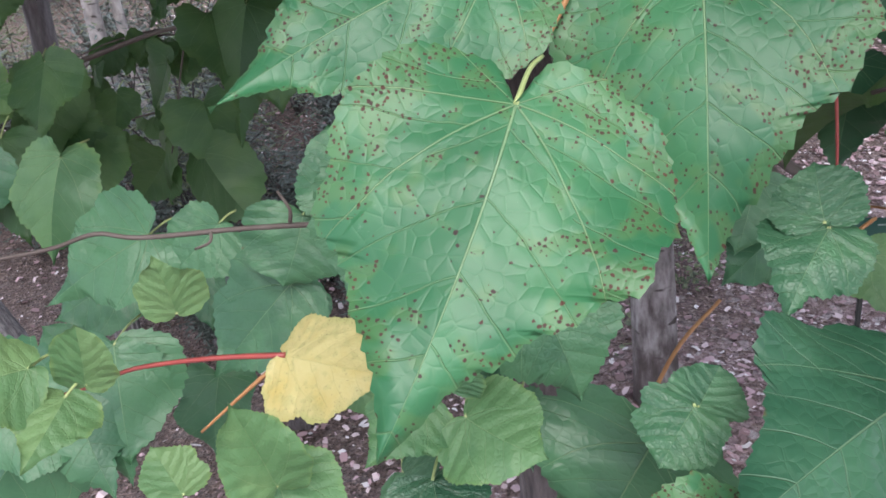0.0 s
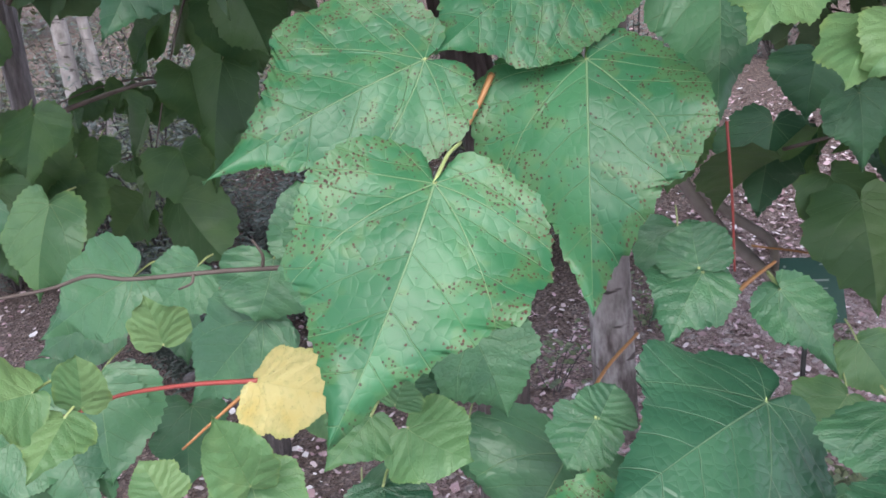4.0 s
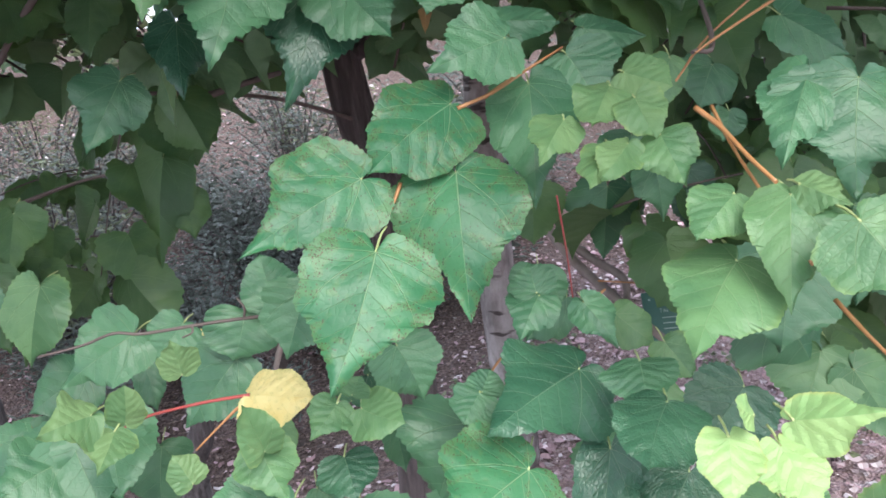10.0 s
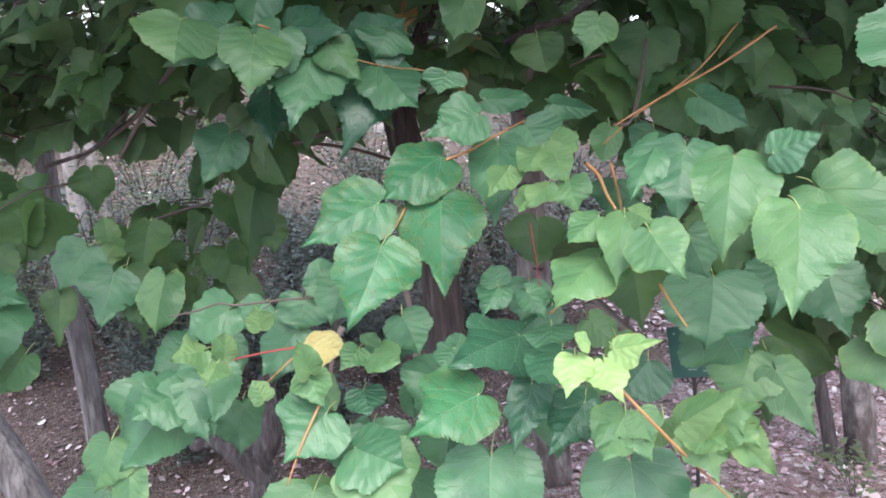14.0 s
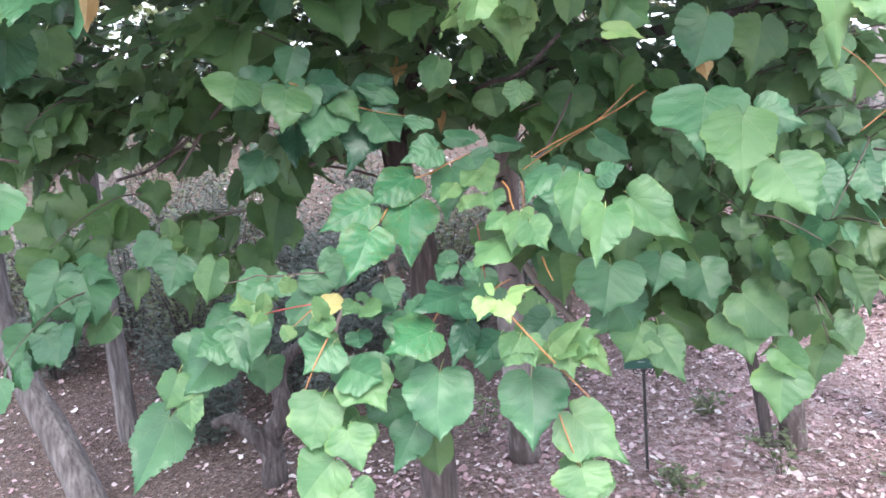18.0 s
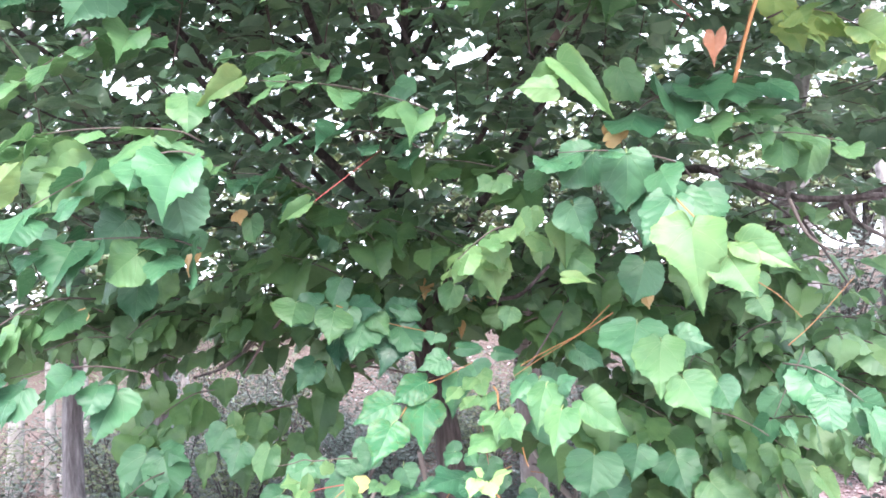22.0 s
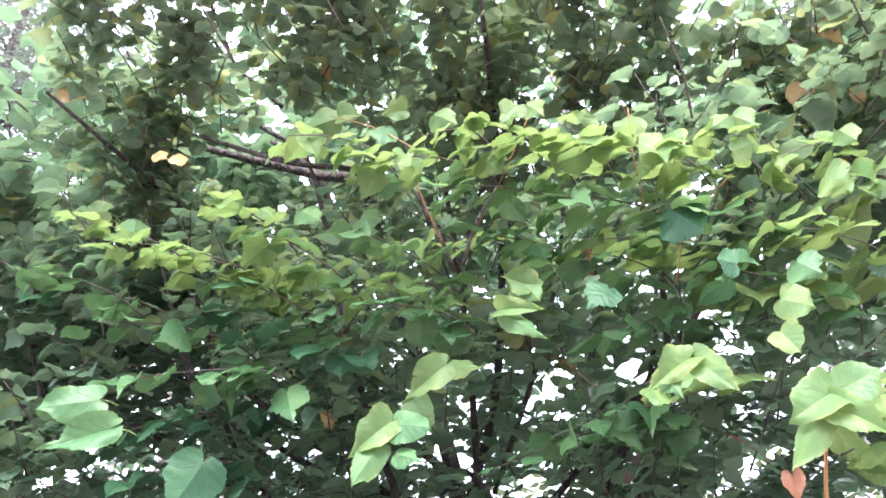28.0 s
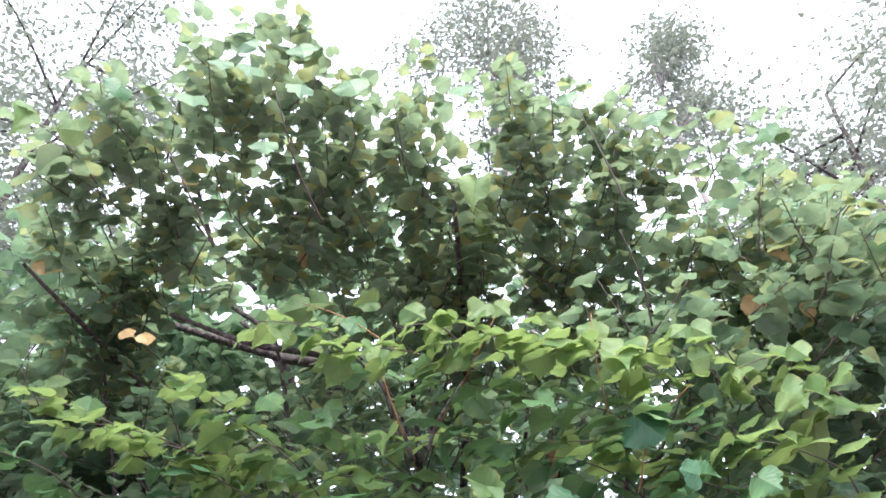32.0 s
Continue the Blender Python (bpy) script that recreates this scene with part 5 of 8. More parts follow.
leaf(linden, "light", "heart", "fold", (0.094, -0.300, 2.135), (0.043, -0.340, 2.052), (0.29, -0.96, -0.00), 0.059, (0.102, -0.257, 2.144))
leaf(linden, "mid", "lobed", "fold", (0.127, -0.300, 2.109), (0.182, -0.330, 2.077), (0.26, -0.96, 0.01), 0.051, (0.126, -0.271, 2.114))
leaf(linden, "lime", "heart", "curl", (0.229, -0.200, 2.340), (0.142, -0.240, 2.270), (0.18, -0.98, -0.10), 0.070, (0.240, -0.153, 2.348))
leaf(linden, "lime", "lobed", "fold", (0.235, -0.200, 2.331), (0.312, -0.230, 2.301), (0.17, -0.98, -0.10), 0.052, (0.232, -0.165, 2.336))
leaf(linden, "lime", "heart", "curl", (0.386, -0.400, 2.319), (0.461, -0.430, 2.296), (0.08, -0.98, -0.17), 0.045, (0.383, -0.366, 2.323))
leaf(linden, "light", "lobed", "fold", (0.395, -0.400, 2.303), (0.464, -0.430, 2.220), (0.07, -0.98, -0.16), 0.045, (0.394, -0.356, 2.313))
leaf(linden, "mid", "heart", "wave", (-0.415, -0.500, 2.257), (-0.511, -0.560, 2.232), (0.64, -0.77, -0.05), 0.078, (-0.403, -0.452, 2.262))
leaf(linden, "mid", "lobed", "cup", (-0.372, -0.500, 2.186), (-0.494, -0.550, 2.150), (0.62, -0.79, -0.02), 0.070, (-0.357, -0.445, 2.193))
leaf(linden, "light", "heart", "fold", (0.545, -0.250, 1.860), (0.480, -0.270, 1.865), (-0.05, -0.98, 0.17), 0.051, (0.552, -0.223, 1.862))
leaf(linden, "rust", "lobed", "curl", (0.619, 0.400, 2.925), (0.603, 0.380, 2.824), (-0.07, -0.98, -0.18), 0.061, (0.625, 0.441, 2.936))
leaf(linden, "lime", "heart", "cup", (0.835, -0.500, 2.092), (0.848, -0.520, 2.045), (-0.31, -0.95, -0.04), 0.053, (0.836, -0.479, 2.097))
leaf(linden, "lime", "round", "wave", (0.859, -0.500, 2.150), (0.896, -0.520, 2.116), (-0.33, -0.94, -0.08), 0.063, (0.858, -0.478, 2.154))
leaf(linden, "mid", "heart", "flat", (-0.585, 0.000, 1.897), (-0.610, -0.040, 1.803), (0.54, -0.81, 0.22), 0.121, (-0.579, 0.043, 1.907))
leaf(linden, "green", "lobed", "flat", (-0.480, 0.050, 1.864), (-0.364, 0.000, 1.776), (0.49, -0.84, 0.24), 0.122, (-0.484, 0.112, 1.875))
leaf(linden, "lime", "heart", "fold", (0.061, -0.420, 2.993), (-0.025, -0.435, 2.972), (0.30, -0.85, -0.42), 0.078, (0.071, -0.385, 2.997))
leaf(linden, "lime", "lobed", "cup", (0.069, -0.420, 3.002), (0.131, -0.440, 2.970), (0.30, -0.85, -0.43), 0.063, (0.066, -0.391, 3.006))
leaf(linden, "lime", "heart", "fold", (-0.001, -0.420, 2.991), (-0.011, -0.438, 2.903), (0.34, -0.84, -0.41), 0.078, (0.003, -0.385, 3.000))
leaf(linden, "mid", "lobed", "fold", (0.191, -0.420, 2.907), (0.174, -0.438, 2.834), (0.22, -0.89, -0.40), 0.066, (0.195, -0.390, 2.914))
leaf(linden, "lime", "heart", "curl", (0.245, -0.420, 2.954), (0.190, -0.440, 2.951), (0.18, -0.88, -0.43), 0.059, (0.251, -0.396, 2.956))
leaf(linden, "lime", "lobed", "fold", (0.317, -0.420, 2.908), (0.368, -0.440, 2.845), (0.13, -0.90, -0.42), 0.075, (0.316, -0.387, 2.915))
leaf(linden, "lime", "heart", "fold", (0.393, -0.420, 2.800), (0.395, -0.440, 2.844), (0.08, -0.92, -0.37), 0.063, (0.395, -0.400, 2.798))
leaf(linden, "lime", "lobed", "cup", (0.516, -0.420, 2.864), (0.469, -0.440, 2.812), (-0.01, -0.92, -0.40), 0.073, (0.522, -0.391, 2.870))
leaf(linden, "lime", "lobed", "fold", (0.543, -0.420, 2.855), (0.572, -0.440, 2.798), (-0.03, -0.92, -0.40), 0.064, (0.543, -0.393, 2.861))
leaf(linden, "lime", "lobed", "wave", (0.649, -0.420, 2.755), (0.670, -0.440, 2.782), (-0.11, -0.93, -0.35), 0.080, (0.648, -0.403, 2.753))
leaf(linden, "lime", "heart", "fold", (0.764, -0.420, 2.731), (0.724, -0.437, 2.665), (-0.19, -0.92, -0.33), 0.068, (0.770, -0.389, 2.738))
leaf(linden, "lime", "round", "cup", (0.806, -0.420, 2.651), (0.764, -0.450, 2.554), (-0.22, -0.93, -0.29), 0.096, (0.814, -0.376, 2.662))
leaf(linden, "lime", "lobed", "fold", (0.961, -0.420, 2.657), (0.990, -0.440, 2.598), (-0.33, -0.90, -0.28), 0.069, (0.961, -0.393, 2.664))
leaf(linden, "lime", "lobed", "fold", (0.950, -0.420, 2.661), (0.902, -0.437, 2.627), (-0.32, -0.90, -0.28), 0.053, (0.956, -0.396, 2.665))
leaf(linden, "lime", "heart", "fold", (0.926, -0.420, 2.562), (0.966, -0.440, 2.554), (-0.31, -0.92, -0.23), 0.060, (0.924, -0.401, 2.564))
leaf(linden, "lime", "lobed", "wave", (1.063, -0.420, 2.441), (1.086, -0.450, 2.399), (-0.40, -0.90, -0.15), 0.086, (1.063, -0.396, 2.445))
leaf(linden, "lime", "heart", "fold", (1.136, -0.420, 2.548), (1.140, -0.440, 2.499), (-0.44, -0.87, -0.20), 0.055, (1.138, -0.398, 2.553))
leaf(linden, "light", "lobed", "fold", (0.160, -0.400, 2.737), (0.223, -0.420, 2.719), (0.25, -0.91, -0.32), 0.071, (0.157, -0.373, 2.740))
leaf(linden, "lime", "heart", "fold", (0.410, -0.400, 2.737), (0.449, -0.420, 2.677), (0.07, -0.94, -0.34), 0.075, (0.410, -0.371, 2.744))
leaf(linden, "light", "lobed", "cup", (0.326, -0.400, 2.725), (0.372, -0.417, 2.662), (0.13, -0.94, -0.33), 0.070, (0.325, -0.369, 2.732))
leaf(linden, "lime", "heart", "fold", (0.247, -0.400, 2.806), (0.236, -0.417, 2.742), (0.19, -0.91, -0.36), 0.058, (0.251, -0.373, 2.813))
leaf(linden, "light", "lobed", "fold", (-0.054, -0.360, 2.759), (-0.002, -0.380, 2.699), (0.38, -0.88, -0.29), 0.073, (-0.055, -0.328, 2.766))
leaf(linden, "light", "lobed", "fold", (0.098, -0.360, 2.681), (0.155, -0.380, 2.656), (0.29, -0.92, -0.27), 0.075, (0.096, -0.334, 2.684))
leaf(linden, "lime", "lobed", "fold", (-0.217, -0.380, 2.835), (-0.268, -0.400, 2.812), (0.47, -0.83, -0.30), 0.066, (-0.211, -0.356, 2.839))
leaf(linden, "lime", "heart", "fold", (-0.158, -0.380, 2.781), (-0.118, -0.398, 2.737), (0.44, -0.85, -0.28), 0.053, (-0.159, -0.356, 2.786))
leaf(linden, "light", "lobed", "fold", (-0.494, -0.400, 2.830), (-0.479, -0.418, 2.740), (0.60, -0.76, -0.25), 0.081, (-0.492, -0.364, 2.839))
leaf(linden, "lime", "heart", "fold", (-0.589, -0.400, 2.895), (-0.664, -0.424, 2.893), (0.63, -0.73, -0.25), 0.068, (-0.580, -0.369, 2.897))
leaf(linden, "lime", "lobed", "curl", (0.452, -0.300, 2.428), (0.396, -0.320, 2.464), (0.04, -0.99, -0.14), 0.073, (0.459, -0.272, 2.426))
leaf(linden, "light", "heart", "fold", (0.430, -0.300, 2.447), (0.468, -0.322, 2.381), (0.05, -0.99, -0.15), 0.069, (0.430, -0.269, 2.455))
leaf(linden, "green", "lobed", "flat", (0.611, -0.300, 2.375), (0.555, -0.330, 2.326), (-0.08, -0.99, -0.11), 0.085, (0.618, -0.268, 2.381))
leaf(linden, "green", "heart", "fold", (0.782, -0.350, 2.501), (0.818, -0.380, 2.419), (-0.20, -0.96, -0.19), 0.105, (0.783, -0.312, 2.510))
leaf(linden, "mid", "lobed", "fold", (0.955, -0.380, 2.290), (0.976, -0.400, 2.243), (-0.33, -0.94, -0.07), 0.081, (0.955, -0.358, 2.295))
leaf(linden, "green", "heart", "flat", (0.860, -0.350, 2.335), (0.823, -0.370, 2.343), (-0.26, -0.96, -0.09), 0.062, (0.864, -0.332, 2.335))
leaf(linden, "rust", "lobed", "curl", (0.600, -0.200, 2.582), (0.598, -0.209, 2.536), (-0.06, -0.98, -0.19), 0.040, (0.602, -0.182, 2.587))
leaf(linden, "mid", "heart", "fold", (-0.132, -0.980, 3.588), (-0.095, -0.990, 3.514), (0.44, -0.48, -0.76), 0.072, (-0.132, -0.948, 3.596))
leaf(linden, "mid", "lobed", "flat", (-0.020, -0.980, 3.359), (-0.001, -0.988, 3.285), (0.41, -0.53, -0.74), 0.066, (-0.019, -0.951, 3.366))
leaf(linden, "mid", "heart", "fold", (0.030, -0.980, 3.448), (0.069, -0.991, 3.380), (0.36, -0.52, -0.77), 0.068, (0.030, -0.950, 3.455))
leaf(linden, "mid", "lobed", "flat", (0.064, -0.970, 3.298), (0.068, -0.983, 3.215), (0.35, -0.56, -0.75), 0.073, (0.067, -0.937, 3.307))
leaf(linden, "mid", "heart", "flat", (0.167, -0.930, 3.473), (0.189, -0.939, 3.385), (0.26, -0.56, -0.79), 0.079, (0.169, -0.895, 3.482))
leaf(linden, "mid", "lobed", "fold", (0.181, -0.920, 3.242), (0.184, -0.932, 3.160), (0.27, -0.62, -0.74), 0.072, (0.184, -0.888, 3.251))
leaf(linden, "mid", "heart", "flat", (0.287, -0.860, 3.343), (0.309, -0.872, 3.241), (0.17, -0.64, -0.75), 0.091, (0.289, -0.820, 3.354))
leaf(linden, "mid", "lobed", "flat", (-0.280, -0.980, 3.336), (-0.280, -0.995, 3.244), (0.57, -0.50, -0.66), 0.080, (-0.277, -0.944, 3.345))
leaf(linden, "mid", "heart", "flat", (-0.083, -0.960, 3.224), (-0.058, -0.971, 3.140), (0.46, -0.56, -0.69), 0.077, (-0.082, -0.926, 3.233))
leaf(linden, "lime", "lobed", "curl", (-0.515, -0.980, 3.286), (-0.495, -0.991, 3.204), (0.69, -0.46, -0.56), 0.074, (-0.514, -0.947, 3.294))
leaf(linden, "lime", "heart", "fold", (-0.327, -0.970, 3.127), (-0.394, -0.990, 3.145), (0.63, -0.53, -0.58), 0.074, (-0.319, -0.941, 3.127))
leaf(linden, "mid", "lobed", "flat", (0.097, -0.900, 3.022), (0.117, -0.911, 2.950), (0.35, -0.67, -0.65), 0.066, (0.098, -0.870, 3.030))
leaf(linden, "lime", "heart", "curl", (0.552, -0.750, 2.915), (0.535, -0.767, 2.831), (-0.04, -0.81, -0.59), 0.076, (0.556, -0.716, 2.924))
leaf(linden, "tan", "lobed", "fold", (-0.395, -0.500, 2.948), (-0.357, -0.505, 2.915), (0.57, -0.74, -0.34), 0.044, (-0.396, -0.481, 2.952))
leaf(linden, "tan", "heart", "fold", (-0.336, -0.500, 2.919), (-0.311, -0.506, 2.877), (0.55, -0.76, -0.35), 0.043, (-0.336, -0.481, 2.924))
leaf(linden, "mid", "lobed", "flat", (1.074, -0.620, 3.260), (1.057, -0.633, 3.179), (-0.39, -0.72, -0.57), 0.072, (1.078, -0.588, 3.268))
leaf(linden, "mid", "heart", "flat", (1.373, -0.520, 3.233), (1.359, -0.534, 3.159), (-0.54, -0.71, -0.46), 0.067, (1.377, -0.490, 3.241))
leaf(linden, "mid", "lobed", "flat", (0.857, -0.680, 3.356), (0.848, -0.692, 3.276), (-0.25, -0.71, -0.66), 0.071, (0.861, -0.648, 3.364))
leaf(linden, "mid", "heart", "flat", (0.575, -0.750, 3.399), (0.571, -0.761, 3.322), (-0.05, -0.69, -0.73), 0.068, (0.579, -0.720, 3.407))
leaf(linden, "pale", "lobed", "curl", (0.544, 0.150, 1.562), (0.610, 0.140, 1.556), (-0.03, -0.94, 0.33), 0.035, (0.541, 0.176, 1.564))
leaf(linden, "yellow", "heart", "fold", (-0.113, 0.520, 1.119), (-0.115, 0.510, 1.097), (0.33, -0.73, 0.60), 0.012, (-0.112, 0.530, 1.122))
leaf(linden, "green", "lobed", "fold", (0.458, 0.900, 1.176), (0.438, 0.880, 1.057), (-0.21, -0.83, 0.51), 0.128, (0.464, 0.947, 1.189))
leaf(linden, "deep", "lobed", "flat", (0.556, 0.800, 1.204), (0.541, 0.780, 1.116), (-0.30, -0.81, 0.50), 0.088, (0.561, 0.836, 1.213))
leaf(linden, "green", "lobed", "droop", (0.488, 0.850, 1.260), (0.468, 0.830, 1.192), (-0.32, -0.84, 0.43), 0.108, (0.492, 0.879, 1.268))
leaf(linden, "green", "lobed", "wave", (0.475, 0.700, 1.228), (0.481, 0.680, 1.153), (-0.35, -0.81, 0.46), 0.069, (0.477, 0.731, 1.236))
leaf(linden, "green", "lobed", "flat", (0.065, 0.300, 0.995), (0.079, 0.270, 0.901), (0.17, -0.80, 0.58), 0.122, (0.067, 0.340, 1.005))
leaf(linden, "green", "lobed", "wave", (-0.321, 0.500, 1.001), (-0.390, 0.460, 0.898), (0.33, -0.77, 0.55), 0.135, (-0.310, 0.552, 1.013))
leaf(linden, "green", "lobed", "flat", (-0.223, 0.450, 1.042), (-0.206, 0.420, 0.950), (0.29, -0.79, 0.54), 0.105, (-0.220, 0.489, 1.051))
leaf(linden, "mid", "round", "flat", (0.012, 0.300, 0.911), (-0.037, 0.280, 0.836), (0.19, -0.77, 0.61), 0.106, (0.020, 0.336, 0.920))
leaf(linden, "mid", "lobed", "wave", (0.034, 0.290, 0.871), (0.055, 0.270, 0.786), (0.18, -0.76, 0.63), 0.102, (0.035, 0.325, 0.880))
leaf(linden, "mid", "lobed", "flat", (-0.011, 0.300, 0.776), (-0.074, 0.280, 0.719), (0.19, -0.73, 0.66), 0.113, (-0.003, 0.334, 0.782))
leaf(linden, "green", "lobed", "flat", (0.111, 0.320, 0.915), (0.132, 0.300, 0.829), (0.13, -0.78, 0.61), 0.096, (0.113, 0.356, 0.925))
leaf(linden, "green", "lobed", "wave", (0.172, 0.330, 1.059), (0.130, 0.310, 0.987), (0.11, -0.83, 0.55), 0.117, (0.179, 0.364, 1.067))
leaf(linden, "green", "lobed", "flat", (0.321, 0.330, 1.022), (0.311, 0.310, 0.935), (0.02, -0.82, 0.57), 0.111, (0.325, 0.365, 1.031))
leaf(linden, "mid", "lobed", "wave", (0.503, 0.300, 0.768), (0.444, 0.280, 0.701), (-0.08, -0.74, 0.67), 0.110, (0.512, 0.336, 0.775))
leaf(linden, "green", "lobed", "wave", (-0.737, 0.500, 1.044), (-0.788, 0.470, 0.924), (0.48, -0.71, 0.52), 0.117, (-0.727, 0.553, 1.057))
leaf(linden, "green", "lobed", "fold", (0.608, 0.620, 1.029), (0.665, 0.600, 0.930), (-0.12, -0.83, 0.54), 0.158, (0.607, 0.665, 1.040))

leaf(linden, "mid", "heart", "fold", (-0.098, 0.615, 1.581), (-0.050, 0.598, 1.538), (0.22, -0.82, 0.53), 0.050, (-0.104, 0.637, 1.595))
leaf(linden, "shade", "heart", "fold", (-0.207, 0.881, 1.389), (-0.163, 0.850, 1.307), (0.00, -0.79, 0.61), 0.096, (-0.213, 0.904, 1.407))
leaf(linden, "shade", "lobed", "droop", (-0.272, 0.962, 1.297), (-0.299, 0.887, 1.127), (0.05, -0.94, 0.34), 0.109, (-0.268, 0.991, 1.326))
leaf(linden, "shade", "heart", "wave", (-0.242, 0.955, 1.232), (-0.235, 0.927, 1.161), (0.13, -0.86, 0.49), 0.074, (-0.243, 0.979, 1.249))
leaf(linden, "shade", "lobed", "wave", (-0.621, 0.939, 1.371), (-0.602, 0.904, 1.281), (0.26, -0.86, 0.45), 0.092, (-0.623, 0.963, 1.390))
leaf(linden, "shade", "heart", "flat", (-0.470, 0.985, 1.580), (-0.508, 0.944, 1.497), (0.31, -0.87, 0.39), 0.097, (-0.465, 1.009, 1.598))
leaf(linden, "shade", "lobed", "flat", (-0.314, 0.894, 1.551), (-0.320, 0.855, 1.456), (-0.08, -0.86, 0.51), 0.096, (-0.313, 0.919, 1.571))
leaf(linden, "shade", "heart", "flat", (-0.461, 0.929, 1.199), (-0.464, 0.906, 1.145), (-0.05, -0.88, 0.47), 0.063, (-0.461, 0.952, 1.214))
leaf(linden, "shade", "lobed", "wave", (-0.528, 0.611, 1.157), (-0.528, 0.575, 1.073), (0.15, -0.81, 0.56), 0.064, (-0.528, 0.636, 1.175))
leaf(linden, "shade", "heart", "flat", (0.348, 0.755, 1.540), (0.361, 0.729, 1.474), (0.10, -0.86, 0.49), 0.092, (0.347, 0.778, 1.556))
leaf(linden, "shade", "lobed", "flat", (0.549, 0.774, 1.533), (0.528, 0.731, 1.432), (0.04, -0.80, 0.60), 0.128, (0.552, 0.799, 1.553))
leaf(linden, "shade", "heart", "flat", (0.729, 0.893, 1.534), (0.701, 0.843, 1.416), (-0.06, -0.85, 0.53), 0.129, (0.733, 0.919, 1.557))
leaf(linden, "shade", "lobed", "flat", (0.794, 0.890, 1.470), (0.823, 0.846, 1.358), (0.18, -0.84, 0.51), 0.109, (0.791, 0.915, 1.491))
leaf(linden, "green", "heart", "flat", (0.568, 0.533, 1.402), (0.641, 0.508, 1.351), (-0.01, -0.84, 0.54), 0.071, (0.559, 0.556, 1.416))
leaf(linden, "mid", "heart", "fold", (0.426, 0.483, 1.368), (0.410, 0.461, 1.320), (0.00, -0.88, 0.47), 0.045, (0.428, 0.506, 1.382))
leaf(linden, "green", "heart", "flat", (0.349, 0.533, 1.410), (0.415, 0.519, 1.396), (-0.07, -0.79, 0.61), 0.047, (0.341, 0.554, 1.420))
leaf(linden, "green", "round", "flat", (0.247, 0.525, 1.426), (0.321, 0.513, 1.422), (-0.00, -0.80, 0.60), 0.049, (0.239, 0.546, 1.434))
leaf(linden, "shade", "lobed", "flat", (0.719, 0.702, 0.938), (0.716, 0.652, 0.824), (0.14, -0.86, 0.49), 0.128, (0.719, 0.728, 0.959))
leaf(linden, "shade", "heart", "flat", (0.749, 0.759, 0.957), (0.864, 0.722, 0.894), (0.09, -0.81, 0.58), 0.091, (0.736, 0.783, 0.972))
leaf(linden, "shade", "heart", "flat", (0.334, 0.905, 1.191), (0.327, 0.866, 1.101), (0.15, -0.80, 0.58), 0.118, (0.335, 0.929, 1.210))
leaf(linden, "shade", "heart", "wave", (-0.512, 0.327, 1.680), (-0.492, 0.298, 1.585), (0.31, -0.86, 0.41), 0.092, (-0.515, 0.350, 1.700))
leaf(linden, "mid", "heart", "flat", (-0.267, 0.351, 1.806), (-0.251, 0.329, 1.732), (-0.24, -0.80, 0.54), 0.067, (-0.269, 0.374, 1.823))
leaf(linden, "tan", "lobed", "fold", (-0.302, 0.350, 1.826), (-0.294, 0.340, 1.790), (-0.17, -0.92, 0.34), 0.049, (-0.303, 0.372, 1.839))
leaf(linden, "green", "round", "fold", (-0.081, 0.552, 1.645), (-0.107, 0.525, 1.570), (-0.03, -0.88, 0.48), 0.082, (-0.078, 0.576, 1.662))
leaf(linden, "mid", "lobed", "wave", (0.009, 0.550, 1.537), (0.060, 0.529, 1.474), (0.15, -0.87, 0.47), 0.071, (0.003, 0.573, 1.552))
leaf(linden, "mid", "heart", "fold", (0.231, 0.670, 1.611), (0.200, 0.643, 1.539), (0.23, -0.85, 0.48), 0.075, (0.234, 0.693, 1.628))
leaf(linden, "shade", "heart", "flat", (0.085, 0.772, 1.762), (0.083, 0.735, 1.647), (0.23, -0.87, 0.44), 0.137, (0.085, 0.796, 1.784))
leaf(linden, "shade", "lobed", "flat", (0.027, 0.878, 1.889), (0.010, 0.837, 1.764), (0.06, -0.84, 0.54), 0.152, (0.029, 0.903, 1.912))
leaf(linden, "green", "heart", "fold", (-0.156, 0.762, 1.830), (-0.184, 0.731, 1.744), (0.21, -0.86, 0.47), 0.084, (-0.152, 0.785, 1.849))
leaf(linden, "light", "heart", "cup", (0.465, 0.291, 1.730), (0.458, 0.271, 1.668), (0.17, -0.87, 0.47), 0.046, (0.465, 0.313, 1.746))
leaf(linden, "light", "heart", "fold", (0.507, 0.289, 1.671), (0.491, 0.266, 1.600), (0.09, -0.87, 0.48), 0.057, (0.509, 0.312, 1.687))
leaf(linden, "green", "heart", "flat", (0.732, 0.247, 1.591), (0.699, 0.214, 1.497), (0.24, -0.88, 0.40), 0.105, (0.736, 0.271, 1.610))
leaf(linden, "shade", "lobed", "flat", (0.875, 0.407, 1.596), (0.849, 0.370, 1.485), (0.21, -0.87, 0.45), 0.122, (0.878, 0.432, 1.617))
leaf(linden, "mid", "heart", "fold", (1.032, 0.415, 1.562), (0.973, 0.387, 1.502), (0.13, -0.94, 0.31), 0.076, (1.039, 0.438, 1.577))
leaf(linden, "mid", "lobed", "flat", (1.016, 0.409, 1.496), (1.037, 0.390, 1.438), (-0.02, -0.89, 0.46), 0.073, (1.014, 0.431, 1.510))
leaf(linden, "light", "heart", "curl", (1.096, 0.384, 1.076), (1.136, 0.358, 1.005), (0.03, -0.90, 0.44), 0.051, (1.091, 0.407, 1.092))
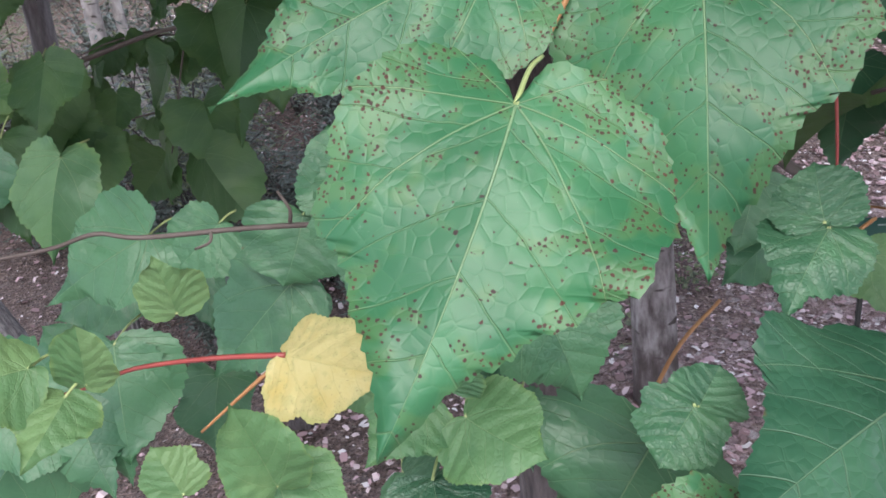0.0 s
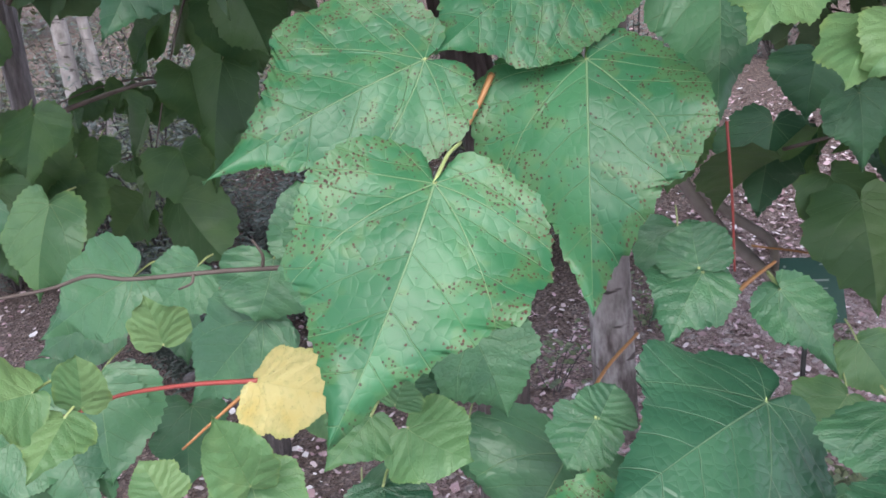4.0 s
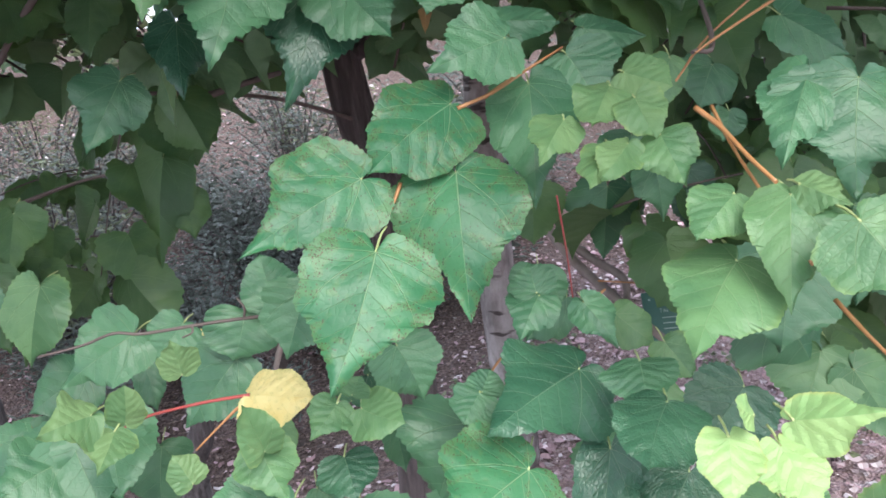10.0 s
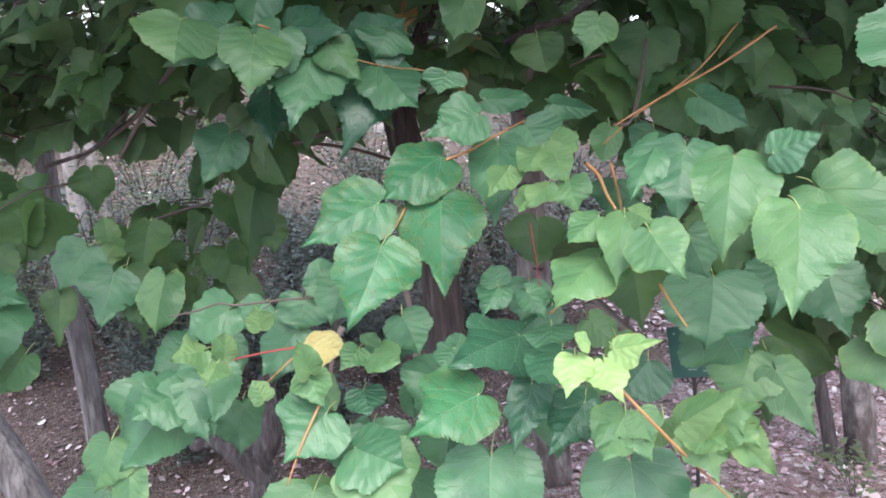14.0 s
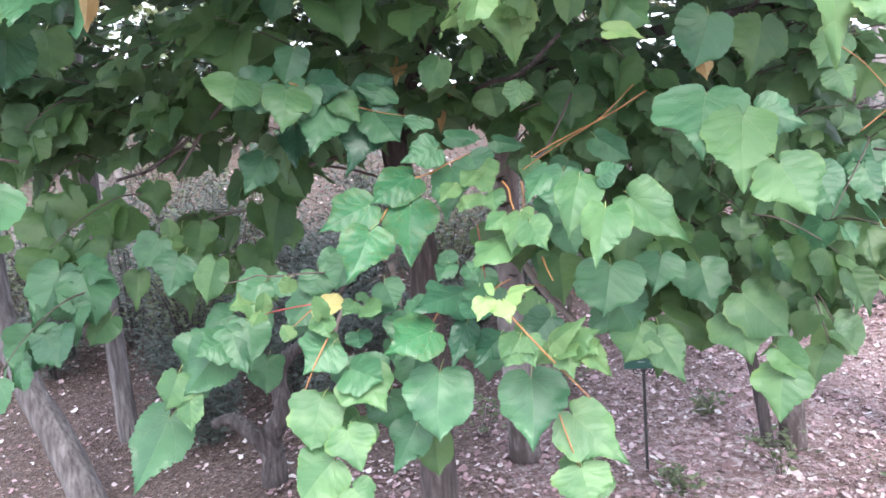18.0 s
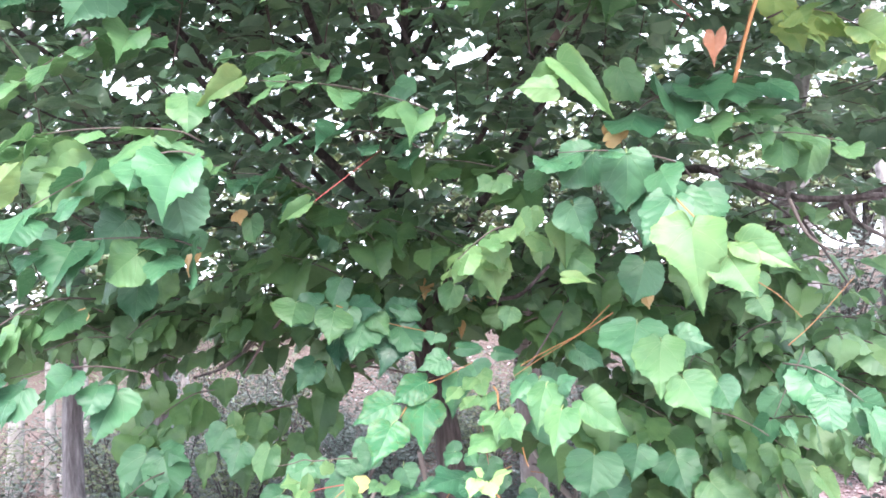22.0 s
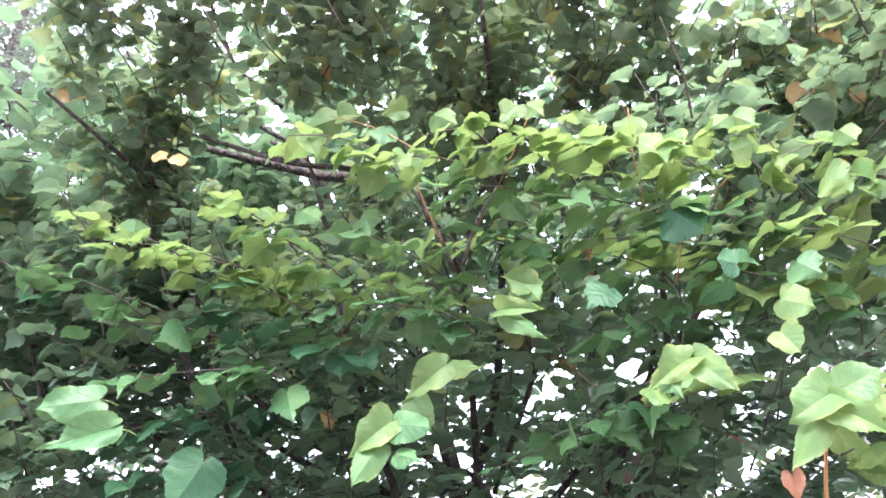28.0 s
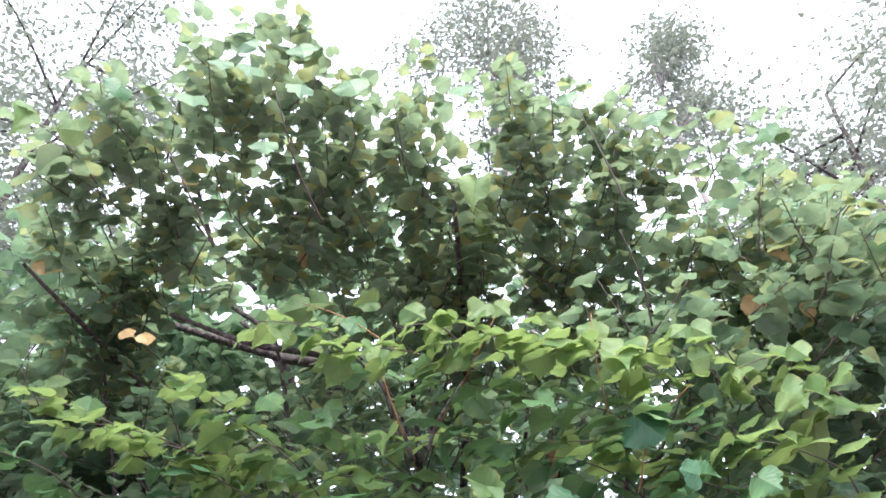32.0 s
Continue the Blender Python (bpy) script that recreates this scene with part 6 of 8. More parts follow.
leaf(linden, "mid", "heart", "flat", (-0.591, 0.579, 1.060), (-0.640, 0.548, 0.996), (0.14, -0.87, 0.48), 0.075, (-0.585, 0.603, 1.076))
leaf(linden, "mid", "heart", "fold", (-0.374, 0.434, 0.949), (-0.401, 0.405, 0.877), (-0.09, -0.92, 0.37), 0.080, (-0.370, 0.458, 0.966))
leaf(linden, "mid", "heart", "flat", (-0.350, 0.432, 0.901), (-0.348, 0.407, 0.827), (0.05, -0.97, 0.24), 0.061, (-0.350, 0.455, 0.918))
leaf(linden, "shade", "lobed", "flat", (0.650, 0.667, 1.209), (0.632, 0.624, 1.084), (0.08, -0.89, 0.46), 0.138, (0.653, 0.692, 1.232))
leaf(linden, "mid", "heart", "fold", (1.121, 0.191, 1.834), (1.088, 0.186, 1.736), (0.04, -0.99, 0.12), 0.086, (1.125, 0.212, 1.853))
leaf(linden, "lime", "heart", "fold", (-0.436, -0.389, 1.729), (-0.361, -0.415, 1.781), (0.35, -0.93, 0.08), 0.060, (-0.445, -0.366, 1.731))
limb([(-0.026, 0.232, 3.181), (-0.049, 0.132, 3.301), (-0.192, 0.077, 3.339), (-0.405, -0.012, 3.406), (-0.653, -0.114, 3.483), (-0.986, -0.211, 3.535)], 0.0234, 0.0078, BARK, "", "branch", 7)
limb([(-0.170, 0.235, 3.229), (-0.195, 0.139, 3.343), (-0.227, 0.086, 3.402), (-0.331, 0.002, 3.484)], 0.0139, 0.0069, BARK, "", "branch", 7)
limb([(-0.232, 0.178, 3.447), (-0.288, 0.097, 3.536), (-0.405, 0.008, 3.623), (-0.474, -0.096, 3.737), (-0.570, -0.240, 3.896)], 0.0124, 0.0052, BARK, "", "branch", 7)
limb([(-0.265, -0.058, 3.572), (-0.371, -0.162, 3.679), (-0.420, -0.251, 3.780)], 0.0089, 0.0040, BARK, "", "branch", 7)
limb([(-0.057, -0.111, 3.519), (-0.003, -0.196, 3.636), (0.014, -0.290, 3.756)], 0.0086, 0.0038, BARK, "", "branch", 7)
limb([(0.232, -0.212, 2.741), (0.221, -0.262, 2.800), (0.168, -0.322, 2.864)], 0.0058, 0.0029, BARK, "", "branch", 7)
limb([(0.292, -0.131, 2.653), (0.344, -0.184, 2.729), (0.423, -0.229, 2.801)], 0.0058, 0.0029, BARK, "", "branch", 7)
limb([(0.264, -0.138, 2.656), (0.246, -0.209, 2.739), (0.224, -0.251, 2.788)], 0.0065, 0.0029, BARK, "", "branch", 7)
limb([(-0.017, -0.283, 3.573), (-0.024, -0.407, 3.669), (-0.003, -0.603, 3.822)], 0.0086, 0.0038, BARK, "", "branch", 7)
limb([(-0.038, -0.163, 3.479), (0.028, -0.305, 3.592), (0.125, -0.380, 3.654)], 0.0076, 0.0029, BARK, "", "branch", 7)
limb([(1.050, 0.117, 3.179), (1.030, -0.094, 3.342), (1.025, -0.257, 3.468), (1.018, -0.377, 3.560)], 0.0092, 0.0037, BARK, "", "branch", 7)
limb([(1.122, 0.130, 3.172), (1.330, 0.123, 3.185), (1.607, 0.070, 3.238), (1.819, 0.108, 3.217)], 0.0092, 0.0046, BARK, "", "branch", 7)
limb([(-0.335, -0.263, 3.545), (-0.346, -0.450, 3.689), (-0.330, -0.585, 3.795)], 0.0086, 0.0038, BARK, "", "branch", 7)
limb([(0.431, -0.048, 3.409), (0.431, -0.202, 3.528), (0.458, -0.381, 3.668)], 0.0076, 0.0029, BARK, "", "branch", 7)
limb([(0.786, -0.167, 3.389), (0.797, -0.284, 3.479), (0.808, -0.400, 3.570)], 0.0064, 0.0027, BARK, "", "branch", 7)
limb([(-0.227, -0.247, 3.410), (-0.312, -0.351, 3.487), (-0.398, -0.529, 3.622), (-0.458, -0.658, 3.720)], 0.0073, 0.0037, BARK, "", "branch", 7)
limb([(0.568, 0.629, 2.282), (0.635, 0.608, 2.357), (0.725, 0.579, 2.463), (0.865, 0.561, 2.563)], 0.0079, 0.0044, BARK, "", "branch", 7)
limb([(0.226, 0.595, 2.219), (0.173, 0.548, 2.306), (0.137, 0.505, 2.392)], 0.0070, 0.0044, BARK, "", "branch", 7)
limb([(0.207, 0.224, 2.817), (0.192, 0.180, 2.912), (0.180, 0.130, 3.023)], 0.0050, 0.0025, BARK, "", "branch", 7)
limb([(0.295, 0.230, 2.839), (0.358, 0.210, 2.911), (0.419, 0.197, 2.967)], 0.0042, 0.0025, BARK, "", "branch", 7)
limb([(0.769, 0.241, 2.498), (0.800, 0.211, 2.580), (0.840, 0.195, 2.633)], 0.0046, 0.0023, BARK, "", "branch", 7)
limb([(-0.725, 0.361, 2.113), (-0.850, 0.320, 2.157), (-0.979, 0.250, 2.264)], 0.0042, 0.0025, BARK, "", "branch", 7)
limb([(-0.483, 0.421, 2.072), (-0.732, 0.376, 2.074), (-0.924, 0.323, 2.118)], 0.0050, 0.0025, BARK, "", "branch", 7)
limb([(0.993, 0.775, 1.925), (1.142, 0.812, 1.852), (1.260, 0.837, 1.808), (1.538, 0.875, 1.793)], 0.0061, 0.0035, BARK, "", "branch", 7)
limb([(1.142, 0.812, 1.852), (1.255, 0.847, 1.765), (1.364, 0.888, 1.653)], 0.0044, 0.0026, BARK, "", "branch", 7)
limb([(1.260, 0.837, 1.808), (1.385, 0.882, 1.686), (1.522, 0.906, 1.657)], 0.0044, 0.0026, BARK, "", "branch", 7)
limb([(-0.525, 1.121, 1.555), (-0.446, 1.133, 1.660), (-0.385, 1.145, 1.766)], 0.0046, 0.0027, BARK, "", "branch", 7)
limb([(-0.759, 0.994, 1.388), (-0.634, 1.004, 1.424), (-0.541, 1.016, 1.515), (-0.410, 1.035, 1.665)], 0.0053, 0.0026, BARK, "", "branch", 7)

leaf(linden, "shade", "lobed", "flat", (-0.409, 0.728, 1.255), (-0.413, 0.679, 1.173), (-0.19, -0.74, 0.64), 0.097, (-0.409, 0.753, 1.273))
leaf(linden, "shade", "heart", "flat", (-0.456, 0.850, 1.153), (-0.434, 0.808, 1.077), (0.05, -0.81, 0.58), 0.084, (-0.458, 0.875, 1.170))
leaf(linden, "shade", "heart", "wave", (-0.424, 0.654, 1.188), (-0.385, 0.604, 1.094), (0.28, -0.74, 0.61), 0.079, (-0.429, 0.680, 1.207))
leaf(linden, "shade", "lobed", "flat", (-0.496, 0.850, 1.174), (-0.469, 0.786, 1.058), (0.04, -0.64, 0.77), 0.115, (-0.500, 0.878, 1.196))
leaf(linden, "shade", "heart", "flat", (-0.528, 0.879, 1.242), (-0.492, 0.809, 1.124), (0.04, -0.85, 0.52), 0.109, (-0.533, 0.907, 1.265))
leaf(linden, "shade", "lobed", "flat", (-0.566, 0.965, 1.118), (-0.544, 0.894, 0.985), (-0.27, -0.81, 0.53), 0.115, (-0.569, 0.993, 1.142))
leaf(linden, "green", "heart", "flat", (-0.374, -0.072, 1.736), (-0.439, -0.090, 1.668), (0.26, -0.88, 0.40), 0.110, (-0.366, -0.050, 1.752))
leaf(linden, "mid", "round", "flat", (-0.332, -0.099, 1.656), (-0.395, -0.118, 1.608), (0.33, -0.79, 0.52), 0.118, (-0.324, -0.077, 1.670))
leaf(linden, "green", "heart", "fold", (-0.287, 0.043, 1.730), (-0.312, 0.038, 1.667), (0.47, -0.82, 0.34), 0.097, (-0.284, 0.064, 1.746))
leaf(linden, "green", "lobed", "fold", (-0.522, -0.085, 1.713), (-0.559, -0.094, 1.643), (0.40, -0.85, 0.35), 0.085, (-0.518, -0.064, 1.729))
leaf(linden, "green", "heart", "fold", (0.758, 0.023, 1.703), (0.706, 0.013, 1.595), (-0.01, -0.91, 0.41), 0.106, (0.765, 0.044, 1.725))
leaf(linden, "green", "heart", "droop", (0.686, -0.007, 1.791), (0.681, -0.009, 1.676), (0.14, -0.96, 0.23), 0.101, (0.687, 0.013, 1.812))
leaf(linden, "green", "heart", "flat", (0.620, 0.032, 1.808), (0.551, 0.016, 1.738), (0.52, -0.78, 0.35), 0.104, (0.629, 0.054, 1.824))
leaf(linden, "green", "lobed", "flat", (0.572, 0.052, 1.705), (0.596, 0.052, 1.616), (0.01, -0.97, 0.26), 0.098, (0.569, 0.072, 1.723))
leaf(linden, "green", "lobed", "flat", (-0.362, -0.180, 2.238), (-0.438, -0.184, 2.125), (0.64, -0.76, 0.06), 0.143, (-0.353, -0.160, 2.260))
leaf(linden, "green", "heart", "flat", (0.834, 0.191, 1.998), (0.870, 0.204, 1.933), (0.36, -0.90, 0.24), 0.107, (0.829, 0.210, 2.014))
leaf(linden, "mid", "heart", "flat", (0.709, 0.153, 2.036), (0.755, 0.170, 1.949), (0.31, -0.92, 0.24), 0.107, (0.703, 0.171, 2.055))
leaf(linden, "light", "heart", "cup", (0.127, -0.123, 2.309), (0.157, -0.107, 2.231), (0.06, -1.00, 0.03), 0.071, (0.124, -0.105, 2.327))
leaf(linden, "mid", "lobed", "wave", (0.577, 0.038, 2.249), (0.612, 0.057, 2.154), (0.15, -0.99, 0.05), 0.087, (0.573, 0.055, 2.268))
leaf(linden, "tan", "lobed", "fold", (-0.184, 0.194, 2.468), (-0.221, 0.160, 2.495), (0.35, -0.84, 0.40), 0.064, (-0.180, 0.218, 2.473))
leaf(linden, "tan", "heart", "curl", (0.698, 0.204, 1.913), (0.676, 0.205, 1.872), (-0.05, -0.97, 0.25), 0.056, (0.701, 0.224, 1.925))

leaf(linden, "green", "heart", "fold", (0.169, 0.320, 0.992), (0.156, 0.296, 0.925), (0.19, -0.80, 0.57), 0.076, (0.171, 0.343, 1.008))
leaf(linden, "green", "lobed", "flat", (0.165, 0.291, 0.865), (0.116, 0.255, 0.782), (-0.10, -0.93, 0.37), 0.087, (0.170, 0.315, 0.883))
leaf(linden, "shade", "heart", "flat", (0.191, 0.359, 0.815), (0.195, 0.332, 0.738), (0.11, -0.78, 0.61), 0.078, (0.190, 0.382, 0.832))
leaf(linden, "light", "heart", "fold", (0.424, 0.189, 1.035), (0.400, 0.175, 1.006), (0.15, -0.93, 0.33), 0.044, (0.426, 0.210, 1.046))
leaf(linden, "green", "heart", "flat", (0.117, 0.328, 1.142), (0.140, 0.312, 1.094), (-0.09, -0.88, 0.46), 0.061, (0.114, 0.350, 1.155))
leaf(linden, "green", "heart", "flat", (0.035, 0.376, 1.190), (0.011, 0.354, 1.131), (0.24, -0.86, 0.45), 0.069, (0.038, 0.399, 1.205))
leaf(linden, "mid", "heart", "wave", (0.430, 0.551, 1.030), (0.459, 0.527, 0.989), (-0.04, -0.83, 0.56), 0.055, (0.427, 0.574, 1.043))
leaf(linden, "tan", "lobed", "fold", (1.402, -0.170, 3.163), (1.436, -0.124, 3.100), (0.10, -0.81, -0.58), 0.077, (1.398, -0.156, 3.178))
leaf(linden, "tan", "heart", "fold", (1.317, -0.043, 3.061), (1.280, -0.013, 3.016), (0.06, -0.90, -0.43), 0.077, (1.322, -0.027, 3.074))
leaf(linden, "tan", "lobed", "fold", (1.463, -0.006, 3.038), (1.474, 0.030, 2.989), (0.49, -0.76, -0.43), 0.071, (1.461, 0.009, 3.052))
leaf(linden, "tan", "heart", "fold", (-0.010, -0.329, 3.356), (0.042, -0.307, 3.321), (0.30, -0.75, -0.59), 0.060, (-0.017, -0.312, 3.368))
leaf(linden, "tan", "lobed", "fold", (-0.758, -0.506, 3.337), (-0.677, -0.489, 3.302), (0.31, -0.85, -0.43), 0.054, (-0.768, -0.488, 3.349))
leaf(linden, "tan", "heart", "fold", (-0.304, -0.583, 3.541), (-0.284, -0.537, 3.484), (-0.11, -0.87, -0.48), 0.056, (-0.307, -0.569, 3.556))
leaf(linden, "lime", "lobed", "wave", (0.557, -0.397, 3.305), (0.568, -0.352, 3.247), (0.31, -0.81, -0.50), 0.071, (0.556, -0.383, 3.320))
leaf(linden, "lime", "heart", "flat", (0.539, -0.360, 3.275), (0.593, -0.322, 3.222), (0.39, -0.91, -0.16), 0.071, (0.532, -0.345, 3.290))

leaf(linden, "green", "heart", "wave", (-0.241, 0.653, 0.922), (-0.249, 0.609, 0.843), (-0.12, -0.86, 0.50), 0.097, (-0.241, 0.678, 0.939), fine=2)
leaf(linden, "green", "lobed", "flat", (-0.128, 0.628, 1.040), (-0.165, 0.589, 0.981), (0.17, -0.86, 0.48), 0.089, (-0.124, 0.653, 1.055), fine=2)
leaf(linden, "green", "heart", "flat", (-0.317, 0.645, 1.038), (-0.387, 0.610, 1.014), (-0.11, -0.91, 0.40), 0.088, (-0.308, 0.669, 1.049), fine=2)
leaf(linden, "green", "heart", "flat", (-0.256, 0.685, 1.038), (-0.236, 0.653, 0.974), (0.20, -0.83, 0.51), 0.045, (-0.259, 0.708, 1.054), fine=2)
leaf(linden, "green", "round", "flat", (-0.408, 0.572, 0.899), (-0.365, 0.553, 0.857), (-0.03, -0.89, 0.46), 0.079, (-0.413, 0.595, 0.912), fine=2)
leaf(linden, "mid", "heart", "flat", (-0.060, 0.559, 0.988), (-0.042, 0.533, 0.936), (-0.33, -0.79, 0.51), 0.049, (-0.062, 0.582, 1.003), fine=2)
leaf(linden, "green", "heart", "flat", (-0.389, 0.640, 0.945), (-0.424, 0.636, 0.990), (-0.08, -0.84, 0.53), 0.071, (-0.385, 0.661, 0.947), fine=2)
leaf(linden, "green", "lobed", "flat", (-0.005, 0.485, 0.925), (0.025, 0.475, 0.904), (0.33, -0.81, 0.48), 0.071, (-0.009, 0.506, 0.936), fine=2)
leaf(linden, "green", "heart", "flat", (0.300, 0.672, 1.108), (0.284, 0.638, 1.048), (0.06, -0.79, 0.60), 0.080, (0.302, 0.696, 1.124), fine=2)
leaf(linden, "green", "heart", "fold", (0.338, 0.684, 1.061), (0.269, 0.646, 1.021), (0.05, -0.83, 0.55), 0.071, (0.346, 0.709, 1.074), fine=2)
leaf(linden, "mid", "heart", "wave", (0.400, 0.664, 1.035), (0.449, 0.640, 0.989), (-0.12, -0.88, 0.46), 0.063, (0.394, 0.687, 1.049), fine=2)
leaf(linden, "mid", "round", "flat", (0.411, 0.518, 0.997), (0.377, 0.493, 0.964), (-0.18, -0.78, 0.60), 0.071, (0.415, 0.541, 1.009), fine=2)
leaf(linden, "green", "heart", "flat", (0.511, 0.583, 1.356), (0.484, 0.560, 1.311), (0.22, -0.86, 0.46), 0.073, (0.514, 0.605, 1.369), fine=2)
leaf(linden, "green", "heart", "flat", (0.524, 0.569, 1.301), (0.512, 0.553, 1.267), (-0.02, -0.87, 0.48), 0.043, (0.526, 0.591, 1.313), fine=2)


# ---- crown ----
def front(x, z):
    """How near the crown's face comes at each height; its flanks reach further forward than its middle."""
    edge = float(np.interp(x, (-0.6, -0.13, 0.33, 0.73, 1.18, 1.55), (-0.95, -1.0, -0.75, -0.68, -0.53, -0.4)))
    y = float(np.interp(z, (1.0, 1.4, 1.6, 1.9, 2.1, 2.85, 3.0, 3.2, 3.4, 3.6), (1.2, 1.2, 1.15, 0.75, 0.3, -0.12, -0.05, -0.25, edge + 0.15, edge + 0.05)))
    return y - (0.3 * min(1.0, ((x - 0.2) / 0.9) ** 2) if 1.5 < z < 3.0 else 0.0)


def crest(x):
    """The height of the crown's uneven top."""
    return float(np.interp(x, (-2.0, -0.6, -0.13, 0.33, 0.73, 1.18, 1.55, 2.6), (3.12, 3.36, 3.58, 3.5, 3.5, 3.34, 3.1, 2.9))) + 0.1 * math.sin(9 * x) - 0.05


TWIGS = bmesh.new()


def spray(start, way, length, count, size, rng, rise=0.0):
    """A shoot with alternate leaves; gives the leaves' places and adds the shoot to the twigs."""
    way = way.normalized()
    end = start + way * length
    c = curve([start, (start + end) / 2 + Vector((0, 0, (0.06 - 0.1 * rise) * length)), end + Vector((0, 0, -0.08 * length * (1 - 2 * rise)))], 3)
    tube(TWIGS, [p - linden.location for p in c], [(0.0018 + 0.018 * size) * (1 - 0.7 * i / len(c)) for i in range(len(c))], 3)
    side = way.cross(Vector((0, 0, 1))).normalized()
    out = []
    for k in range(count):
        u = (k + 0.6) / count * (len(c) - 1)
        p = c[int(u)].lerp(c[min(len(c) - 1, int(u) + 1)], u - int(u))
        s = 1 if k % 2 else -1
        flat = min(1.0, max(0.0, (p.z - 1.5) / 0.4))
        d = side * (s * rng.uniform(0.5, 1.0)) + way * rng.uniform(0.2, 0.7) + Vector((0, 0, -rng.uniform(0.35, 1.3) * (1 - 0.6 * flat)))
        nrm = Vector((rng.gauss(0, 0.45), -0.55 + 0.2 * flat + rng.gauss(0, 0.4), 0.75 + 0.3 * flat + rng.gauss(0, 0.3)))
        b = p + d.normalized() * 0.025
        out.append((b, d, nrm, size * rng.uniform(0.65, 1.2) * (1.1 - 0.35 * k / count)))
    return out


SHOOTS = {}


def shoot(start, end, count, size, tone):
    """A leafy shoot of the crown's face from its foot to its tip."""
    a, b = Vector(start), Vector(end)
    rng = random.Random(round(a.x * 1000) + 7 * round(b.z * 1000))
    way = (b - a).normalized()
    c = curve([a - way * 0.05 + Vector((0, 0.05, -0.02)), a, (a + b) / 2 + Vector((0, -0.01, 0.04 * (b - a).length)), b], 4)
    tube(TWIGS, [p - linden.location for p in c], [0.0026 * (1 - 0.65 * i / len(c)) for i in range(len(c))], 5)
    side = way.cross(Vector((0, -0.4, 1))).normalized()
    flat = min(1.0, max(0.0, (a.z - 1.4) / 0.5))
    total = round(count * 1.5)
    for k in range(total):
        u = (k + 0.7) / total * (len(c) - 1)
        p = c[int(u)].lerp(c[min(len(c) - 1, int(u) + 1)], u - int(u))
        s = 1 if k % 2 else -1
        d = side * (s * rng.uniform(0.4, 1.0)) + way * rng.uniform(0.0, 0.9) + Vector((rng.gauss(0, 0.2), rng.gauss(-0.1, 0.3), -rng.uniform(0.2, 1.1) * (1 - 0.55 * flat)))
        nrm = Vector((rng.gauss(0, 0.4), -0.75 + 0.35 * flat + rng.gauss(0, 0.35), 0.6 + 0.4 * flat + rng.gauss(0, 0.25)))
        hang = d.normalized() * rng.uniform(0.2, 0.7) * size
        SHOOTS.setdefault(tone, []).append((p + hang, d, nrm, size * rng.uniform(0.6, 1.15) * (1.08 - 0.3 * k / total)))


def crown_spots(shoots, seed, box, keep, size=0.08, rise=0.0):
    rng = random.Random(seed)
    out = []
    x0, x1, z0, z1, depth = box
    made = 0
    while made < shoots:
        x, z = rng.uniform(x0, x1), rng.uniform(z0, z1)
        y = front(x, z) + depth * rng.random()
        if noise.noise(Vector((x * 2.6, y * 2.2, z * 3.2 + seed))) < -0.4 or not keep(x, y, z) or hollow(x, y, z):
            continue
        if 1.7 < z < 3.1 and ((z + 0.3 * y + 0.06 * math.sin(5 * x)) / 0.26) % 1.0 > 0.6:
            continue
        made += 1
        away = Vector((x - 0.05, y - 1.6, 0.25 + rise * 2.2)).normalized()
        way = away + Vector((rng.gauss(0, 0.5), rng.gauss(0, 0.5), rng.gauss(0, 0.25)))
        out += spray(Vector((x, y, z)), way, rng.uniform(2.2, 4.4) * size, rng.randint(6, 9), size, rng, rise)
    return out


def open_view(x, y, z):
    """Under the crown the trunk and the ground stay free."""
    low = 1.26 if -0.4 < x < 0.5 else (1.36 if x <= -0.4 else 1.08)
    return z > low + 0.3 * max(0, y - 0.9)


def hollow(x, y, z):
    """A dark hollow between the low front boughs and the upper crown, where the limbs fork."""
    v = Vector((x + 0.12, y + 0.27, z - 2.93))
    a = Vector((-0.296, 0.662, 0.688))
    u = v.dot(a)
    return -0.6 < u < 0.75 and (v - a * u).length < 0.27 + 0.05 * math.sin(7 * x)


def gap(x, z):
    """An opening on the far flank, where a bare limb shows."""
    return not (x > 1.1 + 0.15 * math.sin(9 * z) and 1.45 < z < 1.98) and not (x > 0.8 and 1.9 < z < 2.12 + 0.06 * math.sin(7 * x))


shoot((-0.646, 0.479, 1.117), (-0.766, 0.401, 0.976), 6, 0.09, "green")
shoot((-0.611, 0.698, 1.340), (-0.750, 0.622, 1.232), 8, 0.122, "shade")
shoot((-0.318, 1.024, 1.431), (-0.403, 0.936, 1.111), 8, 0.140, "shade")
shoot((-0.847, 0.904, 1.614), (-0.984, 0.825, 1.471), 9, 0.101, "shade")
shoot((-0.858, 0.890, 1.430), (-0.914, 0.815, 1.270), 7, 0.118, "shade")
shoot((-0.339, 0.858, 1.927), (-0.187, 0.794, 1.748), 9, 0.120, "shade")
shoot((-0.564, 0.919, 1.580), (-0.451, 0.872, 1.666), 7, 0.126, "shade")
shoot((0.966, 0.585, 1.197), (1.075, 0.526, 1.115), 7, 0.103, "shade")
shoot((0.494, 0.756, 1.181), (0.715, 0.711, 1.202), 8, 0.122, "shade")
shoot((0.897, 0.877, 1.115), (0.703, 0.814, 1.258), 8, 0.120, "shade")
shoot((1.167, 0.609, 1.350), (1.053, 0.531, 1.196), 6, 0.096, "green")
shoot((0.470, 0.878, 1.509), (0.623, 0.825, 1.480), 8, 0.128, "shade")
shoot((0.639, 0.899, 1.659), (0.750, 0.837, 1.535), 7, 0.128, "shade")
shoot((-0.278, -0.057, 1.932), (-0.638, -0.157, 1.905), 11, 0.094, "mid")
shoot((-0.237, -0.137, 1.857), (-0.504, -0.206, 1.749), 10, 0.118, "green")
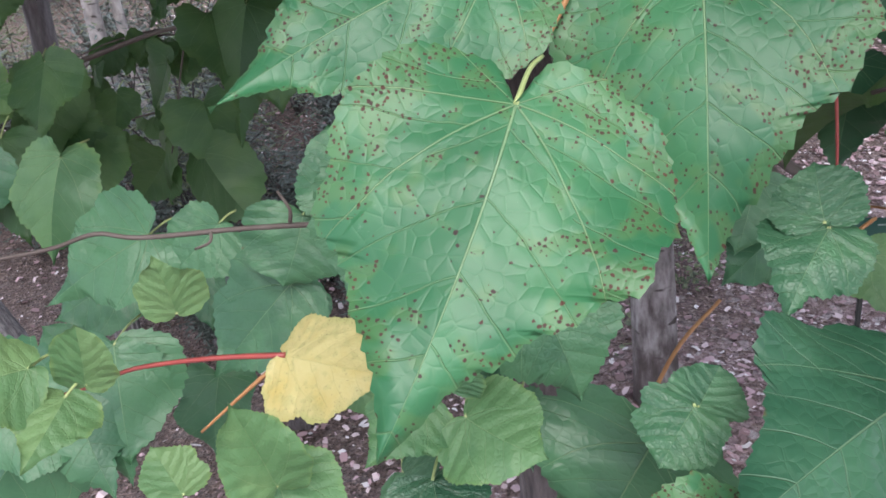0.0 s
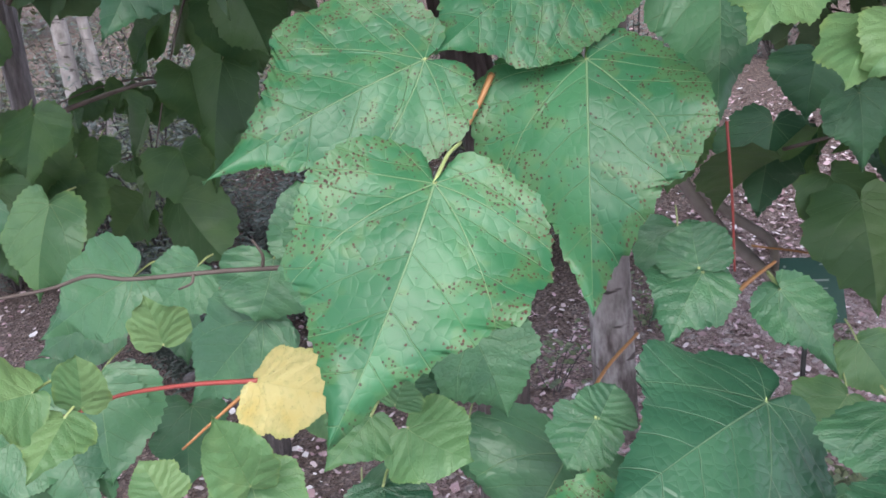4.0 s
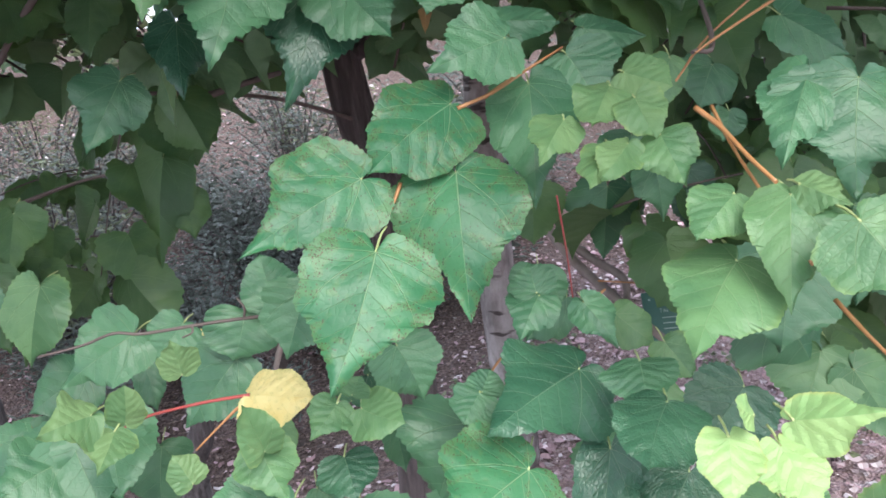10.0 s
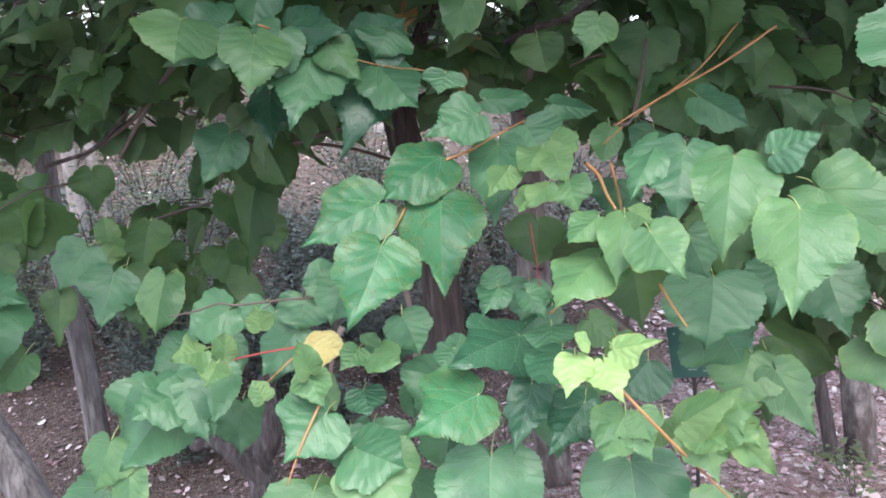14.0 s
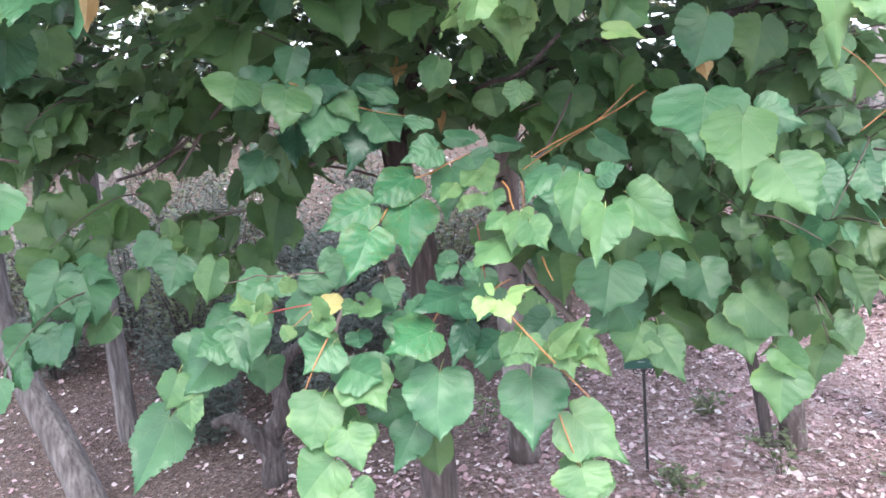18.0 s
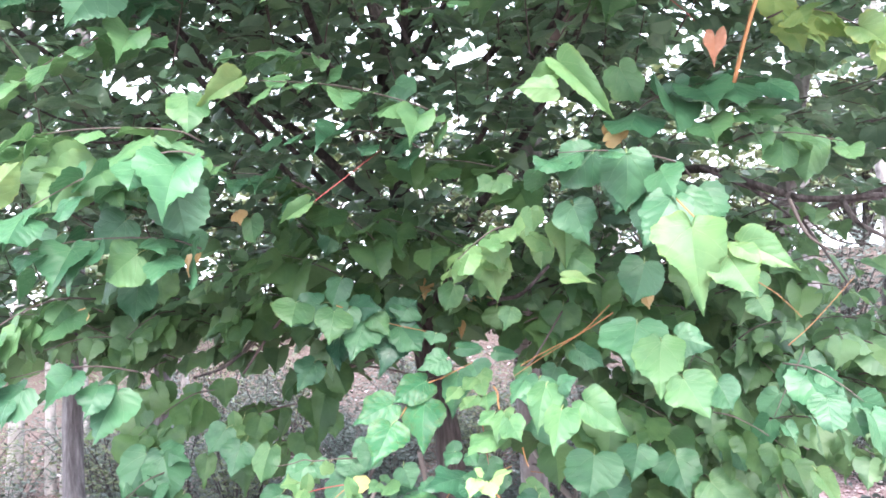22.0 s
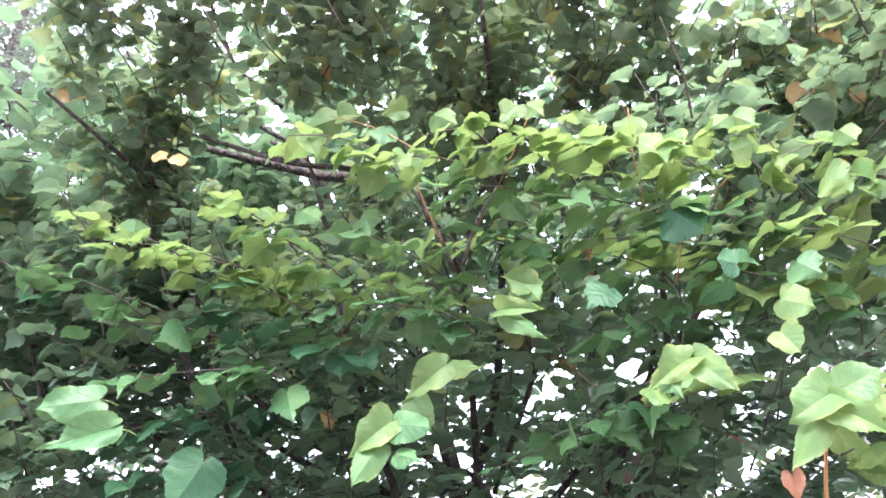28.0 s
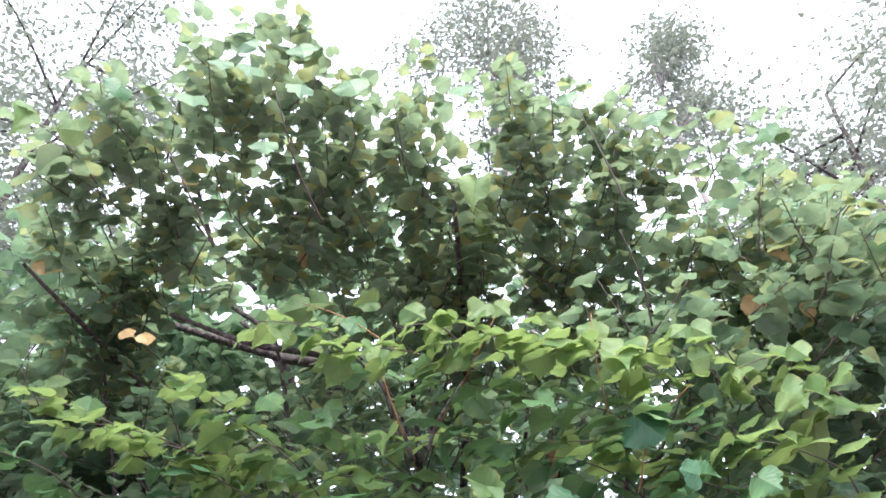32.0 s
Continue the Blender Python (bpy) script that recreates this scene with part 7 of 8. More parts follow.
shoot((0.244, 0.147, 1.994), (-0.109, 0.027, 2.055), 11, 0.082, "mid")
shoot((-0.026, 0.175, 2.167), (-0.191, 0.096, 2.152), 7, 0.075, "mid")
shoot((-0.395, 0.085, 2.347), (-0.703, -0.008, 2.319), 9, 0.102, "green")
shoot((-0.390, -0.031, 2.189), (-0.629, -0.090, 2.060), 8, 0.094, "mid")
shoot((-0.522, 0.032, 2.499), (-0.777, -0.039, 2.408), 8, 0.087, "green")
shoot((-0.293, -0.052, 1.694), (-0.570, -0.144, 1.675), 8, 0.116, "green")
shoot((-0.538, -0.055, 1.583), (-0.647, -0.115, 1.521), 8, 0.092, "mid")
shoot((-0.470, -0.010, 1.434), (-0.623, -0.088, 1.421), 7, 0.104, "green")
shoot((-0.217, 0.353, 2.611), (-0.481, 0.245, 2.667), 8, 0.087, "green")
shoot((0.166, 0.250, 1.959), (-0.074, 0.157, 1.964), 7, 0.094, "green")
shoot((0.685, 0.138, 2.252), (0.276, 0.043, 2.181), 10, 0.089, "mid")
shoot((0.790, 0.219, 1.975), (1.021, 0.182, 1.989), 7, 0.124, "green")
shoot((0.867, 0.195, 1.901), (0.984, 0.148, 1.899), 5, 0.100, "mid")
shoot((0.981, 0.169, 1.852), (1.159, 0.140, 1.809), 7, 0.080, "mid")
shoot((0.788, 0.059, 1.782), (0.545, -0.037, 1.800), 7, 0.116, "green")
shoot((0.982, -0.202, 2.096), (1.145, -0.238, 2.072), 7, 0.096, "lime")
shoot((1.028, -0.076, 2.030), (1.172, -0.096, 1.928), 8, 0.086, "lime")
shoot((0.800, -0.153, 2.228), (0.632, -0.225, 2.183), 6, 0.092, "lime")
shoot((1.051, 0.203, 1.330), (1.137, 0.170, 1.256), 5, 0.098, "green")
shoot((0.408, 0.090, 1.678), (0.318, 0.035, 1.606), 8, 0.069, "light")
shoot((-0.379, 0.144, 2.538), (-0.463, 0.063, 2.573), 7, 0.084, "green")
shoot((-0.135, 0.334, 1.891), (-0.320, 0.244, 1.909), 9, 0.092, "green")
shoot((-0.479, 0.083, 1.894), (-0.210, 0.060, 1.872), 8, 0.082, "mid")
shoot((-0.013, 0.581, 1.789), (-0.208, 0.458, 1.941), 9, 0.118, "shade")
shoot((0.406, 0.597, 1.935), (0.119, 0.493, 1.962), 9, 0.126, "shade")
shoot((0.038, 0.680, 1.833), (0.308, 0.684, 1.701), 9, 0.140, "shade")
shoot((-0.120, 0.700, 1.675), (-0.333, 0.592, 1.755), 9, 0.132, "shade")
shoot((-0.211, -0.238, 2.692), (-0.549, -0.393, 2.757), 10, 0.103, "lime")
shoot((0.167, -0.057, 2.683), (-0.158, -0.162, 2.640), 11, 0.087, "lime")
shoot((-0.212, -0.230, 2.417), (-0.634, -0.357, 2.382), 12, 0.091, "mid")
shoot((-0.096, -0.232, 2.725), (-0.183, -0.263, 2.608), 6, 0.089, "lime")
shoot((0.244, -0.086, 2.783), (0.029, -0.174, 2.745), 7, 0.087, "lime")
shoot((0.945, -0.083, 2.552), (0.568, -0.226, 2.575), 10, 0.097, "lime")
shoot((1.127, -0.114, 2.445), (0.882, -0.185, 2.355), 9, 0.098, "lime")
shoot((0.487, -0.009, 2.704), (0.308, -0.126, 2.749), 7, 0.080, "lime")
shoot((0.861, 0.015, 2.419), (0.582, -0.094, 2.402), 9, 0.100, "mid")
shoot((-0.758, -0.203, 2.896), (-0.878, -0.249, 2.801), 6, 0.092, "green")
shoot((-0.241, -0.015, 2.672), (-0.411, -0.128, 2.711), 8, 0.092, "green")
shoot((0.676, 0.100, 2.274), (0.412, 0.013, 2.212), 8, 0.096, "mid")
shoot((0.154, -0.470, 2.804), (-0.003, -0.569, 2.798), 8, 0.069, "lime")
shoot((0.340, -0.402, 2.757), (0.144, -0.490, 2.731), 9, 0.077, "lime")
shoot((0.407, -0.428, 2.803), (0.308, -0.491, 2.764), 5, 0.069, "lime")
shoot((0.572, -0.388, 2.707), (0.440, -0.509, 2.734), 9, 0.078, "lime")
shoot((0.674, -0.367, 2.701), (0.597, -0.469, 2.716), 6, 0.078, "lime")
shoot((0.858, -0.344, 2.630), (0.665, -0.456, 2.633), 9, 0.091, "lime")
shoot((1.001, -0.300, 2.604), (0.884, -0.424, 2.638), 8, 0.076, "lime")
shoot((1.183, -0.287, 2.625), (1.034, -0.347, 2.574), 7, 0.076, "lime")
shoot((1.241, -0.264, 2.529), (1.068, -0.329, 2.478), 7, 0.098, "lime")
shoot((0.527, -0.303, 2.672), (0.305, -0.412, 2.667), 10, 0.087, "light")
shoot((0.767, -0.255, 2.582), (0.548, -0.377, 2.592), 10, 0.091, "light")
shoot((0.969, -0.218, 2.497), (0.776, -0.345, 2.519), 9, 0.094, "light")
shoot((1.180, -0.213, 2.373), (0.968, -0.348, 2.401), 9, 0.101, "lime")
shoot((-0.353, -0.442, 2.666), (-0.520, -0.574, 2.700), 10, 0.067, "lime")
shoot((-0.196, -0.373, 2.612), (-0.395, -0.509, 2.645), 11, 0.072, "lime")
shoot((-0.126, -0.380, 2.716), (-0.209, -0.481, 2.728), 6, 0.074, "lime")
shoot((0.006, -0.272, 2.608), (-0.143, -0.432, 2.680), 8, 0.074, "light")
shoot((0.245, -0.212, 2.582), (0.073, -0.373, 2.651), 10, 0.074, "light")
shoot((-0.535, -0.377, 2.629), (-0.668, -0.495, 2.652), 7, 0.076, "mid")
shoot((-0.071, -0.224, 2.534), (-0.259, -0.388, 2.602), 9, 0.076, "mid")
shoot((0.247, -0.144, 2.500), (0.057, -0.261, 2.510), 9, 0.089, "mid")
shoot((0.524, -0.181, 2.602), (0.324, -0.297, 2.608), 9, 0.085, "mid")
shoot((1.016, -0.155, 2.348), (0.818, -0.293, 2.383), 9, 0.092, "mid")
shoot((0.743, -0.132, 2.505), (0.594, -0.244, 2.517), 7, 0.083, "mid")
shoot((-0.295, -0.246, 2.515), (-0.542, -0.386, 2.543), 9, 0.085, "mid")
shoot((-0.024, -0.115, 2.488), (-0.235, -0.248, 2.514), 8, 0.088, "green")
shoot((-0.197, -0.788, 3.704), (-0.167, -0.960, 3.763), 8, 0.081, "high")
shoot((-0.053, -0.790, 3.712), (0.021, -0.940, 3.755), 8, 0.081, "high")
shoot((0.074, -0.725, 3.666), (0.158, -0.860, 3.698), 9, 0.081, "high")
shoot((0.204, -0.602, 3.576), (0.293, -0.739, 3.610), 9, 0.081, "high")
shoot((-0.143, -0.721, 3.655), (-0.115, -0.854, 3.683), 8, 0.074, "high")
shoot((-0.408, -0.761, 3.549), (-0.437, -0.901, 3.580), 8, 0.077, "high")
shoot((-0.277, -0.689, 3.624), (-0.287, -0.803, 3.636), 8, 0.077, "high")
shoot((-0.462, -0.845, 3.295), (-0.553, -0.974, 3.315), 7, 0.083, "high")
shoot((0.475, -0.563, 3.683), (0.477, -0.735, 3.741), 9, 0.066, "high")
shoot((0.748, -0.529, 3.668), (0.749, -0.657, 3.691), 8, 0.066, "high")
shoot((0.633, -0.446, 3.599), (0.648, -0.618, 3.656), 9, 0.070, "high")
shoot((0.891, -0.429, 3.596), (0.927, -0.567, 3.628), 8, 0.070, "high")
shoot((1.157, -0.387, 3.448), (1.147, -0.516, 3.471), 8, 0.067, "high")
shoot((1.301, -0.319, 3.400), (1.277, -0.479, 3.447), 8, 0.067, "high")
shoot((1.408, -0.325, 3.283), (1.428, -0.472, 3.322), 8, 0.071, "high")
shoot((1.020, -0.347, 3.537), (0.980, -0.486, 3.567), 7, 0.070, "high")
shoot((-0.054, -0.578, 3.547), (-0.029, -0.715, 3.578), 9, 0.077, "high")
shoot((-0.481, -0.680, 3.482), (-0.553, -0.777, 3.479), 8, 0.077, "high")
shoot((0.327, -0.427, 3.572), (0.402, -0.590, 3.625), 9, 0.070, "high")
shoot((0.532, -0.334, 3.255), (0.560, -0.484, 3.296), 9, 0.067, "high")
shoot((-0.608, 1.336, 1.271), (-0.757, 1.240, 1.224), 8, 0.066, "shade")
shoot((-0.633, 1.359, 1.259), (-0.775, 1.279, 1.199), 9, 0.073, "shade")
shoot((-0.597, 1.326, 1.124), (-0.689, 1.259, 1.110), 6, 0.059, "shade")
shoot((0.126, 1.146, 1.585), (0.298, 1.104, 1.598), 8, 0.110, "shade")
shoot((0.750, 1.096, 1.520), (0.951, 1.055, 1.518), 9, 0.115, "shade")
shoot((0.409, 1.067, 1.548), (0.580, 1.024, 1.559), 8, 0.103, "shade")
shoot((0.659, 0.993, 1.225), (0.714, 0.908, 1.024), 8, 0.105, "shade")
shoot((0.772, 0.926, 1.039), (0.909, 0.869, 0.979), 8, 0.107, "shade")
for tone, label in (("shade", "dark shaded leaves"), ("green", "green leaves"), ("mid", "mid green leaves"), ("light", "fresh light green leaves"), ("lime", "yellowish green leaves"), ("high", "topmost yellowish green leaves")):
    leaf_cloud("foliage", LEAF.get(tone, CROWN_HIGH), linden, SHOOTS[tone], label=label, along=22)
rng = random.Random(77)
hang = []
for k in range(60):
    x, y = rng.uniform(0.75, 1.9), rng.uniform(0.72, 1.35)
    hang += spray(Vector((x, y, rng.uniform(1.02, 1.42))), Vector((0.3 + rng.gauss(0, 0.4), -0.5, -0.2 + rng.gauss(0, 0.2))), 0.22, 6, 0.095, rng)
leaf_cloud("foliage", LOW, linden, hang, label="low hanging green leaves", along=18)
leaf_cloud("foliage", LOW, linden, crown_spots(340, 1, (-2.0, 2.3, 1.1, 1.75, 1.3), lambda x, y, z: open_view(x, y, z) and y > 0.72 and gap(x, z), 0.09), label="dense green inner foliage", along=12)
inner = crown_spots(400, 2, (-2.2, 2.6, 1.6, 2.7, 2.0), lambda x, y, z: y > front(x, z) + 0.22 and gap(x, z), 0.082)
leaf_cloud("foliage", CROWN, linden, inner, label="dense green inner foliage", along=12)
outer = crown_spots(300, 4, (-1.9, 2.4, 1.75, 2.9, 0.35), lambda x, y, z: y > front(x, z) + 0.05 and gap(x, z), 0.07, 0.6)
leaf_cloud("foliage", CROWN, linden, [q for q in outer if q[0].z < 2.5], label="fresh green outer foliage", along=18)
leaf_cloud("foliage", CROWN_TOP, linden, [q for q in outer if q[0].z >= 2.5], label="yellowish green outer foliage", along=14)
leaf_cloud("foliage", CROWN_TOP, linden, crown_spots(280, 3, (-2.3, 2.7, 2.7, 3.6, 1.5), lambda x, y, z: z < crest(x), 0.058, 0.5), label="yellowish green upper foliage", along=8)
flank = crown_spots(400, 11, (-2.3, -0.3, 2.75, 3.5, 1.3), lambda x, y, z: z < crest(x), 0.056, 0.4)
# The lower flank takes the darker leaf colour to stand for its shade.
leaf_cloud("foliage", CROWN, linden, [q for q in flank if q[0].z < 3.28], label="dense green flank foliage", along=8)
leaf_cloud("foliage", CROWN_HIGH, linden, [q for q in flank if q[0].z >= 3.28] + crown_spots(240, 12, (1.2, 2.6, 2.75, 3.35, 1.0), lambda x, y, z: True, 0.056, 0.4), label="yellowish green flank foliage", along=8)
leaf_cloud("foliage", CROWN, linden, crown_spots(220, 5, (-1.0, 1.6, 1.75, 3.0, 1.5), lambda x, y, z: y > front(x, z) + 0.35, 0.08), label="dense green inner foliage", along=7)
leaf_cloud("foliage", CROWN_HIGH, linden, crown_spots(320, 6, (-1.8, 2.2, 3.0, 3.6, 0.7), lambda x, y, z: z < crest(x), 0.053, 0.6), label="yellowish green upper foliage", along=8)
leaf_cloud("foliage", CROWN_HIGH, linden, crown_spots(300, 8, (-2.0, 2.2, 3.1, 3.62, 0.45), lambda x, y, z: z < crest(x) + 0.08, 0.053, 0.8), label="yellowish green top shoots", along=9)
rng = random.Random(31)
for k in range(11):
    x = rng.uniform(-1.3, 1.6)
    foot = Vector((0.3 * x - 0.05, 1.15 - 0.2 * abs(x), rng.uniform(1.9, 2.6)))
    head = Vector((x, front(x, 3.3) + rng.uniform(0.15, 0.7), rng.uniform(3.1, 3.45)))
    bow = (foot + head) / 2 + Vector((0.25 * (head.x - foot.x), -0.12, -0.12))
    limb([foot, bow, head.lerp(bow, 0.3) + Vector((rng.gauss(0, 0.05), 0, 0.04)), head], rng.uniform(0.009, 0.015), 0.003, BARK, "", "branch", 7)
deepest = []
for k in range(230):
    x, y = rng.uniform(-1.3, 0.9), rng.uniform(1.3, 2.2)
    deepest += spray(Vector((x, y, rng.uniform(2.7, 4.2))), Vector((x, 0.3 + rng.gauss(0, 0.5), 0.3)), 0.26, 7, 0.075, rng)
for k in range(130):
    x, y = rng.uniform(-0.75, 0.2), rng.uniform(1.35, 2.0)
    deepest += spray(Vector((x, y, rng.uniform(3.2, 4.4))), Vector((x, rng.gauss(0, 0.5), 0.3)), 0.26, 7, 0.075, rng)
for k in range(420):
    x = rng.uniform(-2.4, 2.3)
    deepest += spray(Vector((x, rng.uniform(0.45, 1.35), rng.uniform(3.0, 4.6) - 0.2 * abs(x))), Vector((x, rng.gauss(0, 0.5), 0.2)), 0.3, 8, 0.088, rng)
for k in range(270):
    x = rng.uniform(-2.7, -0.7)
    deepest += spray(Vector((x, rng.uniform(-0.6, 0.5), rng.uniform(2.85, 3.55) + 0.3 * (x + 1.2))), Vector((-0.5, rng.gauss(0, 0.5), 0.2)), 0.28, 7, 0.075, rng)
for k in range(130):
    x = rng.uniform(1.3, 2.8)
    deepest += spray(Vector((x, rng.uniform(-0.2, 0.8), rng.uniform(2.6, 3.3))), Vector((0.5, rng.gauss(0, 0.5), 0.2)), 0.28, 7, 0.075, rng)
for k in range(170):
    x = rng.uniform(-2.1, 2.4)
    deepest += spray(Vector((x, rng.uniform(1.3, 2.3), rng.uniform(2.2, 3.4))), Vector((x, rng.gauss(0, 0.5), 0.1)), 0.28, 8, 0.09, rng)
for k in range(150):
    x = rng.uniform(-1.5, 0.2)
    deepest += spray(Vector((x, rng.uniform(0.1, 0.75), rng.uniform(3.3, 4.3))), Vector((rng.gauss(0, 0.6), rng.gauss(0, 0.5), 0.1)), 0.28, 8, 0.09, rng)
for k in range(160):
    x = rng.uniform(-2.0, 2.2)
    deepest += spray(Vector((x, rng.uniform(1.2, 2.2), rng.uniform(1.95, 3.0))), Vector((x, rng.gauss(0, 0.5), 0.1)), 0.28, 8, 0.09, rng)
leaf_cloud("foliage", CROWN, linden, deepest, label="dense green foliage round the trunk", along=7)
part("brushwood", TWIGS, GREY, linden)["kind"] = "stuff"


# ---- the plant label ----
GREEN_PLATE = plain("green_plate", (0.022, 0.075, 0.062), (0.032, 0.1, 0.082), 0.45, 20.0)
IRON = plain("black_iron", (0.012, 0.014, 0.014), (0.03, 0.033, 0.033), 0.55, 80.0)
WHITE = plain("white_lettering", (0.2, 0.27, 0.25), (0.3, 0.36, 0.34), 0.6)
sign = thing("plant_label", (0.905, 1.95, 0), "dark green plant label on a black iron post with scrolls", "sign")
sign.rotation_euler = (0, 0, radians(-3))
bm = bmesh.new()
bmesh.ops.create_cube(bm, size=1, matrix=Matrix.Diagonal((0.17, 0.006, 0.185, 1)))
bmesh.ops.bevel(bm, geom=bm.edges[:], offset=0.0015, segments=2, affect="EDGES")
plate = part("plate", bm, GREEN_PLATE, sign)
plate.matrix_local = pose(0, 0.0, 0.565, -32, 0, 0)
bm = bmesh.new()
bmesh.ops.create_cube(bm, size=1, matrix=pose(0, 0.015, 0.21) @ Matrix.Diagonal((0.012, 0.012, 0.62, 1)))
bmesh.ops.bevel(bm, geom=bm.edges[:], offset=0.0015, segments=1, affect="EDGES")
part("post", bm, IRON, sign, "square black iron post")
for sgn in (-1, 1):
    bm = bmesh.new()
    pts = [Vector((sgn * (0.007 + 0.021 - 0.021 * math.cos(a) * (1 - a / 9)), 0.012, 0.458 + 0.021 * math.sin(a) * (1 - a / 9) - 0.0)) for a in [k * 0.4 for k in range(20)]]
    tube(bm, pts, [0.0026] * len(pts), 6)
    part("scroll", bm, IRON, sign, "curled iron scroll")
    bm = bmesh.new()
    tube(bm, [(sgn * 0.075, 0.03, 0.487), (sgn * 0.045, 0.02, 0.478), (sgn * 0.008, 0.014, 0.44)], [0.002] * 3, 6)
    part("brace", bm, IRON, sign)


def lettering(words, size, x, z):
    cu = bpy.data.curves.new("words", "FONT")
    cu.body, cu.size, cu.extrude = words, size, 0.0004
    tmp = new("lettering", cu)
    me = bpy.data.meshes.new_from_object(tmp)
    bpy.data.objects.remove(tmp)
    me.materials.append(WHITE)
    ob = new("lettering", me)
    ob.parent = plate
    ob.matrix_local = pose(x, -0.0038, z, 90, 0, 0)


def bar(x, z, w, h):
    bm = bmesh.new()
    bmesh.ops.create_cube(bm, size=1, matrix=Matrix.Diagonal((w, 0.001, h, 1)))
    ob = part("text_bar", bm, WHITE, plate)
    ob.location = (x + w / 2, -0.0035, z)


lettering("Tilia", 0.017, -0.035, 0.022)
bar(0.005, 0.027, 0.045, 0.005)
bar(0.03, 0.072, 0.03, 0.004)
for k in range(3):
    bar(-0.03, 0.004 - 0.018 * k, 0.075 - 0.012 * k, 0.003)
bar(-0.03, -0.065, 0.03, 0.004)
bar(0.02, -0.072, 0.045, 0.004)
bm = bmesh.new()
tube(bm, [(-0.062, -0.004, 0.066), (-0.062, -0.0036, 0.066)], [0.004, 0.004], 10)
part("rivet", bm, WHITE, plate)


# ---- trees behind ----
def trunk_tree(name, label, base, pts, r0, r1, mat, foot=None):
    t = thing(name, base, label, "tree", "trunks behind the linden")
    stem("trunk", pts, r0, r1, mat, t, "", 12, 6, 0.1)
    if foot:
        stem("trunk_foot", [(0, 0, -0.08), (0, 0, 0.2), tuple(Vector(pts[0]).lerp(Vector(pts[1]), 0.5) + Vector((0, 0, foot)))], r0 * 1.12, r0 * 1.0, DARK_BARK, t, "dark rough foot of the trunk", 12, 6, 0.15)
    return t


def gz(x, y):
    return (x, y, height(x, y))


trunk_tree("slender_tree", "slender dark leaning stem beside the birch", gz(1.52, 2.26), [(0, 0, -0.1), (-0.06, 0.02, 0.35), (-0.2, 0.06, 0.95), (-0.4, 0.1, 1.8)], 0.03, 0.018, DARK_BARK)
trunk_tree("pale_tree", "pale grey trunk leaning among leaves", gz(-1.7, 2.6), [(0, 0, -0.1), (-0.03, 0, 0.6), (-0.06, 0, 1.5), (-0.1, 0.1, 5)], 0.055, 0.04, GREY_BARK)
trunk_tree("leaning_tree", "dark grey trunk leaning strongly to one side", gz(-1.48, 1.9), [(0, 0, -0.15), (-0.18, 0.05, 0.25), (-0.36, 0.1, 0.6), (-0.5, 0.2, 1.2), (-0.5, 0.3, 4)], 0.078, 0.04, GREY_BARK)
for x, y, h, r, lean in ((-2.72, 4.5, 6, 0.06, -0.05), (-2.55, 4.6, 6, 0.04, -0.12), (-3.62, 4.4, 6, 0.055, 0.04), (-3.48, 4.5, 6, 0.035, -0.04), (-4.1, 4.4, 6, 0.07, 0.03), (-3.93, 4.65, 6, 0.05, -0.02), (2.5, 4.6, 6, 0.06, 0.06), (3.6, 5.6, 6, 0.07, 0.02), (4.6, 7.2, 6, 0.1, -0.04), (-1.2, 9.0, 4, 0.08, 0.03), (1.6, 9.4, 4, 0.08, -0.02)):
    trunk_tree("pale_tree", "slim pale birch trunk on the slope behind", gz(x, y), [(0, 0, -0.2), (lean, 0, 1.2), (lean * 2.2, 0, 3), (lean * 3, 0, h)], r, r * 0.5, PALE_BARK)
twisted = thing("old_stump", gz(-0.72, 2.0), "dark twisted old vine trunk", "tree")
stem("trunk", [(-0.02, 0.0, -0.1), (0.0, 0, 0.08), (-0.01, 0.02, 0.2), (0.06, 0, 0.33), (0.05, 0.03, 0.5), (0.12, 0.05, 0.58), (0.22, 0.05, 0.62)], 0.062, 0.022, DARK_BARK, twisted, "", 10, 6, 0.25)
stem("fork", [(0.02, 0, 0.12), (-0.08, -0.03, 0.25), (-0.17, 0, 0.3), (-0.26, 0, 0.28)], 0.045, 0.022, DARK_BARK, twisted, "", 9, 6, 0.25)


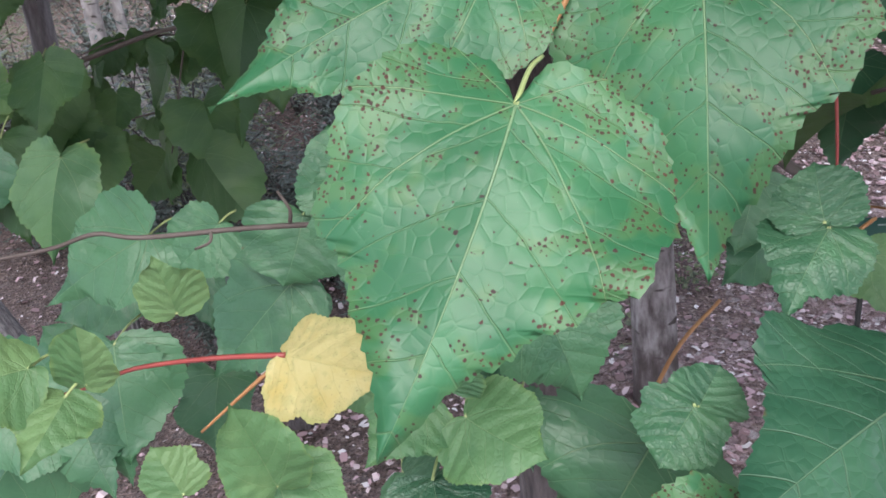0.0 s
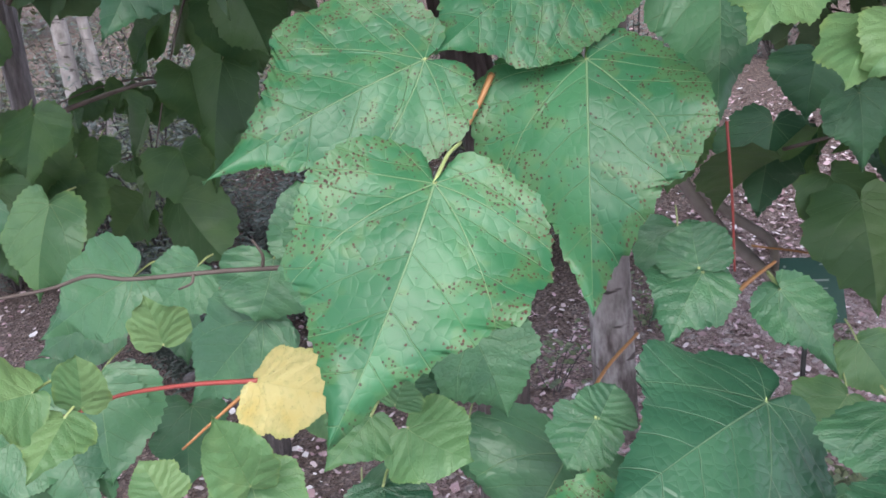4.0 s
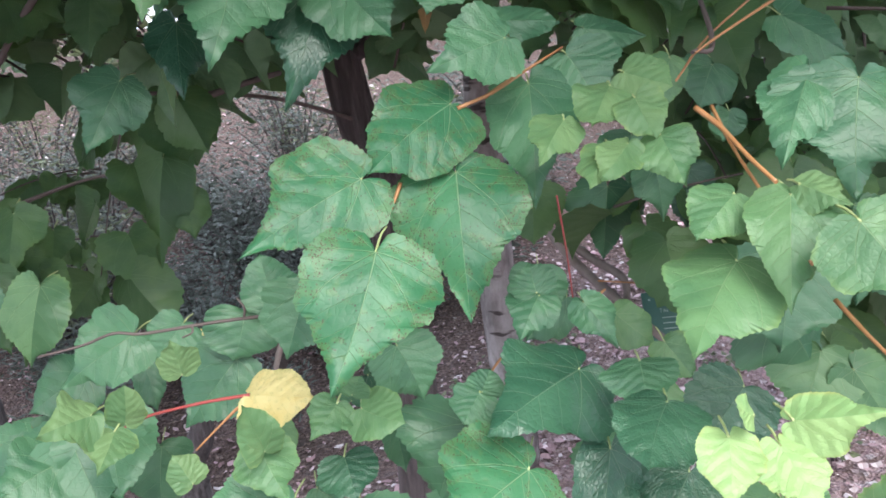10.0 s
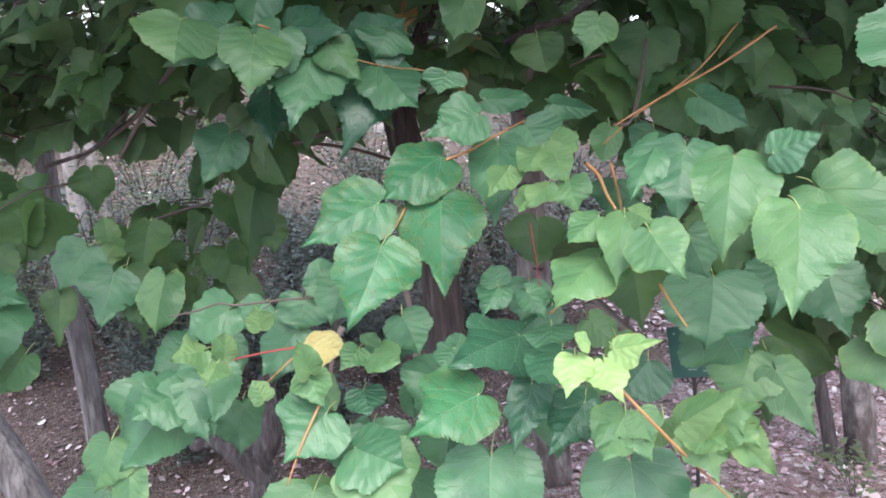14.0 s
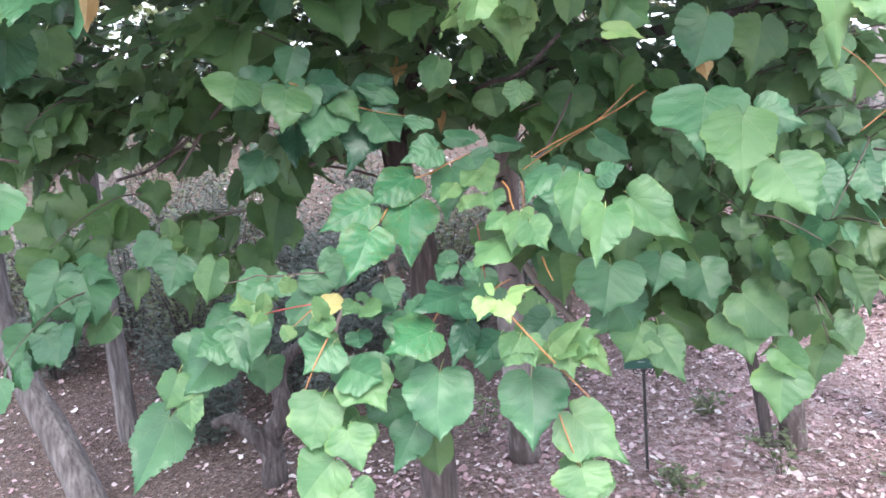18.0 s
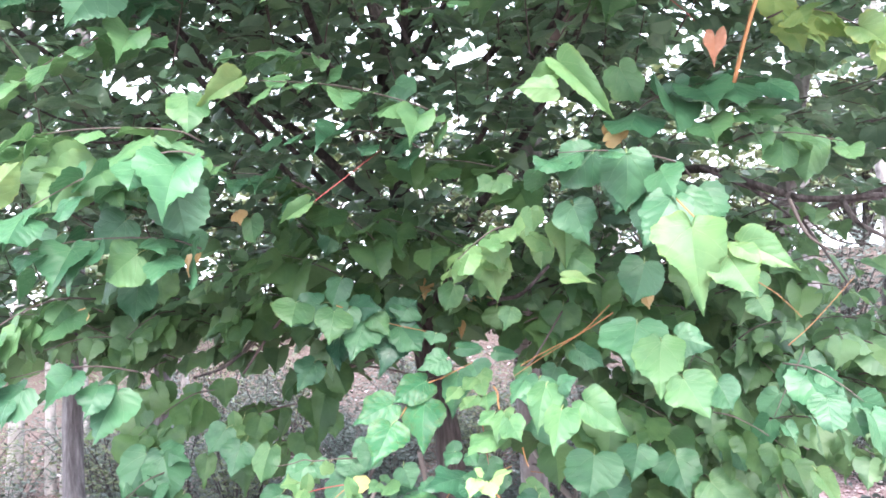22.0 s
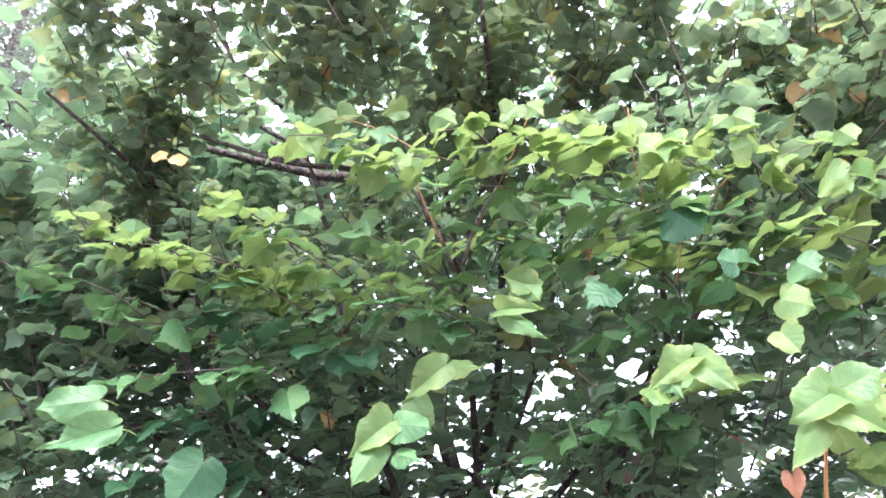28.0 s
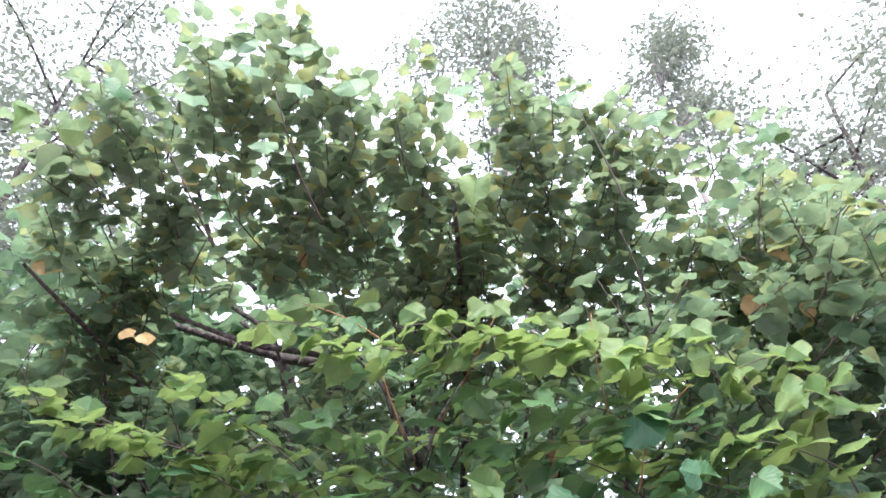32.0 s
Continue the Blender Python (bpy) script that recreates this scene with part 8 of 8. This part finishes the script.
def bush(name, label, at, size, count, leafsize, mat, seed, slim=0.5, category="bush", twigs=14):
    """Stems that fan out from the ground and carry small leaves."""
    rng = random.Random(seed)
    t = thing(name, at, label, category)
    ends = []
    sx, sy, sz = size
    for k in range(twigs):
        a = rng.random() * 6.28
        e = Vector((math.cos(a) * sx * rng.uniform(0.2, 0.9), math.sin(a) * sy * rng.uniform(0.2, 0.9), sz * rng.uniform(0.5, 1.0)))
        c = curve([(0, 0, -0.05), e * 0.45 + Vector((0, 0, sz * 0.15)), e], 4)
        bm = bmesh.new()
        tube(bm, c, [0.008 * sz * (1 - 0.8 * i / len(c)) for i in range(len(c))], 5)
        part("stem", bm, DARK_BARK, t)
        ends.append(c)
    spots = []
    while len(spots) < count:
        c = ends[rng.randrange(len(ends))]
        p0 = c[rng.randrange(2, len(c))] + Vector((rng.gauss(0, sx * 0.16), rng.gauss(0, sy * 0.16), rng.gauss(0, sz * 0.1)))
        if p0.z < 0.02:
            continue
        a = rng.random() * 6.28
        spots.append((p0 + Vector(at), Vector((math.cos(a), math.sin(a), rng.uniform(-0.4, 0.8))), Vector((rng.gauss(0, 0.6), rng.gauss(0, 0.6) - 0.2, 1)), leafsize * rng.uniform(0.6, 1.3)))
    leaf_cloud("foliage", mat, t, spots, "round", 2, slim=slim)
    return t


for k, (x, y, s) in enumerate(((-1.15, 3.3, 0.8), (-1.7, 3.6, 0.9), (-0.7, 3.7, 0.7), (-2.6, 3.4, 0.8), (-1.2, 2.5, 0.5), (-0.55, 2.5, 0.4), (0.1, 3.6, 0.6), (-0.2, 4.4, 0.9), (-0.9, 3.0, 0.8), (-1.5, 2.9, 0.7), (-0.4, 3.2, 0.7), (-1.0, 4.0, 1.0), (-1.9, 4.1, 1.0), (0.5, 4.2, 0.8), (-1.3, 4.6, 1.0), (-2.2, 4.8, 1.1), (-3.2, 4.4, 1.0), (0.9, 5.0, 0.9), (2.6, 4.2, 1.0), (3.4, 3.6, 1.0))):
    bush("grey_shrub", "low grey-green shrub with narrow leaves", gz(x, y), (0.5 * s, 0.5 * s, 0.75 * s), 2200, 0.041, SCRUB, 20 + k, 0.26)
rng = random.Random(401)
for k in range(24):
    x, y = -3.9 + 4.6 * (k % 12) / 11 + rng.gauss(0, 0.15), (3.9 if k < 12 else 5.4) + rng.gauss(0, 0.3)
    size = rng.uniform(0.9, 1.35) * (1.0 if k < 12 else 1.25)
    bush("grey_shrub", "waist-high grey-green shrub with narrow leaves", gz(x, y), (0.5 * size, 0.45 * size, 0.8 * size), 1500, 0.05, SCRUB if k % 3 else HEDGE, 420 + k, 0.3)
for k, (x, y, s) in enumerate(((1.45, 1.95, 0.2), (1.0, 1.7, 0.14), (1.9, 1.75, 0.18), (0.6, 2.9, 0.2), (0.2, 2.4, 0.3), (2.6, 2.0, 0.25), (1.3, 2.6, 0.15))):
    bush("ground_plant", "small green weed growing through the litter", gz(x, y), (s, s, s), 110, 0.03, HEDGE, 60 + k, 0.8, "plant", 6)
for k, (x, y, s) in enumerate(((-6.5, 9, 2.4), (-4.0, 10, 2.6), (-1.5, 11, 2.7), (1.2, 11.5, 2.6), (4.0, 10.5, 2.6), (6.8, 9.0, 2.5), (9.0, 7.0, 2.4), (-8.5, 6.5, 2.4))):
    bush("hedge_bush", "tall olive green bush on the slope behind", gz(x, y), (s * 0.75, s * 0.6, s * 1.05), 2400, 0.15, HEDGE, 90 + k, 0.6, "bush", 20)
for k, (x, y, s) in enumerate(((-13, 12, 4.6), (-9, 14, 4.8), (-5, 15, 5.0), (-1, 15.5, 4.8), (3, 15.5, 5.0), (7, 14.5, 4.8), (11, 12.5, 4.6), (14, 9, 4.2))):
    bush("hedge_bush", "tall dark thicket on the slope behind", gz(x, y), (s * 0.75, s * 0.5, s * 1.0), 2200, 0.28, HEDGE, 190 + k, 0.6, "bush", 16)
for k, (x, y, s) in enumerate(((3.1, 3.9, 1.5), (4.4, 4.8, 1.9), (3.3, 6.2, 1.8), (5.6, 6.0, 2.2), (2.2, 6.6, 1.5))):
    bush("grey_shrub", "tall grey-green shrub with small leaves", gz(x, y), (s * 0.55, s * 0.5, s), 2200, 0.07, SCRUB, 290 + k, 0.45, "bush", 18)


def tall_tree(label, at, h, r, crown, count, leafsize, mat, seed, barkmat=DARK_BARK, lean=(0, 0), foot=0.0, low=0.4):
    rng = random.Random(seed)
    t = thing("tall_tree", at, label, "tree", "tall trees behind")
    top = Vector((lean[0], lean[1], h))
    axis = curve([(0, 0, -0.2), (0, 0.03, 1.6), top * 0.5, top * 0.75, top], 6)
    bm = bmesh.new()
    tube(bm, axis, [r * (1 - 0.85 * i / (len(axis) - 1)) for i in range(len(axis))], 10, 0.12, seed)
    part("trunk", bm, barkmat, t)
    if foot:
        bm = bmesh.new()
        c = axis[:2] + [axis[1].lerp(axis[2], foot)]
        tube(bm, c, [r * 1.14, r * 1.07, r * 1.02], 12, 0.2, seed)
        part("trunk_foot", bm, DARK_BARK, t, "dark rough foot of the trunk")
    tips = []
    for k in range(26):
        s = axis[rng.randrange(int(len(axis) * low), len(axis))]
        a = rng.random() * 6.28
        e = s + Vector((math.cos(a) * crown * rng.uniform(0.4, 1), math.sin(a) * crown * rng.uniform(0.4, 1), crown * rng.uniform(0.0, 0.6)))
        c = curve([s, (s + e) / 2 + Vector((0, 0, 0.15)), e], 4)
        bm = bmesh.new()
        tube(bm, c, [r * 0.16 * (1 - 0.8 * i / len(c)) for i in range(len(c))], 6)
        part("limb", bm, barkmat, t)
        tips.append(c)
    spots = []
    for k in range(count):
        c = tips[rng.randrange(len(tips))]
        p0 = c[rng.randrange(len(c) // 3, len(c))] + Vector((rng.gauss(0, crown * 0.145), rng.gauss(0, crown * 0.145), rng.gauss(0, crown * 0.13)))
        a = rng.random() * 6.28
        spots.append((p0 + Vector(at), Vector((math.cos(a), math.sin(a), rng.uniform(-0.6, 0.4))), Vector((rng.gauss(0, 0.7), rng.gauss(0, 0.7), 0.8)), leafsize * rng.uniform(0.6, 1.3)))
    leaf_cloud("foliage", mat, t, spots, "round", 2, slim=0.6)
    return t


oak = tall_tree("dark trunked evergreen oak with small grey-green leaves", gz(2.2, 2.3), 7.2, 0.1, 1.6, 19000, 0.05, OAK, 7, DARK_BARK, (1.7, -0.4), 0, 0.35)
tall_tree("tall evergreen tree with small grey-green leaves", gz(-3.3, 1.6), 8.0, 0.085, 1.5, 19000, 0.05, OAK, 8, DARK_BARK, (0.8, -1.1), 0, 0.6)
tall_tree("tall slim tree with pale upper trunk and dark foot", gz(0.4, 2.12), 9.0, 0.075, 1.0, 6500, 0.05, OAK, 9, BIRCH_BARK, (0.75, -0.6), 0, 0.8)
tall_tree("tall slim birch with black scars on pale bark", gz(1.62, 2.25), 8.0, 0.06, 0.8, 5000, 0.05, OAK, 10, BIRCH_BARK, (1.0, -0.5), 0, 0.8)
rng = random.Random(512)
low = []
for k in range(10):
    a = Vector((2.24 + rng.gauss(0, 0.03), 2.3, rng.uniform(0.5, 1.15)))
    b = a + Vector((rng.uniform(-0.55, 0.35), rng.uniform(-0.45, 0.2), rng.uniform(-0.1, 0.35)))
    stem("low_bough", [a - oak.location, (a + b) / 2 - oak.location + Vector((0, 0, 0.08)), b - oak.location], 0.014, 0.004, DARK_BARK, oak, "", 6, 4)
    for j in range(330):
        q = a.lerp(b, rng.uniform(0.2, 1.1)) + Vector((rng.gauss(0, 0.1), rng.gauss(0, 0.1), rng.gauss(0, 0.11)))
        turn = rng.random() * 6.28
        low.append((q, Vector((math.cos(turn), math.sin(turn), rng.uniform(-0.5, 0.4))), Vector((rng.gauss(0, 0.6), rng.gauss(-0.3, 0.5), 0.8)), 0.04 * rng.uniform(0.6, 1.3)))
leaf_cloud("foliage", SCRUB, oak, low, "round", 3, label="grey-green leaves of the low boughs", slim=0.6)
